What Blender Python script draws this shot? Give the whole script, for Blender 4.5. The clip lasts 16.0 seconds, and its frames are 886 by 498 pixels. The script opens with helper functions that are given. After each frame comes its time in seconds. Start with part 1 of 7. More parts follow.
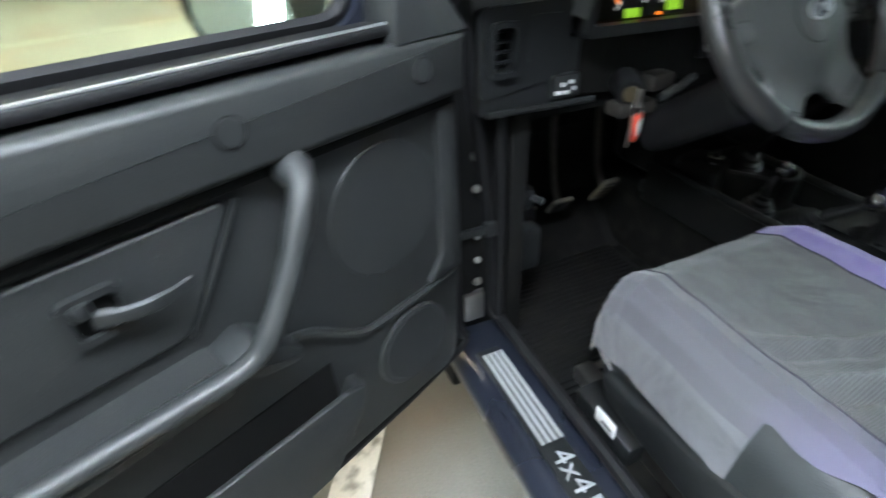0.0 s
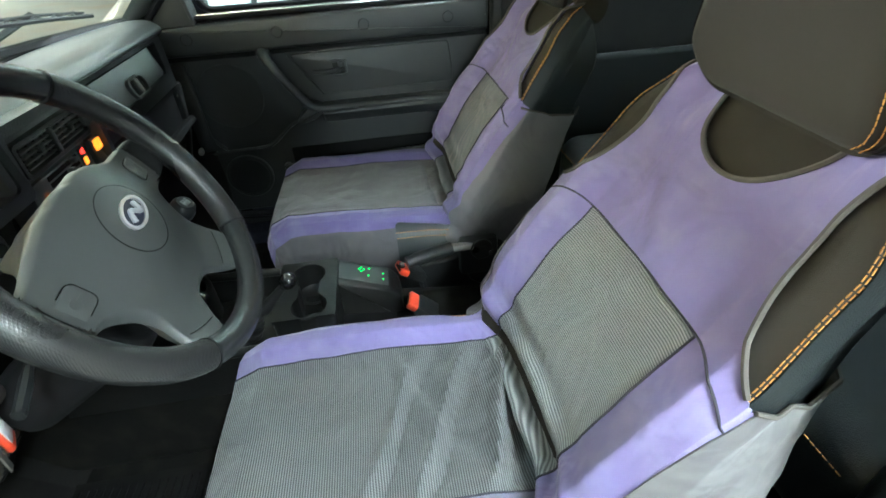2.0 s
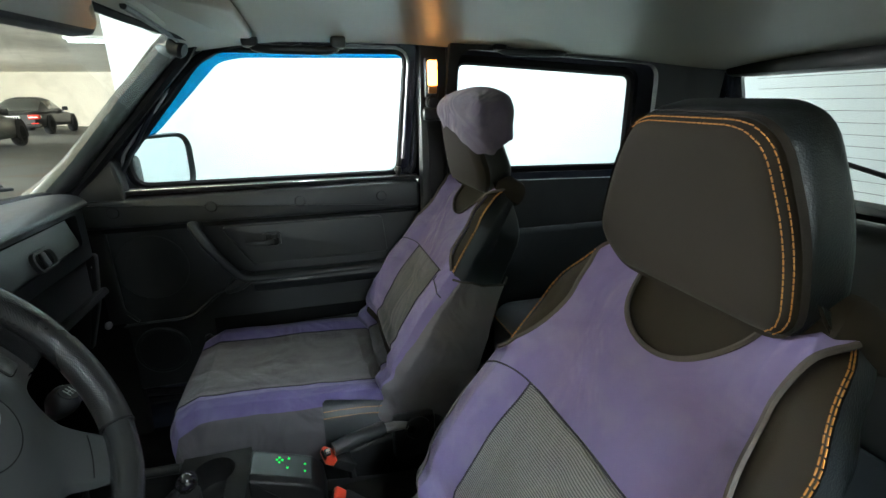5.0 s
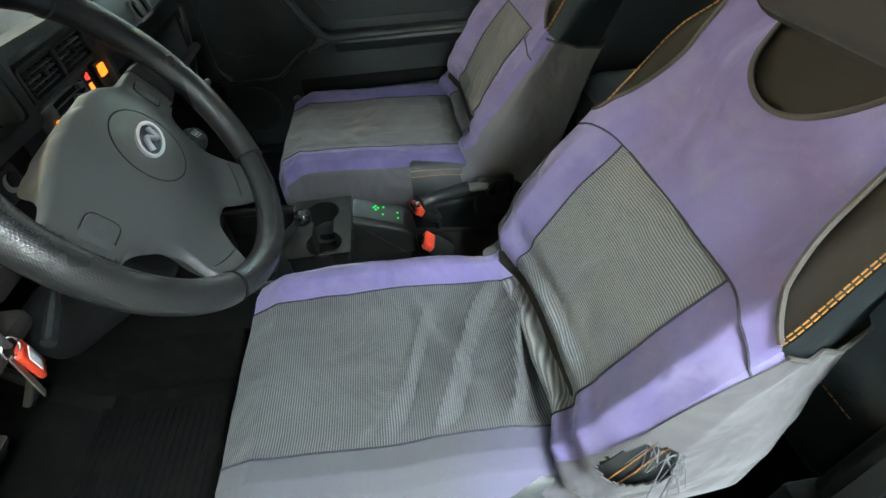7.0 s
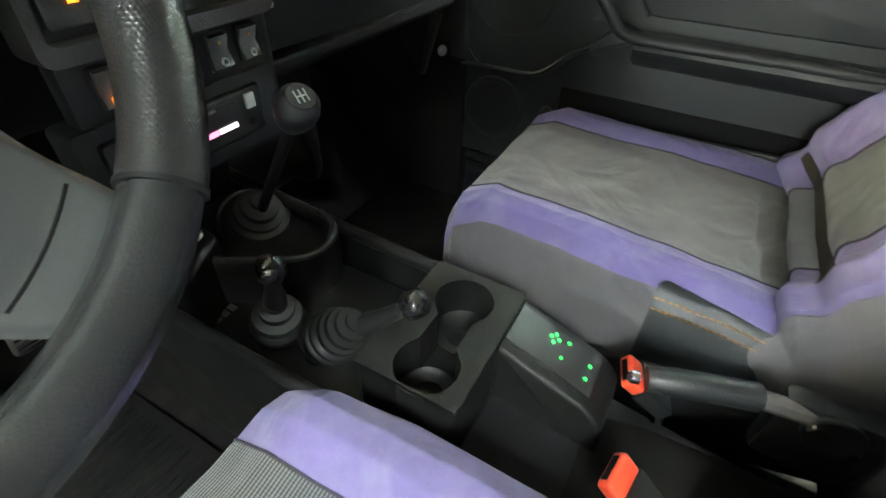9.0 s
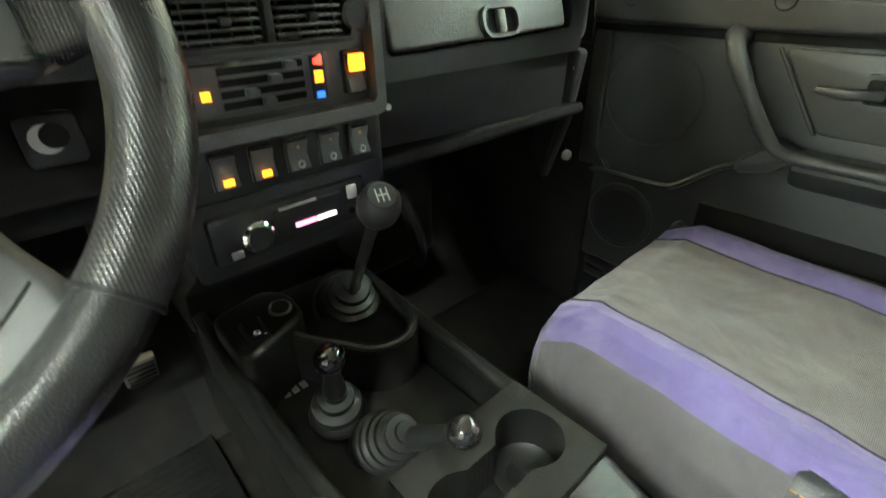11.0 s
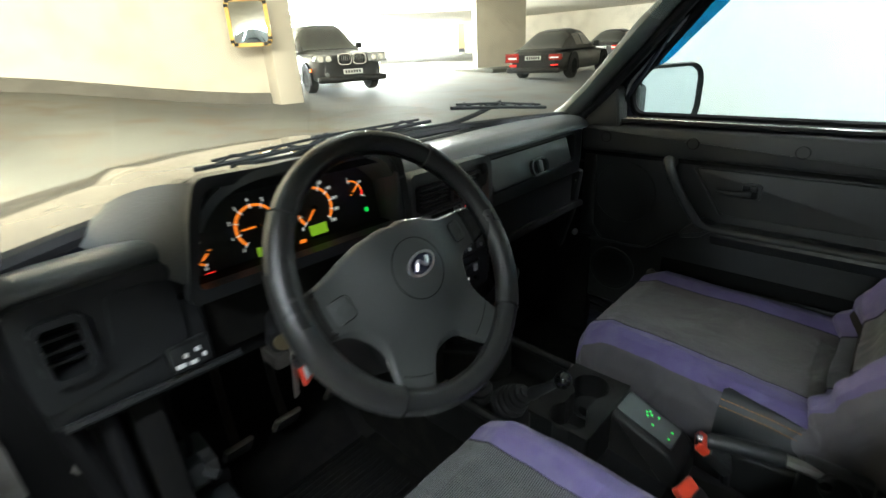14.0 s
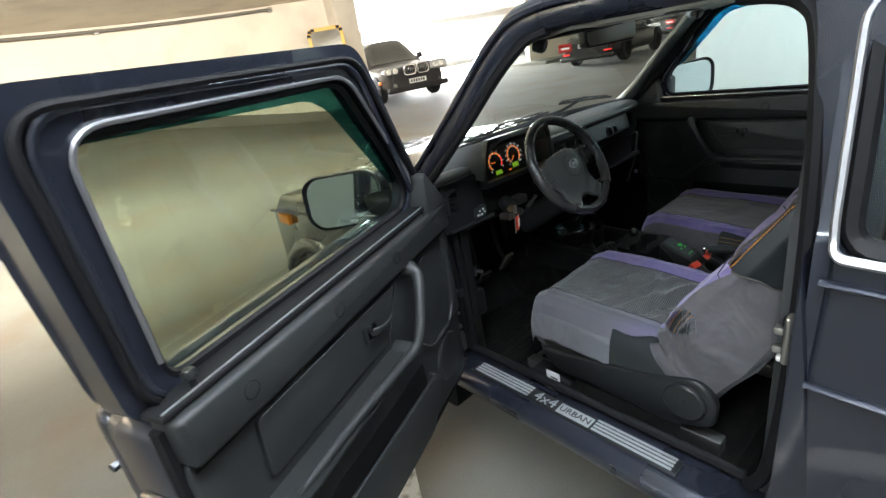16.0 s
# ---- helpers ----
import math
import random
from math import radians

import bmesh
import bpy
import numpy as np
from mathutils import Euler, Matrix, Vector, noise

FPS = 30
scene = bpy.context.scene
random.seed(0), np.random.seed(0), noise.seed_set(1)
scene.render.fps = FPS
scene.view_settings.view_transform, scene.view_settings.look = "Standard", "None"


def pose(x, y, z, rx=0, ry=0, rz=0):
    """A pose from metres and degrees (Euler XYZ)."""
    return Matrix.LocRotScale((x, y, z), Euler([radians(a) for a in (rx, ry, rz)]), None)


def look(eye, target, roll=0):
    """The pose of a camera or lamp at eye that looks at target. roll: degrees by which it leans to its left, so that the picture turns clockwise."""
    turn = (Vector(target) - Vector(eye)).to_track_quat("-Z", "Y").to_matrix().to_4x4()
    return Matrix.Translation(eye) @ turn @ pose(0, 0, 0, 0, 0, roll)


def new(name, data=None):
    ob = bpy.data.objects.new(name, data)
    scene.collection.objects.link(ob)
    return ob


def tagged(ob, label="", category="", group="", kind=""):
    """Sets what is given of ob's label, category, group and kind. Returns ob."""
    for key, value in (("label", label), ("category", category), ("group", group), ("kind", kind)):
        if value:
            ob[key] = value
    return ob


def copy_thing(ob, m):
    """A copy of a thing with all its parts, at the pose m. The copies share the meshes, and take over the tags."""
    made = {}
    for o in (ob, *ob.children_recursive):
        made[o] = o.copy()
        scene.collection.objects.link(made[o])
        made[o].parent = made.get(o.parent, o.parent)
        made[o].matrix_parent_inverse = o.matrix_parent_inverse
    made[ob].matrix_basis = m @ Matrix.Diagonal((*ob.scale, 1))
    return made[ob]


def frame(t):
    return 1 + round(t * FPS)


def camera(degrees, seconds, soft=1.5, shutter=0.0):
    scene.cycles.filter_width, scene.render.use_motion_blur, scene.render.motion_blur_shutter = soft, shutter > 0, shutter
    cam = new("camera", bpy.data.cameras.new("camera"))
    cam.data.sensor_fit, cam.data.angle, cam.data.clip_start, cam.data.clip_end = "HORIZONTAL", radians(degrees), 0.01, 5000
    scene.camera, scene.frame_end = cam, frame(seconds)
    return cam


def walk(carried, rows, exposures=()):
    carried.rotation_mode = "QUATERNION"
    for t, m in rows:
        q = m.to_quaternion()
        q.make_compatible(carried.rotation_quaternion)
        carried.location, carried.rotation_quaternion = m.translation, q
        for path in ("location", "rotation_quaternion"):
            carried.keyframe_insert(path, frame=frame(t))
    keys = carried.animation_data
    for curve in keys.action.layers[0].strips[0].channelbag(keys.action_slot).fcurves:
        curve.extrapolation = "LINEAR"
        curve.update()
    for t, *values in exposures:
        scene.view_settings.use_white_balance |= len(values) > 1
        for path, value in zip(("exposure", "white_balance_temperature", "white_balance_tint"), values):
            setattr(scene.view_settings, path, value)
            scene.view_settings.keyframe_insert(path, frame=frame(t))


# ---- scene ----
cam = camera(86.5, 16.0, soft=1.5, shutter=0.35)
PATH = [
    (0, (-1.033, -0.413, 1.19), (-0.448, 1.129, 0.059), -3.5),
    (0.5, (-0.939, -0.35, 1.22), (0.235, 0.787, 0.066), -6.6),
    (1, (-0.885, -0.318, 1.27), (0.635, 0.294, 0.124), -5.9),
    (1.5, (-0.809, -0.274, 1.288), (0.778, -0.127, 0.081), -6.3),
    (2, (-0.782, -0.243, 1.302), (0.823, -0.416, 0.123), -4.0),
    (2.5, (-0.792, -0.211, 1.312), (0.85, -0.51, 0.21), -3.0),
    (3, (-0.79, -0.209, 1.309), (0.935, -0.638, 0.392), -1.7),
    (3.2, (-0.784, -0.214, 1.309), (0.983, -0.705, 0.51), -0.8),
    (5.3, (-0.748, -0.26, 1.312), (1.093, -0.768, 0.719), -0.9),
    (5.5, (-0.752, -0.257, 1.304), (1.054, -0.712, 0.577), -1.7),
    (6, (-0.761, -0.241, 1.298), (0.897, -0.548, 0.222), -2.9),
    (6.5, (-0.765, -0.227, 1.291), (0.742, -0.433, -0.008), -3.3),
    (7, (-0.771, -0.221, 1.289), (0.686, -0.344, -0.075), -3.7),
    (7.5, (-0.768, -0.208, 1.283), (0.679, -0.31, -0.094), -2.6),
    (8, (-0.624, -0.2, 1.218), (0.842, -0.221, -0.142), 1.2),
    (8.5, (-0.422, -0.192, 1.135), (1.031, 0.232, -0.173), 1.4),
    (8.7, (-0.373, -0.195, 1.103), (1.031, 0.372, -0.204), 1.7),
    (10.8, (-0.259, -0.214, 1.072), (0.916, 1.027, 0.034), 0.1),
    (11, (-0.258, -0.218, 1.091), (0.906, 1.065, 0.091), -0.6),
    (11.5, (-0.256, -0.222, 1.128), (0.88, 1.158, 0.231), -2.3),
    (12, (-0.253, -0.22, 1.168), (0.863, 1.236, 0.371), -3.7),
    (12.5, (-0.258, -0.216, 1.188), (0.858, 1.269, 0.447), -4.6),
    (13, (-0.284, -0.226, 1.198), (0.908, 1.183, 0.427), -4.1),
    (13.5, (-0.455, -0.272, 1.246), (0.853, 1.034, 0.481), -2.9),
    (14, (-0.694, -0.359, 1.308), (0.623, 0.929, 0.528), -3.2),
    (14.5, (-0.966, -0.505, 1.388), (0.311, 0.816, 0.598), -4.4),
    (15, (-1.253, -0.651, 1.427), (-0.021, 0.722, 0.654), -6.2),
    (15.5, (-1.468, -0.771, 1.443), (-0.287, 0.654, 0.684), -8.5),
    (16, (-1.568, -0.841, 1.458), (-0.438, 0.626, 0.702), -10.6),
]
EXPOSURES = [(0.0, 0.4, 5850, 10), (0.5, 0.6, 6350, 8), (1.0, 0.77, 6000, 0), (1.5, 0.82, 5900, 0), (2.0, 1.02, 5850, 0), (3.0, 1.32, 6050, 0), (5.5, -0.53, 5850, 8), (6.0, -0.9, 5900, 8), (6.5, -0.25, 5900, 4), (7.0, 0.67, 5950, 4), (7.5, 0.92, 6100, 2), (8.5, 1.37, 6300, 6), (11.0, 2.0, 6850, 0), (11.5, 2.2, 6550, 0), (12.0, 2.2, 6400, 6), (12.5, 1.95, 6250, 8), (13.5, 0.45, 6250, 8), (14.0, -0.22, 6100, 8), (15.5, -0.55, 5950, 12), (16.0, -0.65, 5950, 12)]
walk(cam, [(t, look(eye, target, roll)) for t, eye, target, roll in PATH], EXPOSURES)

# ---------------------------------------------------------------- world and light
world = bpy.data.worlds.new("world")
scene.world = world
world.use_nodes = True
wn = world.node_tree.nodes
sky = wn.new("ShaderNodeTexSky")
sky.sky_type, sky.sun_disc = "NISHITA", False
sky.sun_elevation, sky.sun_rotation = radians(35), radians(40)
wn["Background"].inputs["Strength"].default_value = 0.12
world.node_tree.links.new(sky.outputs[0], wn["Background"].inputs["Color"])

sun = new("sun", bpy.data.lights.new("sun", "SUN"))
sun.data.energy, sun.data.angle, sun.data.color = 3.0, radians(0.5), (1.0, 0.95, 0.86)
sun.matrix_world = look((14, 30, 18), (8, 10, 0))


def area(name, eye, target, w, h, watts, color):
    lamp = new(name, bpy.data.lights.new(name, "AREA"))
    lamp.data.shape, lamp.data.size, lamp.data.size_y = "RECTANGLE", w, h
    lamp.data.energy, lamp.data.color = watts, color
    lamp.matrix_world = look(eye, target)
    return lamp


# daylight entering by the garage's open end
area("daylight_opening", (13, 21, 1.9), (6, 0, 0.8), 13, 2.4, 16000, (1.0, 0.97, 0.90))

# ---------------------------------------------------------------- small tools
ORIGIN = {}


def thing(name, x, y, z, label, category, group="", turn=0.0):
    ob = new(name)
    ob.empty_display_size = 0.05
    ob.location, ob.rotation_euler = (x, y, z), (0, 0, radians(turn))
    ORIGIN[ob.name] = Vector((x, y, z))
    return tagged(ob, label, category, group)


def part(name, bm, material, parent, label="", smooth=40):
    """Links a bmesh, given in the plan's metres, as one mesh under a thing or a part."""
    origin = ORIGIN[parent.name] if parent else Vector()
    if parent:
        bmesh.ops.translate(bm, vec=-origin, verts=bm.verts)
    me = bpy.data.meshes.new(name)
    bm.normal_update()
    bm.to_mesh(me)
    bm.free()
    me.materials.append(material)
    if smooth:
        me.polygons.foreach_set("use_smooth", [True] * len(me.polygons))
        me.set_sharp_from_angle(angle=radians(smooth))
    ob = new(name, me)
    ORIGIN[ob.name] = origin
    if parent:
        ob.parent = parent
    if label:
        ob["label"] = label
    return ob


def solo(name, bm, material, label, category, kind="", group="", smooth=40):
    """A thing that is one mesh, its origin at the middle of its foot."""
    co = [v.co for v in bm.verts]
    low = Vector((sum(c.x for c in co) / len(co), sum(c.y for c in co) / len(co), min(c.z for c in co)))
    bmesh.ops.translate(bm, vec=-low, verts=bm.verts)
    ob = part(name, bm, material, None, "", smooth)
    ob.location = low
    ORIGIN[ob.name] = low
    return tagged(ob, label, category, group, kind)


def join(*bms):
    out = bmesh.new()
    for bm in bms:
        me = bpy.data.meshes.new("tmp")
        bm.to_mesh(me)
        bm.free()
        out.from_mesh(me)
        bpy.data.meshes.remove(me)
    return out


def moved(bm, m):
    bmesh.ops.transform(bm, matrix=m, verts=bm.verts)
    return bm


def rbox(x0, x1, y0, y1, z0, z1, r=0.006, seg=2):
    bm = bmesh.new()
    bmesh.ops.create_cube(bm, size=1)
    for v in bm.verts:
        v.co = Vector(((x0 + x1) / 2 + v.co.x * (x1 - x0), (y0 + y1) / 2 + v.co.y * (y1 - y0), (z0 + z1) / 2 + v.co.z * (z1 - z0)))
    r = min(r, 0.49 * min(abs(x1 - x0), abs(y1 - y0), abs(z1 - z0)))
    if r > 0:
        bmesh.ops.bevel(bm, geom=bm.edges[:], offset=r, segments=seg, profile=0.5, affect="EDGES")
    return bm


def rr(w, h, r, n=5, cx=0.0, cy=0.0):
    """A rounded rectangle as a list of points, counter-clockwise."""
    r = min(r, 0.499 * min(w, h))
    pts = []
    for k, (sx, sy) in enumerate(((1, -1), (1, 1), (-1, 1), (-1, -1))):
        for i in range(n + 1):
            a = radians(-90 + 90 * k + 90 * i / n)
            pts.append((cx + sx * (w / 2 - r) + r * math.cos(a), cy + sy * (h / 2 - r) + r * math.sin(a)))
    return pts


def rounded(poly, r, n=5):
    """A polygon's corners rounded."""
    out = []
    m = len(poly)
    for i in range(m):
        p, a, b = Vector(poly[i]), Vector(poly[i - 1]), Vector(poly[(i + 1) % m])
        ra = min(r, 0.45 * (a - p).length, 0.45 * (b - p).length)
        p0, p1 = p + (a - p).normalized() * ra, p + (b - p).normalized() * ra
        for k in range(n + 1):
            t = k / n
            q = p0 * (1 - t) ** 2 + p * 2 * t * (1 - t) + p1 * t * t
            out.append((q.x, q.y))
    return out


def plane_map(plane):
    """How a point (u, v) and a depth w lie in the plan."""
    return {"x": lambda u, v, w: (w, u, v), "y": lambda u, v, w: (u, w, v), "z": lambda u, v, w: (u, v, w)}[plane]


def plate(pts, plane, w0, w1, bevel=0.0, seg=2):
    """A flat outline, drawn out from depth w0 to w1 along an axis."""
    f = plane_map(plane)
    bm = bmesh.new()
    a = [bm.verts.new(f(u, v, w0)) for u, v in pts]
    b = [bm.verts.new(f(u, v, w1)) for u, v in pts]
    n = len(pts)
    fa, fb = bm.faces.new(a[::-1]), bm.faces.new(b)
    for i in range(n):
        bm.faces.new((a[i], a[(i + 1) % n], b[(i + 1) % n], b[i]))
    bmesh.ops.recalc_face_normals(bm, faces=bm.faces[:])
    if bevel:
        edges = list(fb.edges) + list(fa.edges)
        bmesh.ops.bevel(bm, geom=edges, offset=bevel, segments=seg, profile=0.5, affect="EDGES")
    return bm


def ring(outer, inner, plane, w0, w1):
    """A frame between two outlines of as many points."""
    f = plane_map(plane)
    bm = bmesh.new()
    n = len(outer)
    rows = [[bm.verts.new(f(u, v, w)) for u, v in pts] for pts, w in ((outer, w0), (outer, w1), (inner, w1), (inner, w0))]
    for k in range(4):
        p, q = rows[k], rows[(k + 1) % 4]
        for i in range(n):
            bm.faces.new((p[i], p[(i + 1) % n], q[(i + 1) % n], q[i]))
    bmesh.ops.recalc_face_normals(bm, faces=bm.faces[:])
    return bm


def smooth_path(pts, per=6, closed=False):
    """Points along a soft curve through those given."""
    p = [Vector(q) for q in pts]
    n = len(p)
    out = []
    for i in range(n if closed else n - 1):
        a, b, c, d = (p[(i - 1) % n], p[i], p[(i + 1) % n], p[(i + 2) % n]) if closed else (p[max(i - 1, 0)], p[i], p[i + 1], p[min(i + 2, n - 1)])
        for k in range(per):
            t = k / per
            out.append(0.5 * (2 * b + (c - a) * t + (2 * a - 5 * b + 4 * c - d) * t * t + (3 * b - a - 3 * c + d) * t ** 3))
    if not closed:
        out.append(p[-1])
    return out


def tube(pts, r, n=8, closed=False, flat=1.0, up=None):
    """A round or flattened bar along a path; r is one radius or one for each point."""
    p = [Vector(q) for q in pts]
    m = len(p)
    rad = r if isinstance(r, (list, tuple)) else [r] * m
    bm = bmesh.new()
    rows = []
    ref = Vector(up) if up else None
    side = None
    for i in range(m):
        a, b = (p[i - 1], p[(i + 1) % m]) if closed else (p[max(i - 1, 0)], p[min(i + 1, m - 1)])
        d = (b - a).normalized()
        if ref:
            side = d.cross(ref)
        elif side is None:
            side = d.orthogonal()
        else:
            side = side - d * side.dot(d)
        side = side.normalized()
        other = d.cross(side)
        rows.append([bm.verts.new(p[i] + rad[i] * (side * math.cos(2 * math.pi * k / n) + other * flat * math.sin(2 * math.pi * k / n))) for k in range(n)])
    for i in range(m if closed else m - 1):
        a, b = rows[i], rows[(i + 1) % m]
        for k in range(n):
            bm.faces.new((a[k], a[(k + 1) % n], b[(k + 1) % n], b[k]))
    if not closed:
        bm.faces.new(rows[0][::-1]), bm.faces.new(rows[-1])
    bmesh.ops.recalc_face_normals(bm, faces=bm.faces[:])
    return bm


def lathe(profile, n=24, m=None, start=True):
    """A profile of (radius, height) turned round the z axis."""
    bm = bmesh.new()
    rows = []
    for r, h in profile:
        rows.append([bm.verts.new((r * math.cos(2 * math.pi * k / n), r * math.sin(2 * math.pi * k / n), h)) for k in range(n)] if r > 1e-6 else [bm.verts.new((0, 0, h))] * n)
    for a, b in zip(rows, rows[1:]):
        for k in range(n):
            vs = []
            for v in (a[k], a[(k + 1) % n], b[(k + 1) % n], b[k]):
                if v not in vs:
                    vs.append(v)
            if len(vs) > 2:
                bm.faces.new(vs)
    if start and len(set(rows[0])) > 1:
        bm.faces.new(rows[0][::-1])
    if len(set(rows[-1])) > 1:
        bm.faces.new(rows[-1])
    bmesh.ops.recalc_face_normals(bm, faces=bm.faces[:])
    return moved(bm, m) if m else bm


def sheet(fn, us, vs, keep=None, thick=0.0, wrap=False, edge=None):
    """A surface fn(u, v) over two lists of numbers; keep(u, v) picks the faces; where edge(u, v) falls below zero the border is drawn back to its line."""
    def at(u, v):
        if edge is not None:
            for _ in range(4):
                e = edge(u, v)
                if e >= 0 or e < -0.9:
                    break
                gu, gv = (edge(u + 0.002, v) - e) / 0.002, (edge(u, v + 0.001) - e) / 0.001
                n = gu * gu * 16 + gv * gv
                if n < 1e-9:
                    break
                u, v = u - e * gu * 16 / n, v - e * gv / n
        return fn(u, v)
    bm = bmesh.new()
    grid = [[bm.verts.new(at(u, v)) for v in vs] for u in us]
    nu = len(us)
    for i in range(nu if wrap else nu - 1):
        for j in range(len(vs) - 1):
            i2 = (i + 1) % nu
            if keep is None or keep((us[i] + us[i2]) / 2, (vs[j] + vs[j + 1]) / 2):
                bm.faces.new((grid[i][j], grid[i2][j], grid[i2][j + 1], grid[i][j + 1]))
    loose = [v for v in bm.verts if not v.link_faces]
    bmesh.ops.delete(bm, geom=loose, context="VERTS")
    bmesh.ops.recalc_face_normals(bm, faces=bm.faces[:])
    if thick:
        bm.normal_update()
        faces, verts = bm.faces[:], bm.verts[:]
        border = [e for e in bm.edges if len(e.link_faces) == 1]
        back = {v: bm.verts.new(v.co - v.normal * thick) for v in verts}
        for f in faces:
            bm.faces.new([back[v] for v in reversed(f.verts)])
        for e in border:
            a, b = e.verts
            if any(l.vert == a and l.link_loop_next.vert == b for l in e.link_loops):
                a, b = b, a
            try:
                bm.faces.new((a, b, back[b], back[a]))
            except ValueError:
                pass
    return bm


def steps(a, b, n):
    return [a + (b - a) * i / n for i in range(n + 1)]


def disc(cx, cy, cz, r, h, axis, n=20, bevel=0.0):
    """A round cap at a place, its face to the given way."""
    prof = [(r, 0), (r, h - bevel), (r - bevel, h), (0, h)] if bevel else [(r, 0), (r, h), (0, h)]
    q = Vector(axis).to_track_quat("Z", "Y").to_matrix().to_4x4()
    return lathe(prof, n, Matrix.Translation((cx, cy, cz)) @ q)


def words(text, size, m, depth=0.0008):
    """Letters as a mesh, at the pose m, centred."""
    cu = bpy.data.curves.new("letters", "FONT")
    cu.body, cu.size, cu.extrude, cu.align_x, cu.align_y = text, size, depth, "CENTER", "CENTER"
    cu.resolution_u = 3
    ob = bpy.data.objects.new("letters", cu)
    scene.collection.objects.link(ob)
    me = bpy.data.meshes.new_from_object(ob.evaluated_get(bpy.context.evaluated_depsgraph_get()))
    bm = bmesh.new()
    bm.from_mesh(me)
    bpy.data.objects.remove(ob)
    bpy.data.curves.remove(cu)
    bpy.data.meshes.remove(me)
    return moved(bm, m)


# ---------------------------------------------------------------- materials
def principled(name):
    m = bpy.data.materials.new(name)
    m.use_nodes = True
    return m, m.node_tree.nodes, m.node_tree.links, m.node_tree.nodes["Principled BSDF"]


def crumple(nodes, links, co, strength):
    """Soft uneven folds of loose cloth, a hand's width apart, as a bent normal."""
    n = nodes.new("ShaderNodeTexNoise")
    n.inputs["Scale"].default_value, n.inputs["Detail"].default_value = 7.0, 2.5
    n.inputs["Roughness"].default_value, n.inputs["Distortion"].default_value = 0.5, 1.6
    links.new(co.outputs["Object"], n.inputs["Vector"])
    bend = nodes.new("ShaderNodeBump")
    bend.inputs["Strength"].default_value, bend.inputs["Distance"].default_value = strength, 0.05
    links.new(n.outputs[0], bend.inputs["Height"])
    return bend.outputs[0]


def surface(name, color, rough=0.5, metal=0.0, grain=200.0, bump=0.1, wear=0.12, stain=3.0, rough_var=0.1, kind="noise", spec=0.5, coat=0.0, dirt=None, dirt_amount=0.0, sheen=0.0, random=1.0, folds=0.0):
    """A surface with fine grain, broad stains and uneven gloss, at its true size."""
    m, nodes, links, b = principled(name)
    co = nodes.new("ShaderNodeTexCoord")
    broad = nodes.new("ShaderNodeTexNoise")
    broad.inputs["Scale"].default_value, broad.inputs["Detail"].default_value = stain, 6
    links.new(co.outputs["Object"], broad.inputs["Vector"])
    if kind == "leather":
        fine = nodes.new("ShaderNodeTexVoronoi")
        fine.inputs["Scale"].default_value, fine.inputs["Randomness"].default_value = grain, random
        fine_out = fine.outputs["Distance"]
    else:
        fine = nodes.new("ShaderNodeTexNoise")
        fine.inputs["Scale"].default_value, fine.inputs["Detail"].default_value = grain, 4
        fine_out = fine.outputs[0]
    links.new(co.outputs["Object"], fine.inputs["Vector"])
    mix = nodes.new("ShaderNodeMixRGB")
    mix.inputs[1].default_value = (*[c * (1 - wear) for c in color], 1)
    mix.inputs[2].default_value = (*[min(1, c * (1 + wear)) for c in color], 1)
    add = nodes.new("ShaderNodeMath")
    add.operation = "MULTIPLY_ADD"
    links.new(fine_out, add.inputs[0])
    add.inputs[1].default_value = 0.4
    links.new(broad.outputs[0], add.inputs[2])
    sub = nodes.new("ShaderNodeMapRange")
    sub.inputs["From Min"].default_value, sub.inputs["From Max"].default_value = 0.4, 1.0
    links.new(add.outputs[0], sub.inputs["Value"])
    links.new(sub.outputs[0], mix.inputs[0])
    out = mix.outputs[0]
    if dirt:
        spots = nodes.new("ShaderNodeTexNoise")
        spots.inputs["Scale"].default_value, spots.inputs["Detail"].default_value = stain * 2.7, 9
        links.new(co.outputs["Object"], spots.inputs["Vector"])
        ramp = nodes.new("ShaderNodeMapRange")
        ramp.inputs["From Min"].default_value, ramp.inputs["From Max"].default_value = 0.48, 0.68
        ramp.inputs["To Max"].default_value = dirt_amount
        links.new(spots.outputs[0], ramp.inputs["Value"])
        over = nodes.new("ShaderNodeMixRGB")
        links.new(ramp.outputs[0], over.inputs[0])
        links.new(out, over.inputs[1])
        over.inputs[2].default_value = (*dirt, 1)
        out = over.outputs[0]
    links.new(out, b.inputs["Base Color"])
    ro = nodes.new("ShaderNodeMapRange")
    ro.inputs["To Min"].default_value, ro.inputs["To Max"].default_value = max(0, rough - rough_var), min(1, rough + rough_var)
    links.new(broad.outputs[0], ro.inputs["Value"])
    links.new(ro.outputs[0], b.inputs["Roughness"])
    b.inputs["Metallic"].default_value = metal
    b.inputs["Specular IOR Level"].default_value = spec
    b.inputs["Coat Weight"].default_value = coat
    b.inputs["Coat Roughness"].default_value = 0.05
    b.inputs["Sheen Weight"].default_value = sheen
    if bump:
        bn = nodes.new("ShaderNodeBump")
        bn.inputs["Strength"].default_value, bn.inputs["Distance"].default_value = bump, 0.001
        links.new(fine_out, bn.inputs["Height"])
        if folds:
            links.new(crumple(nodes, links, co, folds), bn.inputs["Normal"])
        links.new(bn.outputs[0], b.inputs["Normal"])
    return m


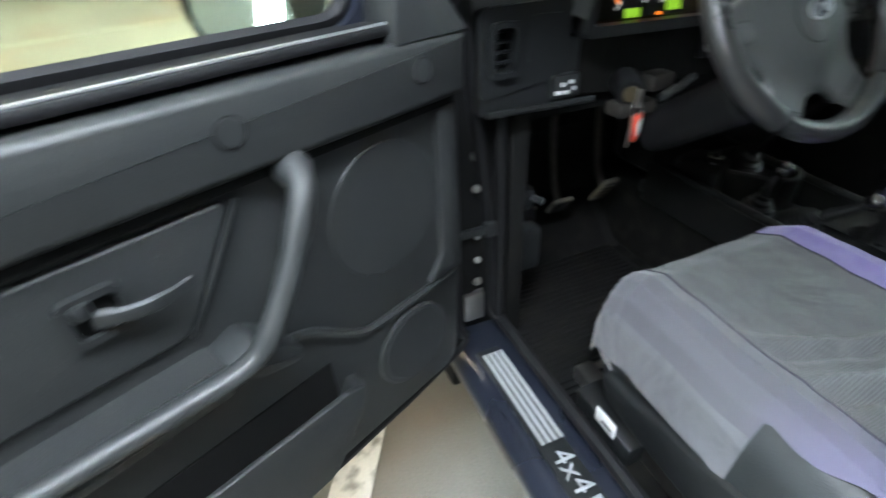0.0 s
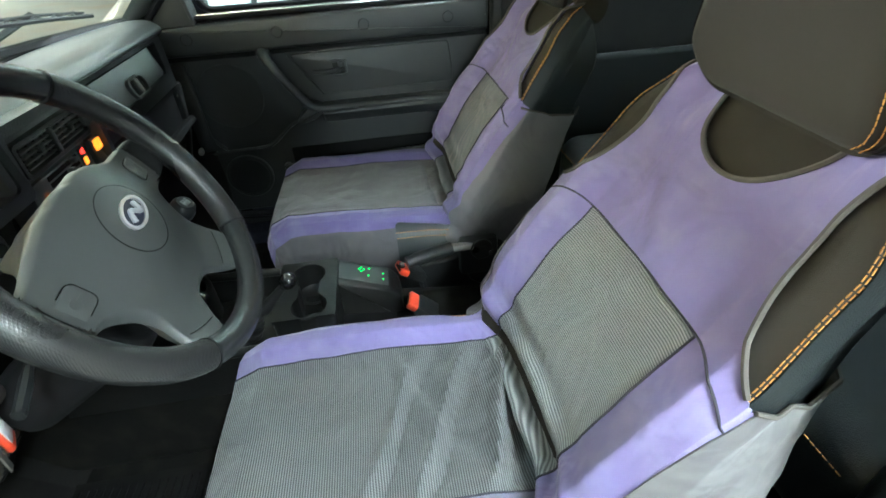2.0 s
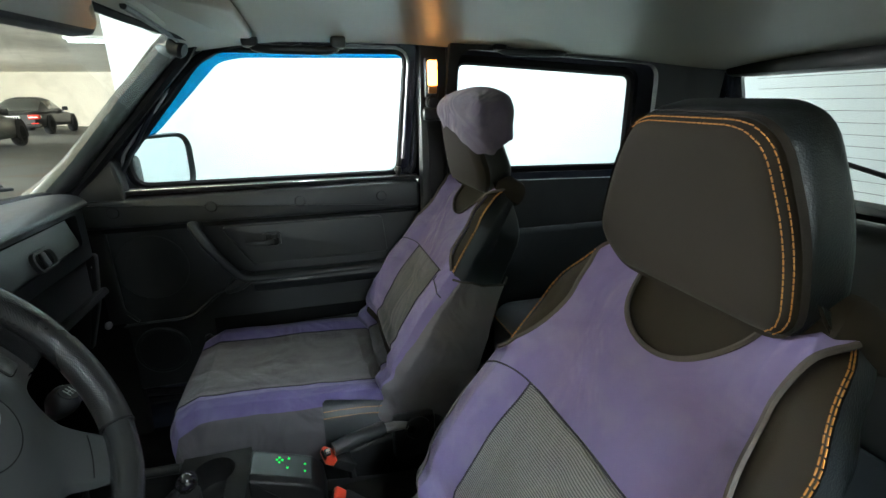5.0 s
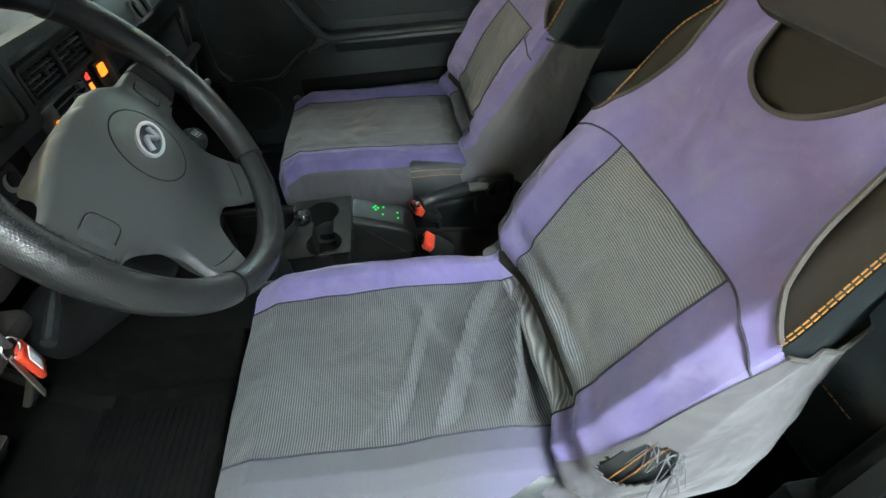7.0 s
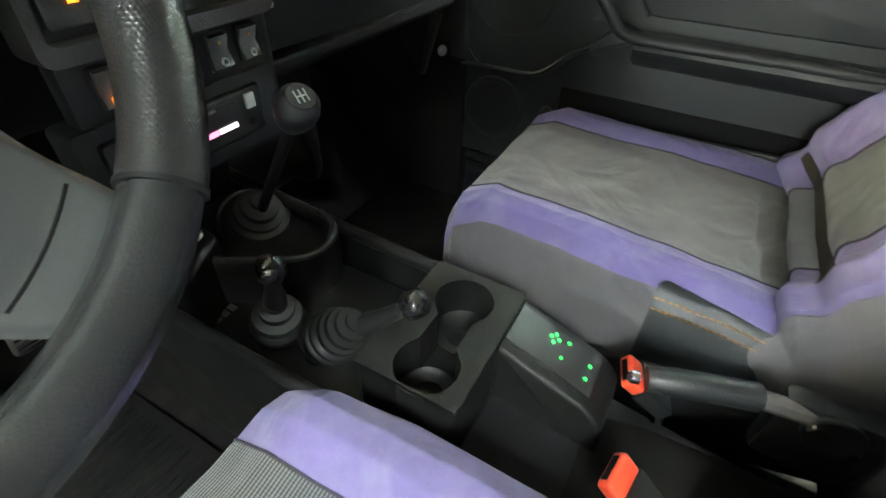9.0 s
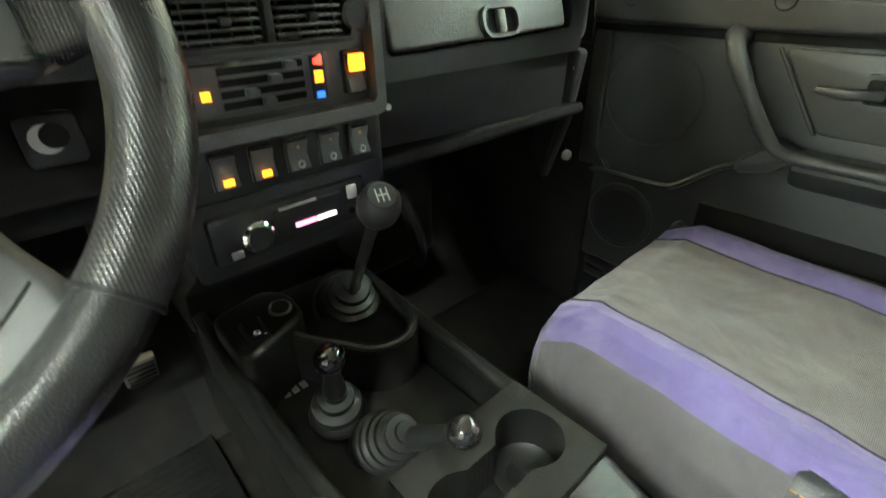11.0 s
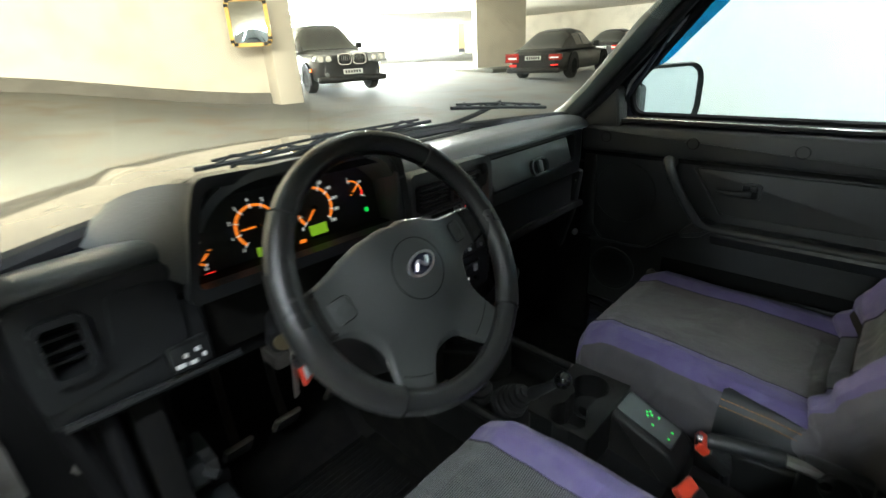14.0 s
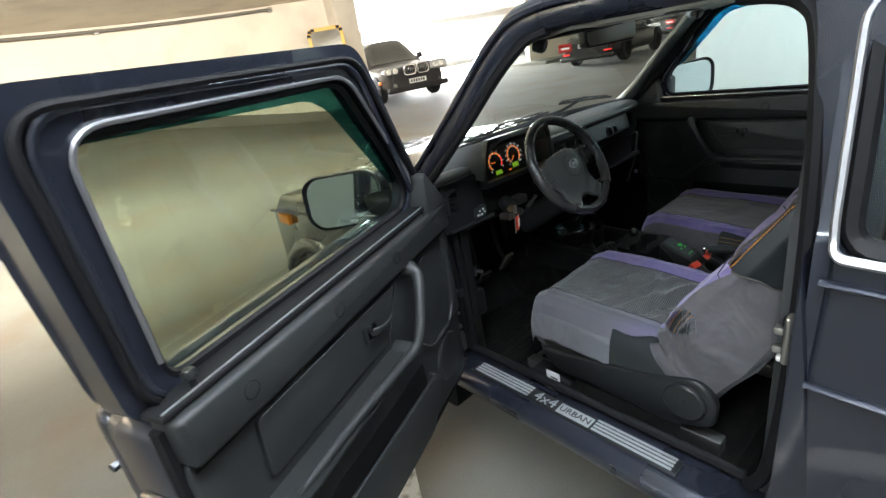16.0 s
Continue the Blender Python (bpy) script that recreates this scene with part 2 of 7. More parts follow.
def woven(name, dark, light, pitch, axis, rough=0.85, stain=5.0):
    """Cloth with fine light ribs on a dark ground, each rib a row of small knots."""
    m, nodes, links, b = principled(name)
    co = nodes.new("ShaderNodeTexCoord")
    ribs, knots = nodes.new("ShaderNodeTexWave"), nodes.new("ShaderNodeTexWave")
    for w, way, p in ((ribs, axis, pitch), (knots, "X", pitch * 0.8)):
        w.wave_type, w.bands_direction = "BANDS", way
        w.inputs["Scale"].default_value = 0.31416 / p
        w.inputs["Distortion"].default_value, w.inputs["Detail"].default_value = 0.6, 1.0
        w.inputs["Detail Scale"].default_value = 0.15
        links.new(co.outputs["Object"], w.inputs["Vector"])
    both = nodes.new("ShaderNodeMath")
    both.operation = "MULTIPLY_ADD"
    both.use_clamp = True
    links.new(knots.outputs["Fac"], both.inputs[0])
    both.inputs[1].default_value = 0.3
    lower = nodes.new("ShaderNodeMath")
    lower.operation = "MULTIPLY_ADD"
    links.new(ribs.outputs["Fac"], lower.inputs[0])
    lower.inputs[1].default_value, lower.inputs[2].default_value = 1.1, -0.25
    links.new(lower.outputs[0], both.inputs[2])
    n = nodes.new("ShaderNodeTexNoise")
    n.inputs["Scale"].default_value, n.inputs["Detail"].default_value = stain, 5
    links.new(co.outputs["Object"], n.inputs["Vector"])
    mx = nodes.new("ShaderNodeMixRGB")
    mx.inputs[1].default_value, mx.inputs[2].default_value = (*dark, 1), (*light, 1)
    links.new(both.outputs[0], mx.inputs[0])
    mul = nodes.new("ShaderNodeMixRGB")
    mul.blend_type = "MULTIPLY"
    mul.inputs[0].default_value = 0.45
    links.new(mx.outputs[0], mul.inputs[1])
    links.new(n.outputs[0], mul.inputs[2])
    links.new(mul.outputs[0], b.inputs["Base Color"])
    b.inputs["Roughness"].default_value, b.inputs["Sheen Weight"].default_value = rough, 0.15
    bn = nodes.new("ShaderNodeBump")
    bn.inputs["Strength"].default_value, bn.inputs["Distance"].default_value = 0.5, 0.001
    links.new(both.outputs[0], bn.inputs["Height"])
    links.new(crumple(nodes, links, co, 0.35), bn.inputs["Normal"])
    links.new(bn.outputs[0], b.inputs["Normal"])
    return m


def glow(name, color, strength):
    m, nodes, links, b = principled(name)
    b.inputs["Base Color"].default_value = (*[c * 0.5 for c in color], 1)
    b.inputs["Emission Color"].default_value = (*color, 1)
    b.inputs["Emission Strength"].default_value = strength
    return m


def pane(name, tint, gloss_rough=0.0, gain=1.0):
    """Clear or tinted sheet glass: seen through, with a mirrored sheen that grows at a slant."""
    m = bpy.data.materials.new(name)
    m.use_nodes = True
    nodes, links = m.node_tree.nodes, m.node_tree.links
    nodes.remove(nodes["Principled BSDF"])
    tr, gl, mx, lw = (nodes.new("ShaderNode" + k) for k in ("BsdfTransparent", "BsdfGlossy", "MixShader", "LayerWeight"))
    tr.inputs[0].default_value = (*tint, 1)
    gl.inputs["Roughness"].default_value = gloss_rough
    lw.inputs["Blend"].default_value = 0.5
    power, scale = nodes.new("ShaderNodeMath"), nodes.new("ShaderNodeMath")
    power.operation, scale.operation = "POWER", "MULTIPLY_ADD"
    power.inputs[1].default_value = 5.0
    scale.inputs[1].default_value, scale.inputs[2].default_value = 0.7 * gain, 0.045 * gain
    links.new(lw.outputs["Facing"], power.inputs[0])
    links.new(power.outputs[0], scale.inputs[0])
    links.new(scale.outputs[0], mx.inputs[0])
    links.new(tr.outputs[0], mx.inputs[1])
    links.new(gl.outputs[0], mx.inputs[2])
    links.new(mx.outputs[0], nodes["Material Output"].inputs[0])
    return m


PLASTIC = surface("black_plastic", (0.0145, 0.0156, 0.016), 0.36, spec=0.40, grain=700, bump=0.25, kind="leather", wear=0.2, stain=6)
CONSOLE = surface("console_plastic", (0.0095, 0.0100, 0.0100), 0.42, spec=0.26, grain=600, bump=0.25, kind="leather", wear=0.2, stain=6, dirt=(0.03, 0.028, 0.024), dirt_amount=0.35)
TRIM = surface("door_trim_plastic", (0.0215, 0.023, 0.0234), 0.39, spec=0.36, grain=650, bump=0.3, kind="leather", wear=0.2, stain=5, dirt=(0.035, 0.035, 0.032), dirt_amount=0.25)
DASH = surface("dashboard_plastic", (0.058, 0.062, 0.062), 0.34, grain=420, bump=0.35, kind="leather", wear=0.15, stain=4)
# near-black for black parts, and for shade put into recesses as colour
DARK = surface("black_parts_and_recess_shade", (0.005, 0.005, 0.005), 0.8, spec=0.15, bump=0.1)
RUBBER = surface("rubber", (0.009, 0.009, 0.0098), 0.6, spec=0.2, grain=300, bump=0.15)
CARPET = surface("black_carpet", (0.006, 0.006, 0.0055), 0.95, spec=0.1, grain=900, bump=0.8, dirt=(0.02, 0.018, 0.014), dirt_amount=0.5, stain=7)
PAINT = surface("dark_blue_grey_paint", (0.023, 0.0265, 0.040), 0.28, metal=0.35, grain=2500, bump=0.02, wear=0.2, coat=1.0, rough_var=0.06, dirt=(0.05, 0.05, 0.055), dirt_amount=0.12)
CHROME = surface("chrome", (0.88, 0.88, 0.89), 0.14, metal=1.0, bump=0.02, rough_var=0.05)
STEEL = surface("worn_steel", (0.42, 0.41, 0.39), 0.4, metal=1.0, bump=0.1, dirt=(0.12, 0.09, 0.06), dirt_amount=0.6)
WHEEL_LEATHER = surface("wheel_leather", (0.018, 0.018, 0.018), 0.28, grain=640, bump=0.35, kind="leather", wear=0.3, random=0.12)
WHEEL_PAD = surface("wheel_pad_plastic", (0.048, 0.0515, 0.050), 0.34, grain=2400, bump=0.15, kind="leather")
PURPLE = surface("faded_purple_cloth", (0.178, 0.15, 0.325), 0.9, spec=0.15, grain=1100, bump=0.35, wear=0.16, stain=7, sheen=0.25, dirt=(0.225, 0.21, 0.345), dirt_amount=0.55, folds=0.35)
PURPLE_DEEP = surface("deeper_purple_cloth", (0.13, 0.108, 0.255), 0.9, spec=0.15, grain=1100, bump=0.35, wear=0.16, stain=7, sheen=0.2, dirt=(0.17, 0.155, 0.28), dirt_amount=0.55, folds=0.35)
BOOT = surface("boot_rubber", (0.012, 0.0123, 0.0126), 0.46, spec=0.35, grain=300, bump=0.1, dirt=(0.025, 0.024, 0.022), dirt_amount=0.4)
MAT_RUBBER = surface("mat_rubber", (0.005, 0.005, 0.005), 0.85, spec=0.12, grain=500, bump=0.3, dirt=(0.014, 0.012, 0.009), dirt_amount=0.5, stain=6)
RIM_GLOSS = surface("wheel_rim_gloss", (0.020, 0.021, 0.021), 0.24, grain=900, bump=0.12, kind="leather", wear=0.2)
# lining taken down to near-black, the foot well's shade in its colour
FOOT_LINING_SHADED = surface("foot_well_lining_shaded", (0.007, 0.007, 0.0068), 0.8, spec=0.15, grain=700, bump=0.5, dirt=(0.016, 0.014, 0.011), dirt_amount=0.4, stain=6)
PILLAR_GREY = surface("pillar_trim_grey", (0.050, 0.054, 0.050), 0.45, grain=650, bump=0.25, kind="leather", wear=0.2, stain=5)
# same cover as FLANK_CLOTH, coloured lighter to make up for shade
FLANK_LIGHTENED = surface("mauve_flank_cloth_lightened", (0.168, 0.162, 0.176), 0.9, spec=0.15, grain=1200, bump=0.35, wear=0.14, stain=6, sheen=0.2, folds=0.3)
FLANK_CLOTH = surface("lilac_grey_flank_cloth", (0.096, 0.092, 0.099), 0.9, spec=0.15, grain=1200, bump=0.35, wear=0.14, stain=6, sheen=0.2, dirt=(0.125, 0.12, 0.12), dirt_amount=0.4, folds=0.35)
BADGE_FACE = surface("badge_dark_blue", (0.022, 0.028, 0.055), 0.35, metal=0.2, bump=0.05, grain=900)
BADGE_CHROME = surface("badge_chrome", (0.80, 0.82, 0.87), 0.34, metal=1.0, bump=0.02, rough_var=0.05)
BRIGHT_TRIM = surface("bright_trim", (0.42, 0.42, 0.43), 0.36, metal=0.8, bump=0.02)
DIRTY_STEEL = surface("dirty_steel", (0.024, 0.021, 0.018), 0.65, metal=0.3, bump=0.2, dirt=(0.05, 0.043, 0.032), dirt_amount=0.6)
GREY_MESH = woven("grey_woven_cloth", (0.046, 0.048, 0.049), (0.200, 0.208, 0.210), 0.0034, "Y")
GREY_MESH_BACK = woven("grey_woven_back_cloth", (0.105, 0.111, 0.111), (0.325, 0.338, 0.340), 0.0026, "Z")
GREY_CLOTH = surface("grey_cloth", (0.128, 0.130, 0.140), 0.9, spec=0.15, grain=1200, bump=0.35, wear=0.12, stain=6, sheen=0.2, folds=0.35)
BROWN_GREY = woven("brown_grey_cloth", (0.080, 0.074, 0.070), (0.150, 0.140, 0.133), 0.0017, "Y", stain=9)
BINDING = surface("brown_grey_binding", (0.085, 0.078, 0.072), 0.9, spec=0.15, grain=900, bump=0.3)
LEATHER = surface("black_leatherette", (0.017, 0.0205, 0.022), 0.34, grain=600, bump=0.3, kind="leather")
SEAT_CLOTH = surface("dark_brown_seat_cloth", (0.030, 0.0262, 0.0215), 0.92, spec=0.1, grain=1300, bump=0.4, sheen=0.04)
CAP_CLOTH = surface("faded_plum_cloth", (0.125, 0.108, 0.148), 0.9, spec=0.15, grain=1100, bump=0.35, wear=0.22, stain=9, sheen=0.2, dirt=(0.16, 0.145, 0.155), dirt_amount=0.6, folds=0.5)
THREAD = surface("orange_thread", (0.42, 0.19, 0.04), 0.7, bump=0.1)
PIPING = surface("dark_piping", (0.03, 0.028, 0.045), 0.8, bump=0.2)
HEADLINER = surface("beige_headliner", (0.42, 0.41, 0.34), 0.42, grain=500, bump=0.2, wear=0.08)
GLASS = pane("window_glass", (0.86, 0.93, 0.9))
DOOR_GLASS = pane("door_glass", (0.67, 0.73, 0.66))
FILM_TEAL = pane("teal_sun_film", (0.20, 0.42, 0.45))
FILM_BLUE = pane("blue_sun_film", (0.12, 0.42, 0.62))
MIRROR = surface("mirror_silver", (0.82, 0.86, 0.88), 0.03, metal=1.0, bump=0.0, wear=0.02, rough_var=0.01)
RED = surface("red_plastic", (0.75, 0.07, 0.03), 0.35, bump=0.05)
WHITE_LABEL = surface("white_label", (0.8, 0.8, 0.8), 0.5, bump=0.05)
SILVER_INK = surface("silver_ink", (0.42, 0.43, 0.44), 0.4, metal=0.3, bump=0.05)
GAUGE_FACE = surface("gauge_face", (0.008, 0.008, 0.009), 0.35, bump=0.05)
AMBER_GLOW = glow("amber_glow", (1.0, 0.22, 0.015), 1.4)
RED_GLOW = glow("red_glow", (1.0, 0.03, 0.02), 1.8)
GREEN_GLOW = glow("green_glow", (0.04, 0.9, 0.1), 0.9)
LCD_GLOW = glow("lcd_glow", (0.42, 0.75, 0.03), 0.6)
WHITE_GLOW = glow("white_glow", (1.0, 0.92, 0.85), 0.9)
BLUE_GLOW = glow("blue_glow", (0.02, 0.12, 0.8), 0.6)
PINK_GLOW = glow("pink_glow", (1.0, 0.2, 0.45), 1.2)
LAMP_GLOW = glow("lamp_glow", (1.0, 0.40, 0.07), 10.0)


def fading(name, first, second, y0, y1):
    """Cloth bleached from one colour to another along the seat."""
    m = surface(name, first, 0.9, grain=1100, bump=0.35, wear=0.16, stain=7, sheen=0.25)
    nodes, links = m.node_tree.nodes, m.node_tree.links
    b = nodes["Principled BSDF"]
    old = b.inputs["Base Color"].links[0].from_socket
    co, sp, mr, mx, n = (nodes.new("ShaderNode" + k) for k in ("TexCoord", "SeparateXYZ", "MapRange", "MixRGB", "TexNoise"))
    n.inputs["Scale"].default_value = 6
    links.new(co.outputs["Object"], n.inputs["Vector"])
    links.new(co.outputs["Object"], sp.inputs[0])
    add = nodes.new("ShaderNodeMath")
    add.operation = "MULTIPLY_ADD"
    links.new(n.outputs[0], add.inputs[0])
    add.inputs[1].default_value = 0.16
    links.new(sp.outputs[1], add.inputs[2])
    mr.inputs["From Min"].default_value, mr.inputs["From Max"].default_value = y0 + 0.08, y1 + 0.08
    links.new(add.outputs[0], mr.inputs["Value"])
    links.new(mr.outputs[0], mx.inputs[0])
    links.new(old, mx.inputs[1])
    mx.inputs[2].default_value = (*second, 1)
    links.new(mx.outputs[0], b.inputs["Base Color"])
    return m


PURPLE_FADING = fading("purple_cloth_bleached_grey", (0.172, 0.150, 0.305), (0.090, 0.090, 0.103), -0.34, -0.02)

# ---------------------------------------------------------------- the garage
CONCRETE = surface("garage_concrete", (0.128, 0.130, 0.114), 0.78, grain=160, bump=0.5, wear=0.4, stain=0.55, rough_var=0.22, dirt=(0.125, 0.086, 0.050), dirt_amount=0.6)
PLASTER = surface("cream_plaster", (0.66, 0.605, 0.50), 0.85, grain=60, bump=0.4, wear=0.1, stain=0.5, dirt=(0.45, 0.40, 0.32), dirt_amount=0.5)
WHITE_WALL = surface("white_wall_paint", (0.80, 0.82, 0.82), 0.85, grain=90, bump=0.15, wear=0.03, stain=0.4)
CURB_DARK = surface("dark_skirting", (0.13, 0.12, 0.10), 0.8, grain=80, bump=0.3, wear=0.3, stain=2)
LINE_PAINT = surface("worn_white_paint", (0.66, 0.65, 0.6), 0.7, grain=120, bump=0.3, wear=0.2, stain=9, dirt=(0.2, 0.19, 0.16), dirt_amount=0.95)
DAY = glow("bright_day_outside", (1.0, 0.96, 0.88), 26.0)


def smoothstep(a, b, v):
    t = min(1, max(0, (v - a) / (b - a)))
    return t * t * (3 - 2 * t)


def ground_height(x, y):
    """Level round the parked car, then rising, more so on the ramp that bends away ahead."""
    run = max(0.0, y - 2.0)
    run = min(run, 26.0)
    return run * (0.04 + 0.075 * (1 - smoothstep(-1.0, 5.5, x))) * smoothstep(0, 2.5, run)


xs_ground = [-400, -150, -60] + steps(-24, 40, 64) + [90, 180, 400]
ys_ground = [-400, -120, -40] + steps(-14, 36, 50) + [90, 180, 400]
solo("ground", sheet(lambda x, y: (x, y, ground_height(x, y)), xs_ground, ys_ground), CONCRETE, "worn stained concrete garage floor rising to a ramp", "floor", "structure")


def wall_run(name, pts, z1, thick, material, label, below=-0.3, category="wall"):
    """A wall of some thickness along a bent line on the floor."""
    p = [Vector((x, y)) for x, y in pts]
    n = len(p)
    off = []
    for i in range(n):
        d = (p[min(i + 1, n - 1)] - p[max(i - 1, 0)]).normalized()
        off.append(p[i] + Vector((d.y, -d.x)) * thick)
    outline = [(q.x, q.y) for q in p] + [(q.x, q.y) for q in off[::-1]]
    return solo(name, plate(outline, "z", below, z1), material, label, category, "structure", smooth=30)


def bend(pts, per=5):
    return [(q.x, q.y) for q in smooth_path([(a, b, 0) for a, b in pts], per)]


ramp_line = bend([(-13, -8), (-12.5, -4), (-11, 4), (-7.5, 9), (-3.0, 11.2), (1.0, 11.6), (4.9, 10.4)])
wall_run("wall_ramp", ramp_line, 3.17, -0.3, PLASTER, "curved cream plaster wall beside the ramp")


def skirting(inner, depth, h):
    bm = bmesh.new()
    rows = []
    for i, (x, y) in enumerate(inner):
        a, b = Vector(inner[max(i - 1, 0)]), Vector(inner[min(i + 1, len(inner) - 1)])
        d = (b - a).normalized()
        nrm = Vector((d.y, -d.x))
        z = ground_height(x, y)
        q = Vector((x, y)) + nrm * depth
        rows.append([bm.verts.new(c) for c in ((x, y, z - 0.1), (q.x, q.y, z - 0.1), (q.x, q.y, z + h), (x, y, z + h + 0.02))])
    for a, b in zip(rows, rows[1:]):
        for k in range(3):
            bm.faces.new((a[k], b[k], b[k + 1], a[k + 1]))
    bmesh.ops.recalc_face_normals(bm, faces=bm.faces[:])
    return bm


solo("baseboard", skirting(ramp_line, 0.09, 0.22), CURB_DARK, "low dark concrete kerb along the ramp wall", "kerb", "structure")
solo("pillar_garage", rbox(4.9, 5.5, 10.0, 10.6, 0.0, 3.2, 0.02), PLASTER, "square cream plaster pillar at the ramp's corner", "pillar", "structure")
wall_run("wall_white", [(2.0, 0.62), (2.0, -6.7)], 3.17, -0.25, WHITE_WALL, "plain white wall close beside the parked car")
wall_run("wall_behind", [(-13, -6.5), (2.0, -6.5)], 3.17, 0.25, WHITE_WALL, "plain white wall behind the parked car")
# unseen wall, added to bounce light and show pale in the door mirror
wall_run("bounce_wall_left", [(-7.2, -6.6), (-7.2, 3.2)], 3.17, -0.25, WHITE_WALL, "unseen plain white wall, added to bounce light across the lane")
wall_run("wall_far_pier", [(15.6, 13.2), (17.6, 12.2)], 3.17, 0.4, PLASTER, "short cream wall pier near the exit")
wall_run("wall_right_end", [(30, 26), (30, -4), (2.2, -4)], 3.17, -0.3, PLASTER, "cream plaster wall closing the garage")
wall_run("wall_day_left", [(5.4, 10.6), (4.6, 26)], 3.17, 0.3, PLASTER, "cream plaster wall beyond the pillar")
solo("kerb_exit", rbox(14.6, 17.2, 11.4, 13.4, 0.2, 0.52, 0.04), CONCRETE, "low concrete kerb before the pier", "kerb", "structure")
solo("ceiling", plate([(-14, -15), (31, -15), (31, 27), (-14, 27)], "z", 3.15, 3.35), PLASTER, "cream painted concrete garage ceiling", "ceiling", "structure")
solo("backdrop", plate([(4, 0.3), (31, 0.3), (31, 5.5), (4, 5.5)], "y", 27.6, 27.7), DAY, "overbright daylight beyond the garage's open end", "backdrop", "structure")

bm = bmesh.new()
for k in range(9):
    x0 = -0.97 - 0.085 * k
    y0 = 0.47 - 0.16 * k
    q = [bm.verts.new((x0 + dx, y0 + dy, 0.004)) for dx, dy in ((-0.05, 0.015), (0.05, -0.03), (-0.035, -0.19), (-0.135, -0.145))]
    bm.faces.new(q)
bm.faces.new([bm.verts.new((x, y, ground_height(x, y) + 0.006)) for x, y in ((-2.6, 9.6), (-1.75, 9.75), (-1.75, 9.95), (-2.6, 9.8))])
solo("parking_line", bm, LINE_PAINT, "worn white parking line on the concrete", "marking", "structure")

# pipe along the ramp wall
conduit = thing("conduit", 0, 11, 3.0, "thin grey cable conduit clipped along the ramp wall", "conduit")
pipe_pts = [(x + 0.06, y - 0.12, 3.02 + 0.002 * i) for i, (x, y) in enumerate(ramp_line[8:-2])]
part("pipe", tube(pipe_pts, 0.035, 8), CURB_DARK, conduit)
for p in pipe_pts[::4]:
    part("clip", rbox(p[0] - 0.05, p[0] + 0.05, p[1] - 0.02, p[1] + 0.1, p[2] - 0.05, p[2] + 0.05, 0.01), STEEL, conduit)

# round-cornered traffic mirror
TM = Matrix.Translation((4.30, 9.6, 2.0)) @ Matrix.Rotation(radians(-34), 4, "Z") @ Matrix.Rotation(radians(-4), 4, "X")
traffic = thing("traffic_mirror", 4.30, 9.6, 2.0, "convex traffic mirror with yellow and black striped frame on wall", "mirror")
YELLOW = surface("mirror_yellow", (0.62, 0.36, 0.05), 0.5, wear=0.2)
part("mirror_glass", moved(sheet(lambda u, v: (u, -0.05 - 0.05 * (1 - (u / 0.4) ** 2) * (1 - (v / 0.45) ** 2), v), steps(-0.33, 0.33, 10), steps(-0.38, 0.38, 10)), TM), MIRROR, traffic)
part("frame", moved(ring(rr(0.80, 0.90, 0.12), rr(0.66, 0.76, 0.08), "y", -0.08, 0.02), TM), YELLOW, traffic, "yellow frame with black stripes")
outline = rr(0.81, 0.91, 0.12, 4)
for k in range(0, len(outline), 2):
    u, v = outline[k]
    part("stripe", moved(rbox(u * 0.91 - 0.04, u * 0.91 + 0.04, -0.085, -0.079, v * 0.91 - 0.03, v * 0.91 + 0.03, 0.001), TM), RUBBER, traffic, "black stripe")
part("bracket", moved(rbox(-0.04, 0.04, 0.0, 1.7, -0.04, 0.04, 0.01), TM), STEEL, traffic)

# ceiling tubes over the lane
TUBE_LIGHT = glow("tube_light", (0.93, 1.0, 0.98), 14.0)


def ceiling_tube(x, y):
    t = thing("ceiling_light", x, y, 3.14, "long white fluorescent ceiling light", "ceiling light", "garage ceiling lights")
    part("housing", rbox(x - 0.09, x + 0.09, y - 0.7, y + 0.7, 3.06, 3.15, 0.01), WHITE_LABEL, t)
    part("tube", tube([(x, y - 0.62, 3.02), (x, y + 0.62, 3.02)], 0.035, 10), TUBE_LIGHT, t)
    return t


first_tube = ceiling_tube(-3.1, -1.5)
for x, y in ((-3.1, 2.5), (-3.1, -5.5), (0.8, -3.0), (0.8, 1.5), (-6.5, 0.0), (5.0, 4.0), (10.0, 6.0), (15.0, 5.0)):
    copy_thing(first_tube, pose(x, y, 3.14))
# unseen area lamp added to light the cabin sideways from the lane
area("fill_from_lane", (-6.5, -0.6, 2.9), (0.2, -0.2, 0.9), 0.3, 5.0, 235, (0.92, 1.0, 0.98))
# unseen lamp without a fixture, added to brighten the door and seats
area("fill_over_door", (-1.0, -0.5, 2.98), (-1.0, -0.4, 0), 0.2, 9.0, 14, (0.90, 1.0, 0.99))
# unseen warm lamp without a fixture, added to brighten the ramp wall
area("fill_on_ramp_wall", (-2.0, 3.2, 2.8), (-3.0, 11.0, 1.2), 9.0, 0.6, 2400, (1.0, 0.88, 0.70))
area("light_over_car", (0.8, -1.0, 2.98), (1.1, -1.0, 0), 0.2, 7.0, 520, (0.95, 1.0, 1.0))

# ---------------------------------------------------------------- parked cars ahead
CAR_BLACK = surface("black_car_paint", (0.010, 0.010, 0.011), 0.4, grain=2000, bump=0.01, coat=0.35, dirt=(0.05, 0.045, 0.04), dirt_amount=0.2)
CAR_GLASS = surface("dark_car_glass", (0.02, 0.024, 0.023), 0.05, bump=0.0, coat=1.0)
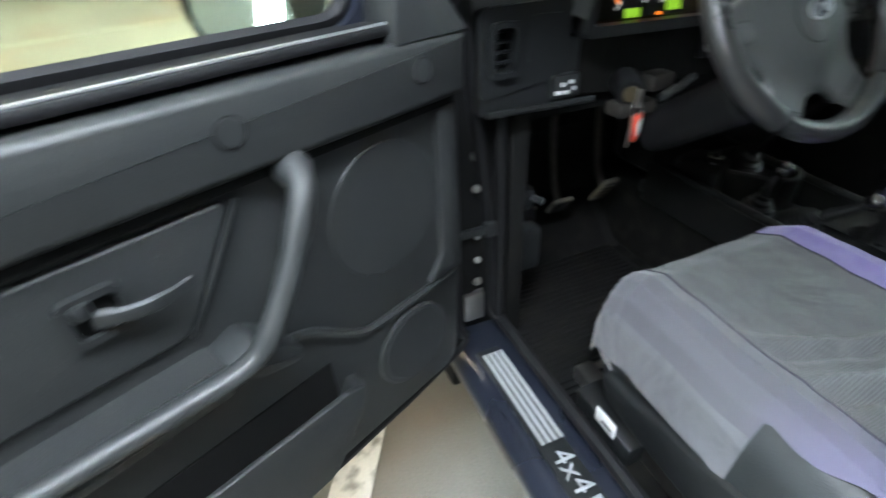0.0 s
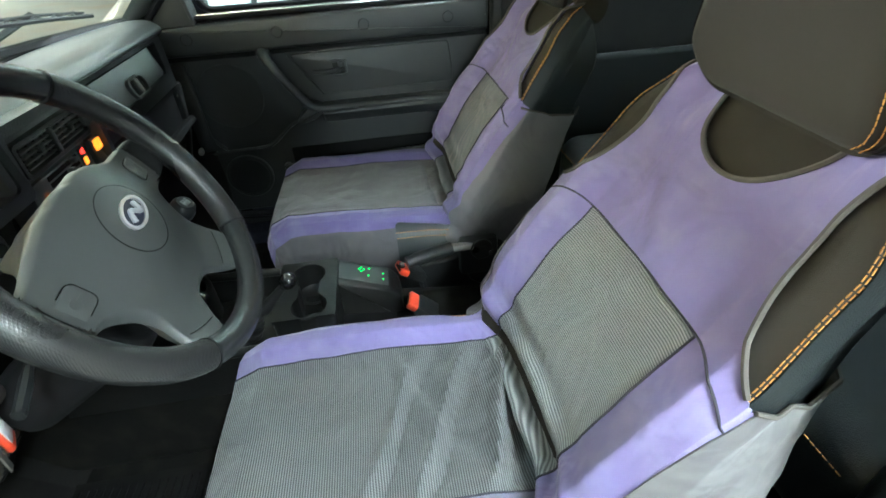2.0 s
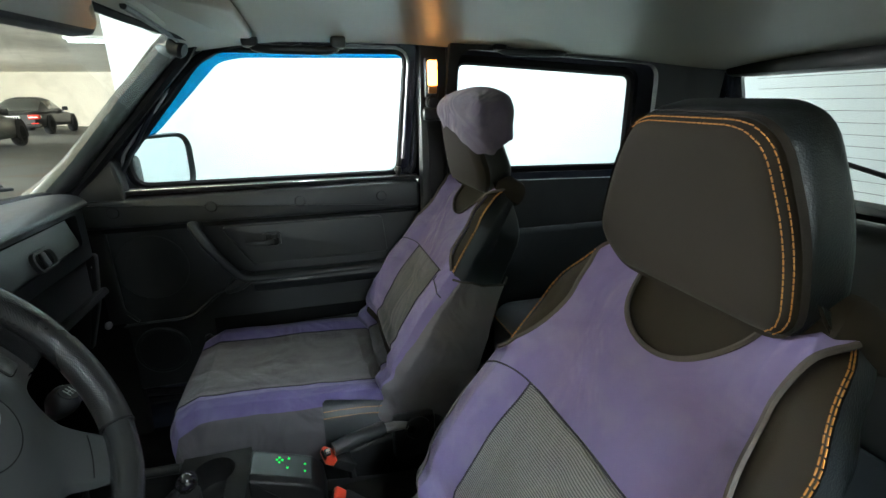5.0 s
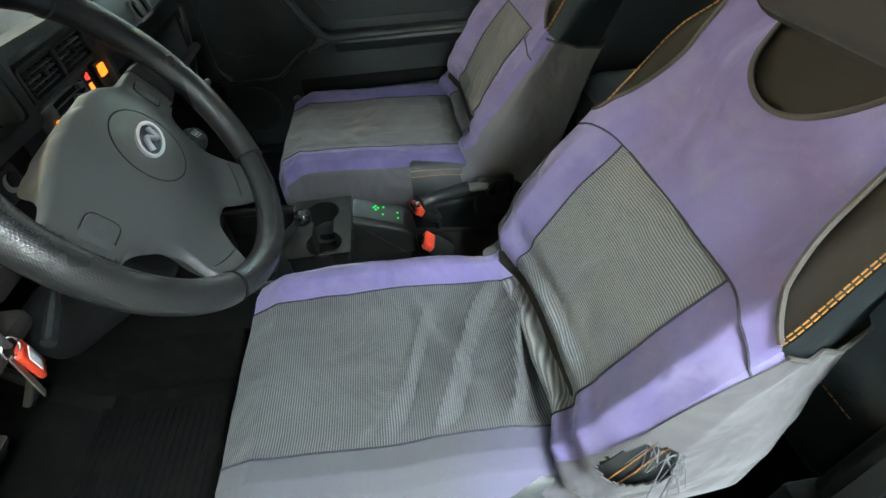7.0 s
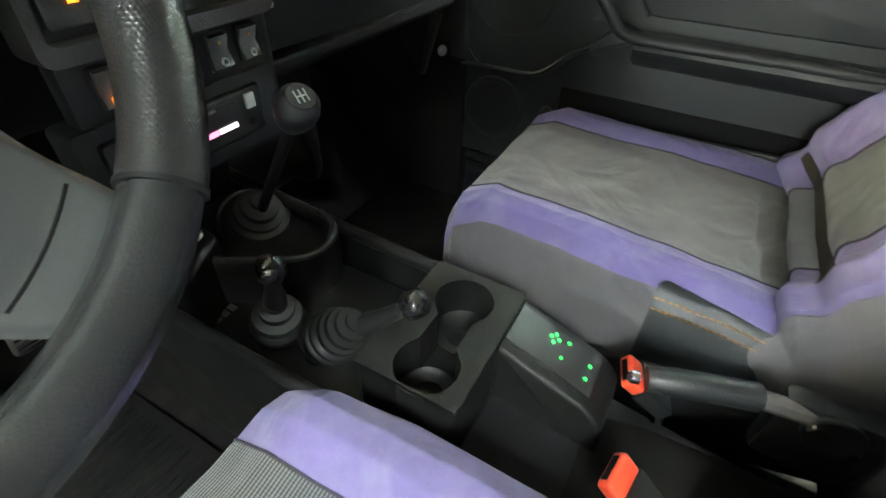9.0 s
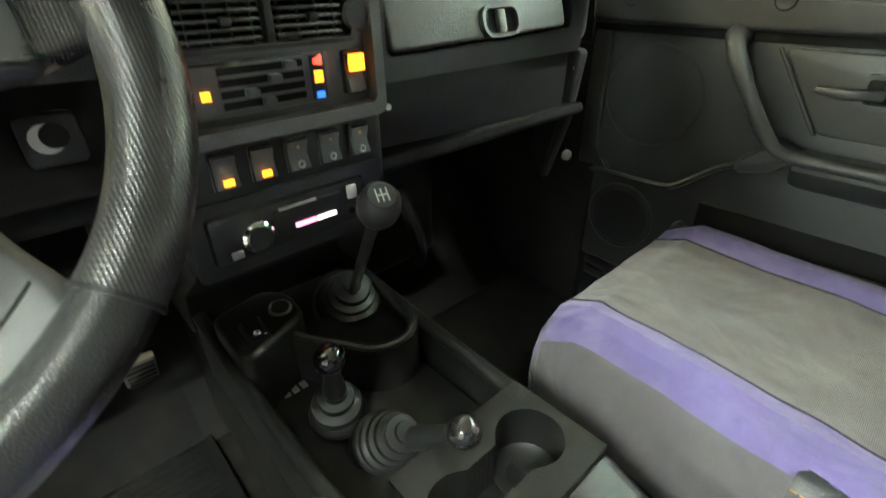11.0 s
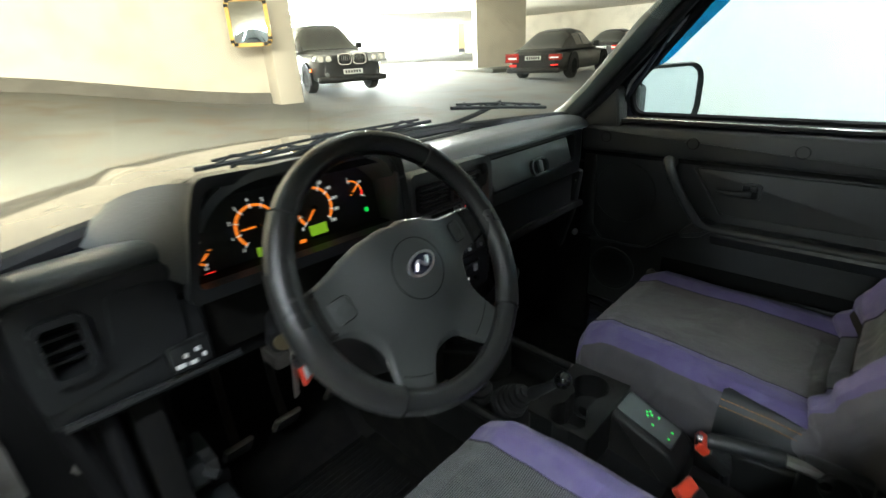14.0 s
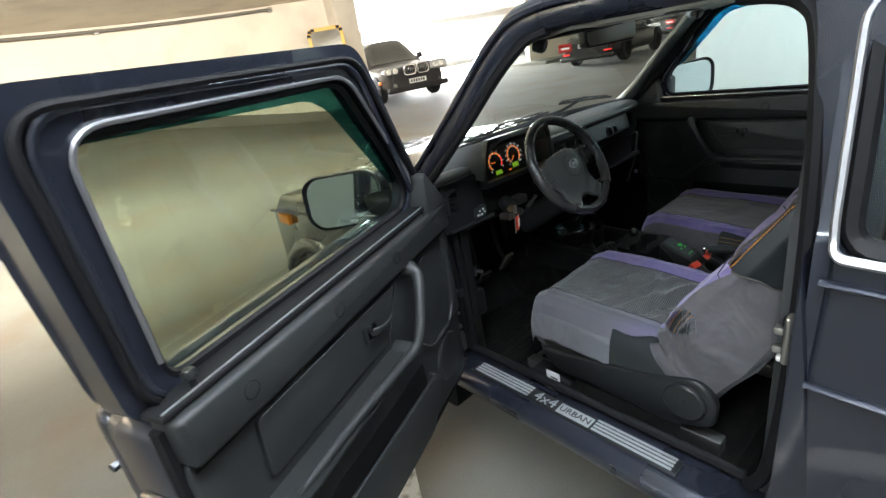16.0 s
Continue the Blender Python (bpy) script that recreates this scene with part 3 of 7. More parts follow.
TYRE = surface("tyre", (0.015, 0.015, 0.015), 0.8, grain=150, bump=0.4)
ALLOY = surface("alloy_rim", (0.5, 0.5, 0.5), 0.3, metal=1.0, bump=0.02)
HEADLAMP = surface("headlamp_glass", (0.55, 0.56, 0.55), 0.1, metal=0.6, bump=0.0, coat=1.0)
TAIL = surface("tail_lamp", (0.5, 0.03, 0.02), 0.15, bump=0.0, coat=1.0)
PLATE_WHITE = surface("plate_white", (0.75, 0.75, 0.72), 0.4, bump=0.0)


def wheel_at(parent, m, x, y, z, r, w, side):
    """One road wheel: tyre with rim and spokes under it."""
    q = m @ Matrix.Translation((x, y, z)) @ Matrix.Rotation(radians(90 * side), 4, "Y")
    ty = part("wheel", lathe([(r * 0.62, -w / 2), (r * 0.9, -w / 2), (r, -w * 0.3), (r, w * 0.3), (r * 0.9, w / 2), (r * 0.62, w / 2), (r * 0.6, w * 0.3)], 32, q), TYRE, parent, "black tyre")
    part("rim", lathe([(r * 0.63, w * 0.46), (r * 0.6, w * 0.5), (r * 0.55, w * 0.3), (0, w * 0.25)], 32, q), DARK, ty)
    for k in range(5):
        a = 2 * math.pi * k / 5
        sp = rbox(0.02, r * 0.6, -0.035, 0.035, w * 0.28, w * 0.44, 0.012)
        part("spoke", moved(sp, q @ Matrix.Rotation(a, 4, "Z")), ALLOY, ty, "alloy spoke")
    return ty


def road_car(name, m, length, width, height, hood, roof0, roof1, label, rear_view, lift=0.3):
    """A parked car, nose towards +y of its own pose m: body from its side outline, then windows, lights, wheels."""
    t = thing(name, *m.translation, label, "car", "parked cars")
    w = width / 2
    L = length / 2
    belt = lift + (height - lift) * 0.53

    tops = [(-L, belt - 0.12), (-L + 0.12, belt - 0.01), (-L + 0.6, belt + 0.02), (hood, belt + 0.01), (hood + (L - hood) * 0.55, belt - 0.05), (L - 0.16, belt - 0.13), (L - 0.04, belt - 0.24), (L, belt - 0.34)]
    lows = [(-L, lift + 0.16), (-L + 0.15, lift + 0.02), (L - 0.2, lift + 0.02), (L, lift + 0.14)]

    def along(table, y):
        for (p, a), (q, c) in zip(table, table[1:]):
            if y <= q:
                k = (y - p) / (q - p)
                return a + (c - a) * (k * k * (3 - 2 * k) * 0.4 + k * 0.6)
        return table[-1][1]

    def shell(a, y):
        c, s = math.cos(a), math.sin(a)
        hi, lo = along(tops, y), along(lows, y)
        ww = w * (1 - 0.22 * abs(y / L) ** 7)
        x = ww * math.copysign(abs(c) ** 0.32, c)
        z = (hi + lo) / 2 + (hi - lo) / 2 * math.copysign(abs(s) ** 0.42, s)
        x *= 1 - 0.05 * max(0.0, (z - (hi + lo) / 2) / (hi - lo) * 2)
        return (x, y, z)
    b = sheet(shell, steps(0, 2 * math.pi * 47 / 48, 47), [-L, -L + 0.02, -L + 0.06] + steps(-L + 0.12, L - 0.2, 22) + [L - 0.14, L - 0.09, L - 0.05, L - 0.02, L], wrap=True)
    for f in (-L, L):
        rim = sorted((v for v in b.verts if abs(v.co.y - f) < 1e-5), key=lambda v: math.atan2(v.co.z - (belt + lift) / 2, v.co.x))
        b.faces.new(rim)
    bmesh.ops.recalc_face_normals(b, faces=b.faces[:])
    part("body", moved(b, m), CAR_BLACK, t)
    cab = [(hood + 0.02, belt), (roof0, height - 0.05), ((roof0 + roof1) / 2, height), (roof1, height - 0.07), (-L + (0.35 if rear_view else 0.12), belt)]
    crown = sorted(cab)

    def dome(grow):
        def at(u, y):
            zt = along(crown, y)
            k = abs(u)
            z = belt - 0.02 + (zt - belt + 0.02) * (1 - k ** 5) ** 0.6
            return (math.copysign(k ** 0.8, u) * w * (0.92 - 0.16 * (z - belt) / (height - belt)), y, z + grow)
        return at
    ys_cab = steps(crown[0][0], crown[-1][0], 36)
    part("cabin", moved(sheet(dome(0.0), [math.copysign(1 - (1 - abs(q)) ** 2.2, q) for q in steps(-1, 1, 40)], ys_cab), m), CAR_BLACK, t)
    part("windscreen", moved(sheet(dome(0.006), steps(-0.84, 0.84, 16), steps(roof0 + 0.06, crown[-1][0] - 0.05, 12)), m), CAR_GLASS, t, "dark tinted windscreen")
    part("rear_window", moved(sheet(dome(0.006), steps(-0.82, 0.82, 16), steps(crown[0][0] + 0.06, roof1 - 0.06, 10)), m), CAR_GLASS, t, "dark tinted rear window")
    for sx in (-1, 1):
        for y0, y1 in ((roof1 + 0.02, (roof0 + roof1) / 2 - 0.04), ((roof0 + roof1) / 2 + 0.04, roof0 + 0.10)):
            glass_at = dome(0.0)
            part("side_window", moved(sheet(lambda q, y: (glass_at(sx * q, y)[0] + sx * 0.008, y, glass_at(sx * q, y)[2]), steps(0.80, 0.985, 12), steps(y0, y1, 8)), m), CAR_GLASS, t, "dark tinted side window")
    part("roof", moved(sheet(dome(0.008), steps(-0.86, 0.86, 20), steps(roof1 + 0.03, roof0 - 0.03, 14)), m), CAR_BLACK, t)
    for sx in (-1, 1):
        mir = rbox(sx * w * 1.0 - 0.09, sx * w * 1.0 + 0.11, hood - 0.35, hood - 0.22, belt + 0.02, belt + 0.19, 0.04, 3)
        part("side_mirror", moved(mir, m), CAR_BLACK, t)
        for yy in (-L * 0.58, L * 0.62):
            wheel_at(t, m, sx * (w - 0.10), yy, 0.36, 0.36, 0.24, sx)
            arch = ring([(yy + 0.43 * math.cos(a), 0.345 + 0.43 * math.sin(a)) for a in steps(-0.25, math.pi + 0.25, 16)], [(yy + 0.355 * math.cos(a), 0.345 + 0.355 * math.sin(a)) for a in steps(-0.25, math.pi + 0.25, 16)], "x", sx * w - 0.05 * sx, sx * (w + 0.012))
            part("wheel_arch", moved(arch, m), RUBBER, t)
        if rear_view:
            tl = part("tail_lamp", moved(rbox(sx * w * 0.55, sx * w * 0.97, -L - 0.03, -L + 0.2, belt - 0.30, belt - 0.12, 0.04, 3), m), TAIL, t, "red and white tail lamp")
            part("reflector", moved(rbox(sx * w * 0.62, sx * w * 0.85, -L - 0.015, -L + 0.1, 0.42, 0.46, 0.01), m), RED_GLOW, t, "lit red reflector")
            part("lamp_band", moved(rbox(sx * w * 0.6, sx * w * 0.9, -L - 0.036, -L - 0.02, belt - 0.24, belt - 0.20, 0.01), m), WHITE_GLOW, tl)
        else:
            hl = part("headlamp", moved(rbox(sx * w * 0.52, sx * w * 0.96, L - 0.28, L - 0.02, belt - 0.29, belt - 0.14, 0.05, 3), m), HEADLAMP, t, "clear twin headlamp")
            for k in (0.64, 0.84):
                part("lamp_ring", moved(disc(sx * w * k, L - 0.03, belt - 0.215, 0.07, 0.02, (0, 1, 0), 20), m), CHROME, hl)
            part("fog_lamp", moved(disc(sx * w * 0.72, L - 0.03, lift + 0.22, 0.06, 0.03, (0, 1, 0), 16), m), HEADLAMP, t)
            part("indicator", moved(rbox(sx * w * 0.98, sx * w * 1.01, L - 0.55, L - 0.42, lift + 0.3, lift + 0.38, 0.005), m), AMBER_GLOW, t, "small amber side marker")
            gr = part("grille", moved(plate(rr(0.34, 0.24, 0.09, 5, sx * 0.2, belt - 0.24), "y", L - 0.06, L + 0.02, 0.01), m), DARK, t, "rounded double grille half")
            part("grille_rim", moved(ring(rr(0.37, 0.27, 0.1, 5, sx * 0.2, belt - 0.24), rr(0.33, 0.23, 0.085, 5, sx * 0.2, belt - 0.24), "y", L - 0.02, L + 0.03), m), CHROME, gr)
            for k in range(6):
                part("grille_bar", moved(rbox(sx * 0.2 - 0.13 + 0.052 * k - 0.006, sx * 0.2 - 0.13 + 0.052 * k + 0.006, L + 0.015, L + 0.026, belt - 0.34, belt - 0.14, 0.003), m), CHROME, gr)
    e = -L - 0.02 if rear_view else L
    zc = belt - 0.22 if rear_view else lift + 0.27
    pl = part("number_plate", moved(rbox(-0.26, 0.26, e - 0.015, e + 0.02, zc - 0.06, zc + 0.06, 0.005), m), PLATE_WHITE, t, "white plate with dark bars")
    d = e - 0.018 if rear_view else e + 0.022
    for k in range(6):
        part("bar", moved(rbox(-0.2 + 0.075 * k, -0.155 + 0.075 * k, d - 0.002, d + 0.002, zc - 0.035, zc + 0.035, 0.001), m), RUBBER, pl)
    part("bumper", moved(rbox(-w + 0.03, w - 0.03, (e - 0.05) if rear_view else e - 0.1, (e + 0.1) if rear_view else e + 0.04, lift + 0.02, lift + 0.17, 0.05, 3), m), CAR_BLACK, t)
    return t


SUV_AT = pose(7.8, 12.55, 0.40, 0, 0, 165)
road_car("suv", SUV_AT, 4.85, 1.93, 1.76, 0.95, 0.25, -1.6, "black off-road estate car with chrome double grille", False, 0.24)
SEDAN_AT = pose(14.9, 8.6, 0.27, 0, 0, -82)
road_car("sedan", SEDAN_AT, 4.8, 1.84, 1.46, 0.85, 0.1, -1.05, "black saloon car with lit red tail lamps", True, 0.20)
road_car("saloon_behind", pose(24.0, 10.8, 0.32, 0, 0, -84), 4.7, 1.82, 1.46, 0.85, 0.1, -1.05, "dark grey saloon car parked in the far row", True, 0.27)

# ---------------------------------------------------------------- the car that stands open: shell
car = thing("off_road_car", 0, -0.5, 0.0, "dark blue-grey three-door off-road car with its driver's door open", "car")

part("floor_pan", rbox(-0.66, 0.66, -1.75, 0.80, 0.36, 0.40, 0.01), CARPET, car, "dirty black carpet floor")
part("tunnel", plate(rounded([(-0.17, 0.39), (0.07, 0.39), (0.05, 0.60), (-0.15, 0.60)], 0.05), "y", -1.2, 0.62), CARPET, car)
# near-black puts the shade under the dash into the firewall's colour
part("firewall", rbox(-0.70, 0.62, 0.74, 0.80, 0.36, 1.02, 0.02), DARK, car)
part("toe_board", plate([(0.45, 0.40), (0.76, 0.40), (0.76, 0.72)], "x", -0.68, 0.64), FOOT_LINING_SHADED, car)

# sills with scuff strips
for sx in (-1, 1):
    sill = part("sill", plate(rounded([(sx * 0.66, 0.24), (sx * 0.62, 0.24), (sx * 0.62, 0.44), (sx * 0.655, 0.455), (sx * 0.755, 0.458), (sx * 0.785, 0.435), (sx * 0.785, 0.405)], 0.012, 3), "y", -0.70, 0.36, 0.004), PAINT, car)
    part("sill_rubber", tube([(sx * 0.655, 0.28, 0.475), (sx * 0.655, -0.60, 0.475)], 0.013, 8), RUBBER, sill)
    if sx < 0:
        part("scuff_plate", rbox(-0.742, -0.690, -0.485, 0.20, 0.456, 0.463, 0.003), PLASTIC, sill, "black scuff strip with silver stripes and lettering")
        for y0, y1 in ((-0.035, 0.185), (-0.47, -0.255)):
            for k in range(4):
                x = -0.734 + 0.012 * k
                part("stripe", rbox(x, x + 0.0075, y0, y1, 0.4628, 0.4642, 0.0), SILVER_INK, sill, "silver stripe", 0)
        part("lettering", words("4x4", 0.052, pose(-0.715, -0.092, 0.464, 0, 0, -90), 0.0006), SILVER_INK, sill, "silver lettering 4x4", 0)
        part("lettering_box", rbox(-0.735, -0.697, -0.248, -0.140, 0.4628, 0.4638, 0.0), SILVER_INK, sill, "silver box with lettering", 0)
        part("lettering", words("URBAN", 0.030, pose(-0.716, -0.194, 0.4645, 0, 0, -90), 0.0006), PLASTIC, sill, "dark lettering URBAN", 0)

# hinge posts, pillars, roof rails
for sx in (-1, 1):
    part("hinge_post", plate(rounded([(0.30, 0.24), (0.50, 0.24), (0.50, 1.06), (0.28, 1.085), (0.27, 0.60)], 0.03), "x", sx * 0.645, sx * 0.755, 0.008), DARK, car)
    part("kick_panel", rbox(min(sx * 0.60, sx * 0.64), max(sx * 0.60, sx * 0.64), 0.26, 0.76, 0.38, 0.98, 0.01), FOOT_LINING_SHADED, car)
    if sx < 0:
        a_line = [(-0.80, 0.43, 0.94), (-0.768, 0.38, 1.05), (-0.738, 0.265, 1.145), (-0.715, 0.115, 1.285), (-0.705, -0.06, 1.445), (-0.685, -0.16, 1.495)]
    else:
        a_line = [(0.665, 0.42, 1.08), (0.645, 0.31, 1.16), (0.60, 0.12, 1.345), (0.565, 0.0, 1.455), (0.55, -0.14, 1.495)]
    rail = 0.67 if sx < 0 else 0.545
    a_path = smooth_path(a_line + [(sx * rail, -0.40, 1.50), (sx * rail, -0.66, 1.495), (sx * rail, -1.20, 1.465), (sx * rail, -1.62, 1.42)], 5)
    part("roof_rail", tube(a_path, 0.038, 12, flat=0.8, up=(sx, 0, 0.3)), PAINT, car)
    inner = smooth_path([(-0.80, 0.43, 0.93), (-0.762, 0.37, 1.04), (-0.725, 0.27, 1.142), (-0.702, 0.115, 1.283), (-0.690, -0.06, 1.437)] if sx < 0 else [(0.60, 0.40, 1.08), (0.575, 0.30, 1.16), (0.54, 0.125, 1.34), (0.515, 0.03, 1.43)], 5)
    part("pillar_trim", tube(inner, [0.048 if sx > 0 else 0.034] * 6 + [0.042 if sx > 0 else 0.036] * 5 + [0.036] * (len(inner) - 11), 12, flat=0.55, up=(0, 0.6, 0.8)), TRIM if sx < 0 else PILLAR_GREY, car, "dark grey plastic pillar trim")
    # gutter along the roof
    part("drip_rail", tube([(p.x + sx * 0.034, p.y, p.z + 0.012) for p in a_path[4:]], 0.008, 6), PAINT, car)
    part("pillar_seal", tube([(p.x + sx * 0.012, p.y - 0.03, p.z - 0.030) for p in a_path[2:26]], 0.012, 8), RUBBER, car, "black rubber door seal")
    # rear post of the door opening, with its jamb
    back = -0.03 if sx < 0 else 0.05
    jamb = [(y + back, z) for y, z in [(-0.62, 0.44), (-0.72, 0.44), (-0.72, 1.50), (-0.60, 1.50), (-0.615, 1.40), (-0.645, 1.08), (-0.64, 0.60)]]
    wide = 0.06 if sx < 0 else 0.0
    part("door_post", join(plate(jamb, "x", sx * (0.60 + wide), sx * (0.635 + wide)), plate([(y, z) for y, z in jamb if z < 1.2], "x", sx * (0.635 + wide), sx * 0.765, 0.006)), PAINT, car)
    part("post_trim", rbox(min(sx * (0.555 + wide), sx * (0.60 + wide)), max(sx * (0.555 + wide), sx * (0.60 + wide)), -0.72 if sx < 0 else -0.640, -0.65 if sx < 0 else -0.560, 0.95, 1.47, 0.015), TRIM, car, "black plastic centre pillar trim")
    part("post_seal", tube(smooth_path([(sx * (x + wide * max(0.3, (z - 0.48) / 0.98)), y + back, z) for x, y, z in ((0.60, -0.50, 1.462), (0.60, -0.585, 1.44), (0.625, -0.618, 1.36), (0.655, -0.635, 1.08), (0.675, -0.632, 0.75), (0.672, -0.615, 0.55), (0.66, -0.585, 0.478))], 6), 0.014, 8), RUBBER, car, "black rubber door seal")
    part("post_seal", tube(smooth_path([(sx * 0.66, 0.26, 0.478), (sx * 0.67, 0.285, 0.52), (sx * 0.675, 0.275, 0.70), (sx * (0.71 if sx < 0 else 0.675), 0.272, 1.0), (sx * (0.745 if sx < 0 else 0.655), 0.235, 1.16)], 6), 0.014, 8), RUBBER, car, "black rubber door seal")
    # rear quarter, its window and inside panel
    outer_q = rounded([(-0.655 + back, 0.40), (-0.655 + back, 1.15), (-0.645 + back, 1.485), (-1.62, 1.43), (-1.78, 1.05), (-1.80, 0.40)], 0.05, 5)
    fwd = 0.062 if sx > 0 else 0.03
    inner_q = rounded([(-0.74 + fwd, 1.088), (-0.735 + fwd, 1.13), (-0.725 + fwd, 1.44), (-1.285, 1.405), (-1.352, 1.11), (-1.347, 1.070)], 0.045, 5)

    def wrap(bm, inside):
        for v in bm.verts:
            z = v.co.z
            lean = 0.10 * max(0, z - 1.08) / 0.34 + (0.03 if z > 1.08 else 0) * min(1, max(0, (z - 1.08) / 0.03))
            v.co.x = sx * (abs(v.co.x) - lean * (0.62 if sx < 0 else 1.0))
        return bm
    q = part("rear_quarter", wrap(ring(outer_q, inner_q, "x", 0.735, 0.765), False), PAINT, car)
    part("window_bead", wrap(tube([(0.772, y, z) for y, z in inner_q], 0.006, 6, closed=True), False), BRIGHT_TRIM, q, "bright window bead")
    part("window_seal", wrap(tube([(0.755, y, z) for y, z in rounded([(-0.752 + fwd, 1.098), (-0.74 + fwd, 1.43), (-1.275, 1.395), (-1.338, 1.080)], 0.04, 5)], 0.014, 6, closed=True), False), RUBBER, q)
    qp = part("quarter_pane", wrap(plate(rounded([(-0.745 + fwd, 1.093), (-0.73 + fwd, 1.435), (-1.28, 1.40), (-1.346, 1.075)], 0.04, 5), "x", 0.745, 0.749), False), GLASS, q, "clear window glass")
    qp.visible_shadow = False
    for zc in (1.040, 0.848):
        part("crease", tube([(sx * 0.764, -0.700, zc + 0.005), (sx * 0.768, -1.79, zc - 0.01)], 0.010, 8, flat=0.5, up=(0, 0, 1)), PAINT, q)
    part("quarter_trim", wrap(ring(rounded([(-0.63, 0.42), (-0.63, 1.12), (-0.63, 1.475), (-1.52, 1.43), (-1.62, 1.05), (-1.62, 0.42)], 0.03, 5), rounded([(-0.70 + fwd * 0.7, 1.075), (-0.695 + fwd * 0.7, 1.12), (-0.70 + fwd * 0.7, 1.445), (-1.282, 1.41), (-1.354, 1.10), (-1.349, 1.058)], 0.045, 5), "x", 0.64, 0.66), True), TRIM, car, "black inner side trim")

part("jamb_seal", tube(smooth_path([(-0.662, 0.270, 1.02), (-0.660, 0.262, 0.80), (-0.658, 0.262, 0.62), (-0.658, 0.262, 0.49)], 6), 0.012, 10), RUBBER, car, "black rubber door seal")
for y, z, w, m in ((0.268, 0.800, 0.008, STEEL), (0.266, 0.700, 0.006, BRIGHT_TRIM), (0.266, 0.645, 0.007, BRIGHT_TRIM), (0.268, 0.590, 0.009, STEEL)):
    part("jamb_bolt", join(disc(-0.705, y, z, w, 0.006, (0, -1, 0), 12, 0.002), disc(-0.705, y - 0.005, z, w * 0.55, 0.005, (0, -1, 0), 6, 0.001)), m, car, "bright bolt on the door jamb")
part("hinge_leaf", rbox(-0.735, -0.690, 0.262, 0.275, 0.490, 0.560, 0.004), STEEL, car, "bare steel hinge leaf")
striker = part("striker", join(rbox(-0.754, -0.726, -0.672, -0.660, 0.868, 0.962, 0.006, 3), rbox(-0.748, -0.732, -0.660, -0.645, 0.885, 0.900, 0.004), rbox(-0.748, -0.732, -0.660, -0.645, 0.922, 0.937, 0.004)), STEEL, car, "chrome door lock striker plate")
part("striker_slot", rbox(-0.748, -0.733, -0.6595, -0.657, 0.942, 0.956, 0.0), DARK, striker)
part("striker_block", rbox(-0.748, -0.728, -0.668, -0.652, 0.868, 0.882, 0.004), WHITE_LABEL, striker, "white plastic buffer")

for z0 in (0.50, 0.56, 0.86, 0.92):
    part("hinge_bolt", disc(-0.70, 0.285, z0, 0.011, 0.012, (0, -1, 0.0), 6), STEEL, car, "steel hinge bolt")
part("door_hinge", join(rbox(-0.80, -0.74, 0.28, 0.40, 0.49, 0.57, 0.008), tube([(-0.81, 0.36, 0.48), (-0.81, 0.36, 0.58)], 0.014, 8)), STEEL, car, "worn steel door hinge")
part("door_hinge", join(rbox(-0.80, -0.74, 0.28, 0.40, 0.85, 0.93, 0.008), tube([(-0.81, 0.36, 0.84), (-0.81, 0.36, 0.94)], 0.014, 8)), STEEL, car, "worn steel door hinge")
part("door_check", join(rbox(-0.78, -0.665, 0.258, 0.268, 0.703, 0.720, 0.003), rbox(-0.69, -0.66, 0.255, 0.28, 0.695, 0.728, 0.004)), PLASTIC, car, "black door check strap")

# roof, headliner, screen frames
def roof_z(x, y):
    return 1.545 - 0.10 * ((x + 0.06) / 0.64) ** 2 * 0.45 - 0.06 * max(0, (y + 0.25)) / 0.3 - 0.055 * max(0, -y - 0.9) / 0.8


part("roof", sheet(lambda x, y: (x, y, roof_z(x, y)), steps(-0.695, 0.57, 20), steps(-1.68, 0.01, 16), thick=0.012), PAINT, car)


def liner_z(x, y):
    return 1.494 - 0.030 * abs((x + 0.055) / 0.60) ** 3 - 0.036 * max(0, y + 0.22) / 0.3 - 0.06 * max(0, -y - 0.55) / 0.9 + 0.004 * noise.noise(Vector((x * 5, y * 5, 0)))


part("headliner", sheet(lambda x, y: (x, y, liner_z(x, y)), steps(-0.655, 0.545, 24), steps(-1.58, -0.005, 30), thick=0.006), HEADLINER, car, "beige cloth headliner")
part("screen_header", rbox(-0.54, 0.43, -0.03, 0.03, 1.455, 1.474, 0.006), HEADLINER, car)
part("rear_header", rbox(-0.52, 0.52, -1.64, -1.52, 1.375, 1.43, 0.02), TRIM, car)

# windscreen and its rubber
def screen(x, v):
    bow = (x / 0.66) ** 2
    return (-0.06 + x * (1 - 0.11 * v), 0.519 - 0.22 * bow - (0.519 - 0.03) * v + 0.15 * bow * v, 1.115 + 0.345 * v)


ws = part("windscreen", sheet(screen, steps(-0.66, 0.66, 24), steps(0.0, 1.0, 8)), GLASS, car, "clear windscreen")
ws.visible_shadow = False
edge = [screen(x, 0.0) for x in steps(-0.645, 0.645, 16)] + [screen(0.657, v) for v in steps(0.12, 0.9, 6)] + [screen(x, 1.0) for x in steps(0.64, -0.64, 16)] + [screen(-0.657, v) for v in steps(0.9, 0.12, 6)]
part("screen_rubber", tube(edge, 0.014, 8, closed=True), RUBBER, car, "black windscreen rubber")
part("cowl", sheet(lambda x, v: (x - 0.06, 0.545 - 0.22 * (x / 0.68) ** 2 + 0.16 * v, 1.095 - 0.01 * v), steps(-0.68, 0.68, 14), steps(0, 1, 3), thick=0.01), PAINT, car)

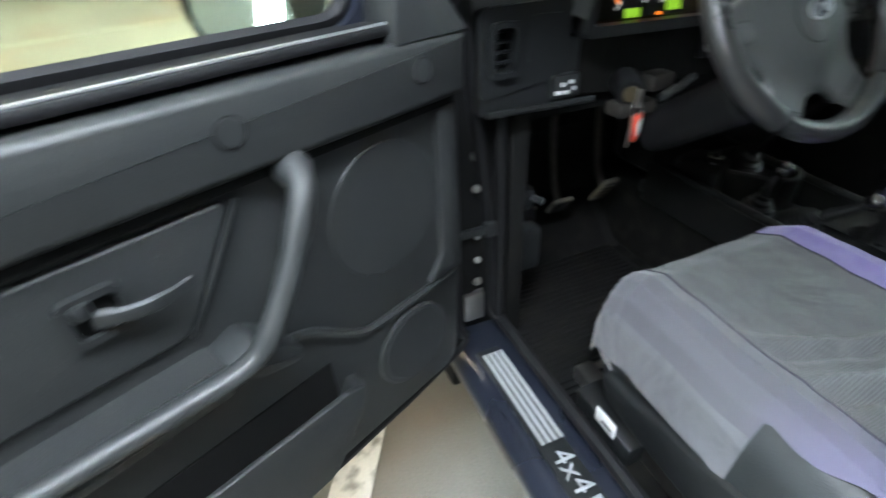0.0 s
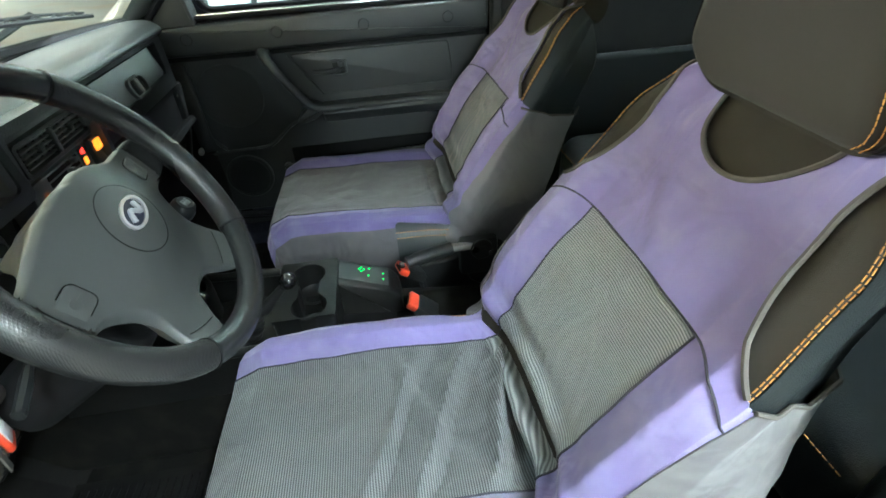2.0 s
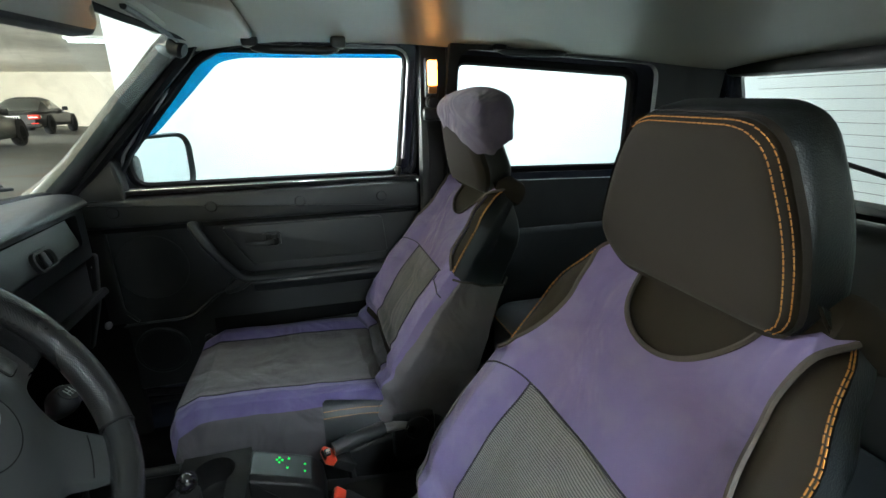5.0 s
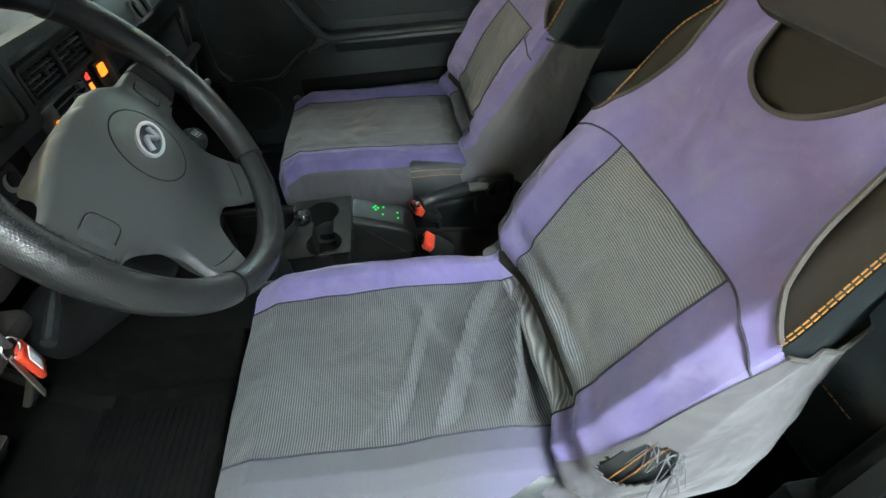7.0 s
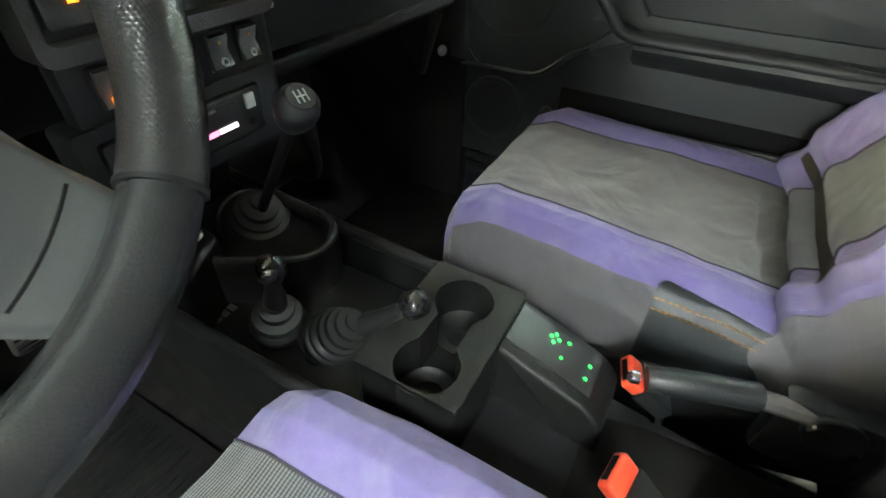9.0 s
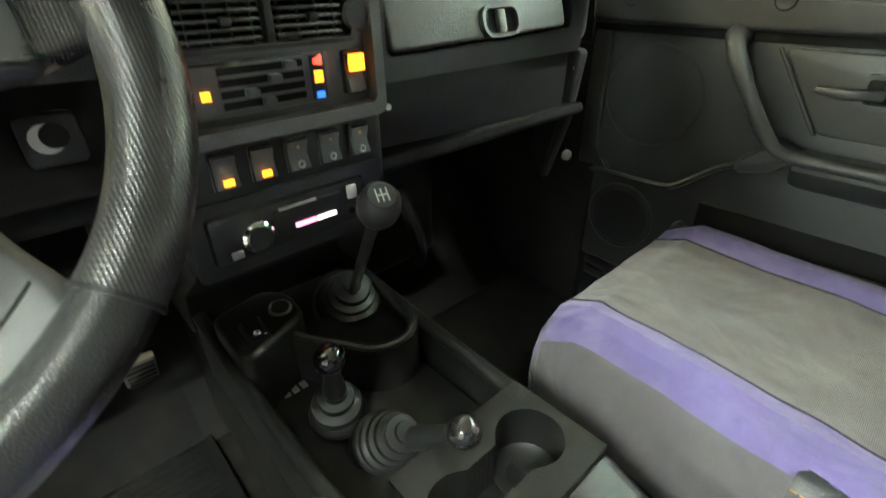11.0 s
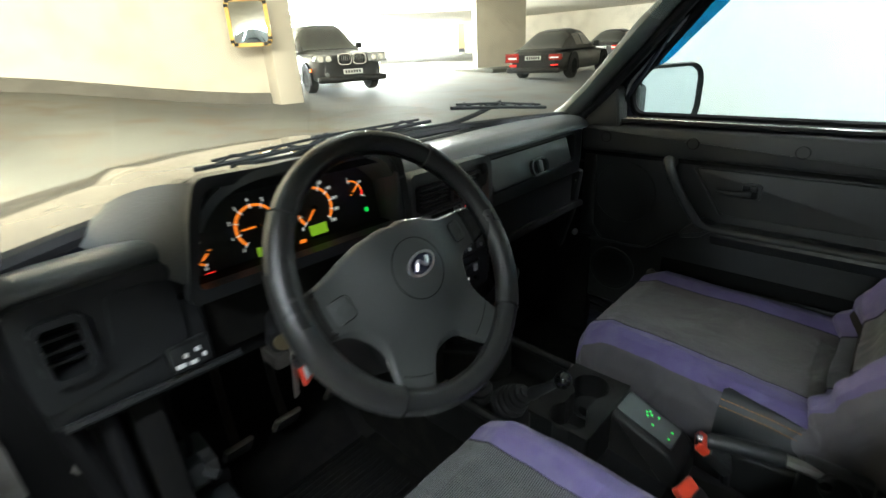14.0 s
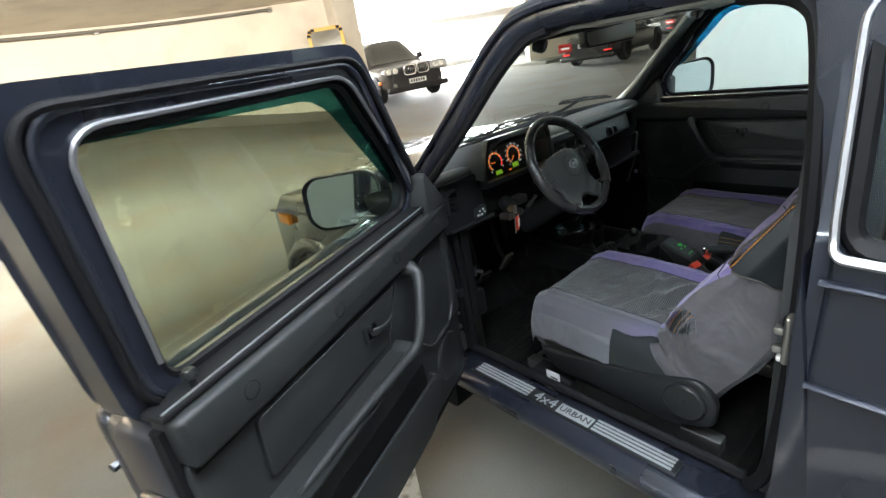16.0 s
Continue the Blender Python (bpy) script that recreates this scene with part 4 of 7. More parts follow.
# rear door with window
def rear_wrap(u, v):
    return (u, -1.76 + 0.30 * max(0.0, v - 1.05), v)


rw = part("tailgate", join(rbox(-0.66, 0.66, -1.82, -1.76, 0.45, 1.02, 0.02), tube([rear_wrap(u, v) for u, v in rr(1.22, 0.43, 0.06, 5, 0, 1.215)], 0.028, 8, closed=True)), PAINT, car)
glass = part("rear_pane", sheet(rear_wrap, steps(-0.59, 0.59, 4), steps(1.01, 1.42, 4)), GLASS, rw, "rear window glass with heating wires")
glass.visible_shadow = False
for k in range(11):
    part("heating_wire", tube([rear_wrap(-0.52, 1.05 + 0.032 * k), rear_wrap(0.52, 1.05 + 0.032 * k)], 0.0007, 4), RUBBER, rw)
part("rear_wiper_arm", tube([(0.02, -1.79, 1.02), (0.10, -1.76, 1.09), (0.34, -1.72, 1.15)], 0.007, 6), RUBBER, rw)
part("load_floor", rbox(-0.64, 0.64, -1.75, -1.30, 0.60, 0.64, 0.01), CARPET, car)

# bonnet and front wings
def bonnet(x, v):
    y = 0.60 + 0.77 * v
    return (x - 0.06, y - 0.13 * (x / 0.68) ** 2 * v, 1.092 - 0.035 * v - 0.035 * (x / 0.68) ** 2 - 0.03 * v * v + (0.012 if abs(x) < 0.33 else 0.0))


part("bonnet", sheet(bonnet, steps(-0.69, 0.69, 34), steps(0, 1, 14), thick=0.01), PAINT, car)
for sx in (-1, 1):
    arch = [(y, z) for y, z in [(0.50, 0.30)] + [(0.93 + 0.40 * math.cos(a), 0.40 + 0.40 * math.sin(a)) for a in steps(math.pi - 0.15, 0.15, 18)] + [(1.345, 0.36), (1.36, 0.60), (1.32, 0.93), (1.20, 1.010), (0.60, 1.06), (0.40, 1.085), (0.38, 0.30)]]
    ox = -0.06 if sx < 0 else -0.03
    fender = part("front_wing", plate(arch, "x", sx * 0.66 + ox, sx * 0.79 + ox, 0.035, 4), PAINT, car)
    part("wheel_arch", tube([(sx * 0.795 + ox, 0.93 + 0.42 * math.cos(a), 0.40 + 0.42 * math.sin(a)) for a in steps(math.pi - 0.1, 0.1, 22)], 0.034, 10, flat=0.6, up=(1, 0, 0)), PAINT, fender, "flared wheel arch lip")
    part("crease", tube([(sx * 0.795 + ox, 0.42, 1.0), (sx * 0.795 + ox, 1.30, 0.935)], 0.008, 6), PAINT, fender)
    part("side_marker", rbox(min(sx * 0.785, sx * 0.812) + ox, max(sx * 0.785, sx * 0.812) + ox, 1.10, 1.20, 0.895, 0.94, 0.006), surface("amber_lens_%s" % ("a" if sx < 0 else "b"), (0.75, 0.22, 0.02), 0.25, bump=0.02), fender, "amber side marker lamp")
    wheel_at(car, pose(0, 0, 0), sx * 0.715, 0.93, 0.345, 0.345, 0.18, sx)
    wheel_at(car, pose(0, 0, 0), sx * 0.70, -1.13, 0.345, 0.345, 0.18, sx)
part("inner_wing", rbox(-0.64, 0.64, 0.72, 1.28, 0.30, 0.90, 0.03), DARK, car)
part("front_panel", rbox(-0.72, 0.66, 1.27, 1.35, 0.42, 0.985, 0.03), PAINT, car)

# wipers on the cowl
def wiper(pivot, tail, tip, label):
    """Arm from its pivot to the middle of a blade that lies from tail to tip."""
    t = thing("windscreen_wiper", *pivot, label, "wiper", "windscreen wipers")
    P, A, B = Vector(pivot), Vector(tail), Vector(tip)
    M = A.lerp(B, 0.5)
    up = Vector((0, 0.006, 0.010))
    part("arm", tube(smooth_path([P, P + Vector((0, -0.01, 0.02)), P.lerp(M, 0.55) + Vector((0, 0, -0.004)), M + up * 1.4], 5), 0.006, 6), RUBBER, t)
    part("blade", tube([A, M + Vector((0, -0.004, 0.002)), B], 0.0045, 6), RUBBER, t)
    part("blade_spine", tube([A.lerp(B, 0.06) + up * 0.8, M + up * 1.2, A.lerp(B, 0.94) + up * 0.8], 0.003, 6), RUBBER, t)
    for k in range(5):
        f0, f1 = 0.06 + 0.18 * k, 0.20 + 0.18 * k
        part("bridge", tube([A.lerp(B, f0), A.lerp(B, (f0 + f1) / 2) + up * 1.1, A.lerp(B, f1)], 0.003, 6), RUBBER, t)
    return t


wiper((-0.30, 0.60, 1.10), (-0.42, 0.475, 1.145), (0.095, 0.430, 1.157), "black windscreen wiper resting on the cowl")
wiper((0.10, 0.60, 1.10), (0.135, 0.40, 1.182), (0.540, 0.400, 1.138), "black windscreen wiper at the passenger side")

# ---------------------------------------------------------------- doors
HINGE_Y = 0.372


def car_door(sx, turn, label):
    """A front door, built shut; sx -1 is the driver's. Swung about its hinge by turn degrees."""
    driver = sx < 0

    def X(bm):
        if driver:
            bmesh.ops.scale(bm, vec=(-1, 1, 1), verts=bm.verts)
            bmesh.ops.reverse_faces(bm, faces=bm.faces[:])
        return bm

    def lean(bm):
        for v in bm.verts:
            v.co.x -= 0.17 * max(0, v.co.z - 1.10)
        return X(bm)
    t = part("car_door", X(plate(rounded([(0.32, 0.49), (0.32, 1.085), (-0.567, 1.085), (-0.572, 0.66), (-0.53, 0.49)], 0.03, 4), "x", 0.640, 0.74, 0.008)), PAINT, car, label)
    hinge = Vector((sx * 0.824, HINGE_Y, 0.42))
    t.data.transform(Matrix.Translation(ORIGIN[car.name] - hinge))
    t.location, t.rotation_euler = hinge - ORIGIN[car.name], (0, 0, radians(turn))
    ORIGIN[t.name] = hinge
    skin = [(0.345, 0.40), (0.345, 1.09), (-0.562, 1.09), (-0.570, 0.62), (-0.53, 0.40)]
    part("outer_panel", X(plate(rounded(skin, 0.03, 4), "x", 0.735, 0.775, 0.012)), PAINT, t)
    part("crease", X(tube([(0.776, 0.33, 0.995), (0.776, -0.57, 0.985)], 0.008, 6)), PAINT, t)
    # window frame
    inner = rounded([(0.190, 1.108), (0.202, 1.186), (-0.035, 1.452), (-0.540, 1.452), (-0.517, 1.108)], 0.050, 6)
    outer = rounded([(0.322, 1.085), (0.245, 1.190), (0.010, 1.505), (-0.612, 1.50), (-0.575, 1.085)], 0.05, 6)
    part("window_frame", lean(ring(outer, inner, "x", 0.640, 0.690)), PAINT, t)
    part("frame_lip", lean(tube([(0.694, y * 1.0, z) for y, z in rounded([(0.305, 1.10), (0.004, 1.497), (-0.607, 1.492), (-0.570, 1.10)], 0.06, 6)], 0.010, 6, closed=True)), PAINT, t)
    part("frame_ridge", lean(tube([(0.636, y, z) for y, z in rounded([(0.240, 1.10), (-0.012, 1.470), (-0.572, 1.474), (-0.544, 1.10)], 0.055, 6)][3:-3], 0.006, 8)), PAINT, t)
    part("frame_seal", lean(tube([(0.634, y, z) for y, z in rounded([(0.288, 1.10), (-0.004, 1.480), (-0.585, 1.476), (-0.553, 1.10)], 0.05, 6)][3:-3], 0.006, 8)), RUBBER, t)
    part("bright_bead", lean(tube([(0.636, y, z) for y, z in inner[8:-6] if z > 1.125], 0.0038, 6)), BRIGHT_TRIM, t, "thin bright window bead")
    part("channel", lean(tube([(0.655, y, z) for y, z in rounded([(0.182, 1.114), (0.194, 1.184), (-0.040, 1.446), (-0.535, 1.446), (-0.511, 1.114)], 0.035, 6)], 0.009, 6, closed=True)), RUBBER, t)
    g = part("door_pane", lean(plate(inner, "x", 0.662, 0.666)), DOOR_GLASS if driver else GLASS, t, "clear side window glass")
    g.visible_shadow = False
    film = rounded([(0.186, 1.200), (-0.036, 1.450), (-0.538, 1.450), (-0.537, 1.436), (-0.13, 1.424), (-0.080, 1.402), (0.145, 1.187)], 0.025, 5) if driver else rounded([(0.160, 1.230), (-0.036, 1.450), (-0.538, 1.450), (-0.536, 1.428), (-0.12, 1.426), (-0.062, 1.415), (0.112, 1.245)], 0.02, 5)
    f = part("sun_strip", lean(plate(film, "x", 0.658, 0.6595)), FILM_TEAL if driver else FILM_BLUE, t, "blue-green sun strip film")
    f.visible_shadow = False
    # inside trim
    main = rounded([(0.290, 0.540), (0.305, 0.80), (0.30, 1.03), (-0.560, 1.03), (-0.565, 0.68), (-0.52, 0.540)], 0.04, 4)
    part("trim_panel", X(plate(main, "x", 0.607, 0.645, 0.008, 3)), TRIM, t, "black plastic door card")
    part("upper_trim", X(plate(rounded([(0.300, 1.018), (0.305, 1.092), (-0.558, 1.098), (-0.558, 1.018)], 0.012, 4), "x", 0.583, 0.645, 0.010, 3)), TRIM, t, "black upper door trim")
    # near-black strip paints the shade under the upper trim
    part("gap_shade", X(rbox(0.600, 0.612, -0.555, 0.295, 1.004, 1.019, 0.003)), DARK, t)
    part("belt_seal", X(rbox(0.597, 0.655, -0.565, 0.215, 1.099, 1.110, 0.004)), RUBBER, t)
    part("belt_bead", X(rbox(0.6005, 0.6038, -0.56, 0.205, 1.1085, 1.1125, 0.002)), BRIGHT_TRIM if driver else CHROME, t, "bright belt strip")
    part("corner_cover", X(plate(rounded([(0.316, 1.085), (0.194, 1.085), (0.204, 1.186), (0.216, 1.195)], 0.008, 3), "x", 0.585, 0.640, 0.006)), TRIM, t, "black triangular mirror cover")
    for y in (0.228, 0.002, -0.222, -0.446):
        part("cap_groove", X(tube([(0.5828, y + 0.0135 * math.cos(a), 1.060 + 0.0135 * math.sin(a)) for a in steps(0, 2 * math.pi * 23 / 24, 23)], 0.0009, 6, closed=True)), DARK, t)
        part("screw_cap", X(disc(0.5835, y, 1.060, 0.0128, 0.0015, (-1, 0, 0), 18, 0.0008)), TRIM, t, "round screw cap")
    # raised panel round the handle
    field = rounded([(-0.010, 0.999), (-0.447, 0.999), (-0.458, 0.888), (-0.084, 0.886)], 0.014, 4)
    part("handle_field", X(plate(field, "x", 0.5985, 0.612, 0.0035, 3)), TRIM, t)
    part("recess_edge", X(tube([(0.5985, -0.006, 0.998), (0.5975, -0.044, 0.942), (0.5985, -0.082, 0.885)], 0.0028, 6)), PLASTIC, t, "thin edge of the pull recess")
    part("inner_handle", X(ring(rr(0.046, 0.044, 0.008, 4, -0.137, 0.954), rr(0.034, 0.032, 0.006, 4, -0.137, 0.954), "x", 0.590, 0.602)), PLASTIC, t, "black inside door handle")
    # flat black sheet stands in for the handle well's shade
    part("handle_well_shade", X(rbox(0.5965, 0.600, -0.155, -0.119, 0.937, 0.971, 0.001)), DARK, t)
    part("lever", X(tube(smooth_path([(0.592, -0.140, 0.952), (0.582, -0.122, 0.951), (0.578, -0.098, 0.950), (0.583, -0.068, 0.951)], 5), [0.009] * 4 + [0.0075] * 8 + [0.006] * 4, 8, flat=0.6, up=(1, 0, 0))), PLASTIC, t)
    part("lock_slide", X(rbox(0.585, 0.593, -0.152, -0.138, 0.958, 0.972, 0.003)), PLASTIC, t)
    # sloping pull and arm rest
    pull = smooth_path([(0.603, 0.052, 1.012), (0.567, 0.044, 1.000), (0.552, 0.012, 0.950), (0.545, -0.030, 0.893), (0.547, -0.060, 0.866), (0.553, -0.12, 0.860), (0.565, -0.28, 0.858), (0.572, -0.45, 0.856), (0.600, -0.56, 0.858)], 5)
    part("pull_handle", X(tube(pull, [0.019] * 4 + [0.0145] * 6 + [0.0125] * 8 + [0.0110] * (len(pull) - 18), 12, flat=0.85)), TRIM, t, "black sloping pull handle and arm rest")
    part("arm_rest", X(plate([(0.612, 0.862), (0.565, 0.866), (0.556, 0.842), (0.575, 0.815), (0.612, 0.800)], "y", -0.56, -0.075, 0.006)), TRIM, t)
    part("pull_foot", X(plate(rounded([(-0.045, 0.872), (-0.002, 0.835), (-0.006, 0.818), (-0.05, 0.828), (-0.085, 0.856)], 0.008, 3), "x", 0.556, 0.612, 0.006)), TRIM, t)
    # round swelling and lower edge
    part("speaker_boss", X(disc(0.609, 0.172, 0.902, 0.090, 0.0034, (-1, 0, 0), 48, 0.003)), TRIM, t)
    part("lower_bead", X(tube(smooth_path([(0.606, 0.29, 0.742), (0.604, 0.20, 0.744), (0.602, 0.13, 0.746), (0.600, 0.09, 0.757), (0.597, 0.03, 0.806), (0.590, -0.01, 0.826)], 5), 0.006, 6)), TRIM, t)
    part("speaker_grille", X(disc(0.607, 0.188, 0.658, 0.070, 0.0055, (-1, 0, 0), 40, 0.003)), TRIM, t, "round speaker grille")
    part("grille_mesh", X(disc(0.6025, 0.188, 0.658, 0.060, 0.0022, (-1, 0, 0), 36, 0.001)), PLASTIC, t)
    part("front_border", X(plate(rounded([(0.298, 0.752), (0.298, 1.005), (0.262, 1.005), (0.258, 0.79), (0.225, 0.752)], 0.008, 3), "x", 0.597, 0.612, 0.004)), TRIM, t)
    # pocket
    part("door_pocket", X(plate(rounded([(0.000, 0.565), (0.060, 0.640), (0.078, 0.686), (0.050, 0.694), (-0.53, 0.712), (-0.575, 0.66), (-0.54, 0.565)], 0.018, 4), "x", 0.578, 0.588, 0.004)), TRIM, t, "black door pocket")
    part("pocket_end", X(plate(rounded([(0.058, 0.650), (0.078, 0.686), (0.062, 0.692), (0.036, 0.652)], 0.005, 3), "x", 0.585, 0.612, 0.003)), TRIM, t)
    part("pocket_floor", X(rbox(0.584, 0.612, -0.535, 0.0, 0.562, 0.576, 0.005)), TRIM, t)
    # black sheet paints the shade inside the pocket
    part("pocket_back_shade", X(rbox(0.604, 0.6085, -0.56, 0.045, 0.575, 0.735, 0.002)), DARK, t)
    part("lock_button", X(lathe([(0.006, 0), (0.006, 0.022), (0.010, 0.026), (0.010, 0.034), (0.007, 0.038), (0, 0.038)], 14, Matrix.Translation((0.612, -0.502, 1.098)))), PLASTIC, t, "black lock button")
    part("latch", X(join(rbox(0.64, 0.72, -0.580, -0.568, 0.84, 0.96, 0.006), rbox(0.66, 0.70, -0.589, -0.577, 0.87, 0.92, 0.006))), STEEL, t, "steel door latch")
    part("edge_seal", X(tube(smooth_path([(0.628, 0.31, 1.05), (0.632, 0.315, 0.62), (0.634, 0.27, 0.515), (0.634, -0.47, 0.515), (0.632, -0.562, 0.66), (0.628, -0.560, 1.08)], 6), 0.011, 8)), RUBBER, t)
    part("outer_handle", X(rbox(0.775, 0.800, -0.52, -0.40, 0.985, 1.012, 0.010)), PLASTIC, t, "black outside door handle")
    # outside mirror
    MT = Matrix.Translation((0.725 if driver else 0.728, 0.257 if driver else 0.240, -0.021 if driver else -0.018)) @ Matrix.Rotation(radians(-22), 4, "Z") @ Matrix.Translation((-0.72, -0.15, 0)) @ Matrix.Translation((0.838, 0.105, 1.165)) @ Matrix.Scale(0.84 if driver else 1.0, 4) @ Matrix.Translation((-0.838, -0.105, -1.165))
    shell = [(0.250, 0.176, 0.055, 0.095), (0.256, 0.182, 0.058, 0.105), (0.250, 0.176, 0.060, 0.130), (0.215, 0.150, 0.060, 0.165), (0.150, 0.100, 0.045, 0.188)]
    outlines = [[(u, y, v) for u, v in rr(w, h, r, 7, 0.838, 1.165)] for w, h, r, y in shell]
    outlines.insert(0, [(u, 0.112, v) for u, v in rr(0.232, 0.160, 0.050, 7, 0.838, 1.165)])
    housing = bmesh.new()
    rows_m = [[housing.verts.new(p) for p in line_m] for line_m in outlines]
    for p, q in zip(rows_m, rows_m[1:]):
        for i in range(len(p)):
            housing.faces.new((p[i], p[(i + 1) % len(p)], q[(i + 1) % len(p)], q[i]))
    housing.faces.new(rows_m[-1])
    bmesh.ops.recalc_face_normals(housing, faces=housing.faces[:])
    part("door_mirror", X(join(moved(housing, MT), moved(rbox(0.690, 0.755, 0.118, 0.19, 1.095, 1.235, 0.03, 3), MT), rbox(0.675, 0.785, 0.19, 0.235 if driver else 0.285, 1.085, 1.155 if driver else 1.195, 0.02, 3))), PLASTIC, t, "black door mirror housing")
    part("mirror_back", X(moved(plate(rr(0.17, 0.10, 0.03, 4, 0.83, 1.165), "y", 0.185, 0.19), MT)), PLASTIC, t)
    part("mirror_glass", X(moved(plate(rr(0.230, 0.158, 0.050, 7, 0.838, 1.165), "y", 0.106, 0.109), MT @ Matrix.Translation((0, 0.107, 1.165)) @ Matrix.Rotation(radians(-8 if driver else 0), 4, "X") @ Matrix.Translation((0, -0.107, -1.165)))), MIRROR, t, "silver mirror glass")
    return t


car_door(-1, -64.8, "open driver's door with black trim and teal sun strip")
car_door(1, 0, "closed passenger door with black trim and blue sun strip")

# ---------------------------------------------------------------- dashboard
dash = thing("dashboard", -0.08, 0.45, 0.83, "black grained plastic dashboard with lit instruments", "dashboard")

# padded top, drawn along its length
top_profile = [(0.50, 1.06), (0.50, 1.100), (0.40, 1.118), (0.30, 1.126), (0.268, 1.122), (0.250, 1.108), (0.247, 1.098), (0.262, 1.092), (0.30, 1.06)]
part("dash_pad", plate(rounded(top_profile, 0.012, 3), "x", -0.17, 0.520, 0.010), DASH, dash, "grained padded dash top")
part("dash_pad", plate(rounded([(0.37, 1.04), (0.37, 1.092), (0.32, 1.108), (0.275, 1.116), (0.255, 1.110), (0.248, 1.096), (0.27, 1.05)], 0.010, 3), "x", -0.715, -0.535, 0.008), DASH, dash, "grained padded dash top")
part("screen_shelf", sheet(lambda x, v: (x, 0.38 + 0.13 * v * (1 - 0.9 * (abs(x + 0.0) / 0.62) ** 2), 1.112 - 0.02 * v), steps(-0.58, 0.53, 16), steps(0, 1, 4)), DASH, dash)
part("demister_slot", rbox(-0.15, 0.34, 0.435, 0.452, 1.107, 1.114, 0.003), DARK, dash, "long demister slot")
part("demister_lip", rbox(-0.15, 0.34, 0.452, 0.462, 1.106, 1.116, 0.003), PLASTIC, dash)
part("pad_end", rbox(0.475, 0.525, 0.262, 0.42, 0.99, 1.118, 0.025, 4), DASH, dash)
# filler block, the shade between the dash panels put into its colour
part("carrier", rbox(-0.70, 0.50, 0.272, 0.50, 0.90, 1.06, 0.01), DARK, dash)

# instrument hood
def hood(u, v):
    """Arched cover over the instruments: u across, v from the rim back to the screen."""
    x = -0.365 + (0.166 * u if u > 0 else (0.158 + 0.075 * min(1.0, v * 1.3)) * u)
    edge = abs(u) ** 6
    z = 1.186 - 0.010 * u * u - 0.05 * edge - 0.055 * v - 0.03 * v * v
    return (x * (1 - 0.0 * v), 0.206 + 0.012 * edge + 0.235 * v, z)


part("instrument_hood", sheet(hood, [math.copysign(abs(a) ** 0.6, a) for a in steps(-1, 1, 28)], steps(0, 1, 8), thick=0.012), DASH, dash, "grained instrument hood")
for x0, x1 in ((-0.212, -0.194),):
    part("hood_cheek", plate(rounded([(0.205, 1.135), (0.212, 1.03), (0.40, 1.02), (0.44, 1.10)], 0.012, 3), "x", x0, x1, 0.004), DASH, dash)
part("hood_cheek", sheet(lambda a, v: (-0.512 - 0.034 * a - 0.062 * min(1.0, v * 1.3) - 0.012 * v * a, 0.212 + 0.18 * v, 1.182 - 0.002 * v - 0.05 * v * v * (1 - a) - a * (0.118 - 0.055 * v)), steps(0, 1, 8), steps(0, 1, 10), thick=0.006), DASH, dash, "sloping left cheek of the instrument hood")
part("instrument_rim", ring(rounded([(-0.552, 1.038), (-0.183, 1.030), (-0.197, 1.150), (-0.214, 1.178), (-0.512, 1.188), (-0.526, 1.150)], 0.014, 4), rounded([(-0.538, 1.054), (-0.199, 1.047), (-0.210, 1.140), (-0.226, 1.164), (-0.503, 1.173), (-0.515, 1.145)], 0.012, 4), "y", 0.206, 0.228), PLASTIC, dash)
inner_wall = ring(rounded([(-0.540, 1.052), (-0.197, 1.045), (-0.208, 1.140), (-0.224, 1.166), (-0.505, 1.175), (-0.517, 1.145)], 0.012, 4), rounded([(-0.540, 1.040), (-0.199, 1.036), (-0.210, 1.130), (-0.228, 1.150), (-0.510, 1.158), (-0.520, 1.130)], 0.012, 4), "y", 0.222, 0.275)
part("instrument_well", inner_wall, DARK, dash)
TILT_FACE = Matrix.Translation((-0.365, 0.268, 1.088)) @ Matrix.Rotation(radians(90 - 12), 4, "X")
face = part("instrument_face", moved(rbox(-0.185, 0.166, -0.062, 0.072, -0.004, 0.0, 0.001), TILT_FACE), GAUGE_FACE, dash, "dark dial face with orange scales")


def arc_band(cx, cy, r0, r1, a0, a1, h0=0.0006, h1=0.0014, n=20):
    bm = bmesh.new()
    rows = []
    for a in steps(radians(a0), radians(a1), n):
        rows.append([bm.verts.new((cx + r * math.cos(a), cy + r * math.sin(a), h)) for r, h in ((r0, h1), (r1, h1), (r1, h0), (r0, h0))])
    for p, q in zip(rows, rows[1:]):
        for k in range(4):
            bm.faces.new((p[k], q[k], q[(k + 1) % 4], p[(k + 1) % 4]))
    bmesh.ops.recalc_face_normals(bm, faces=bm.faces[:])
    return moved(bm, TILT_FACE)


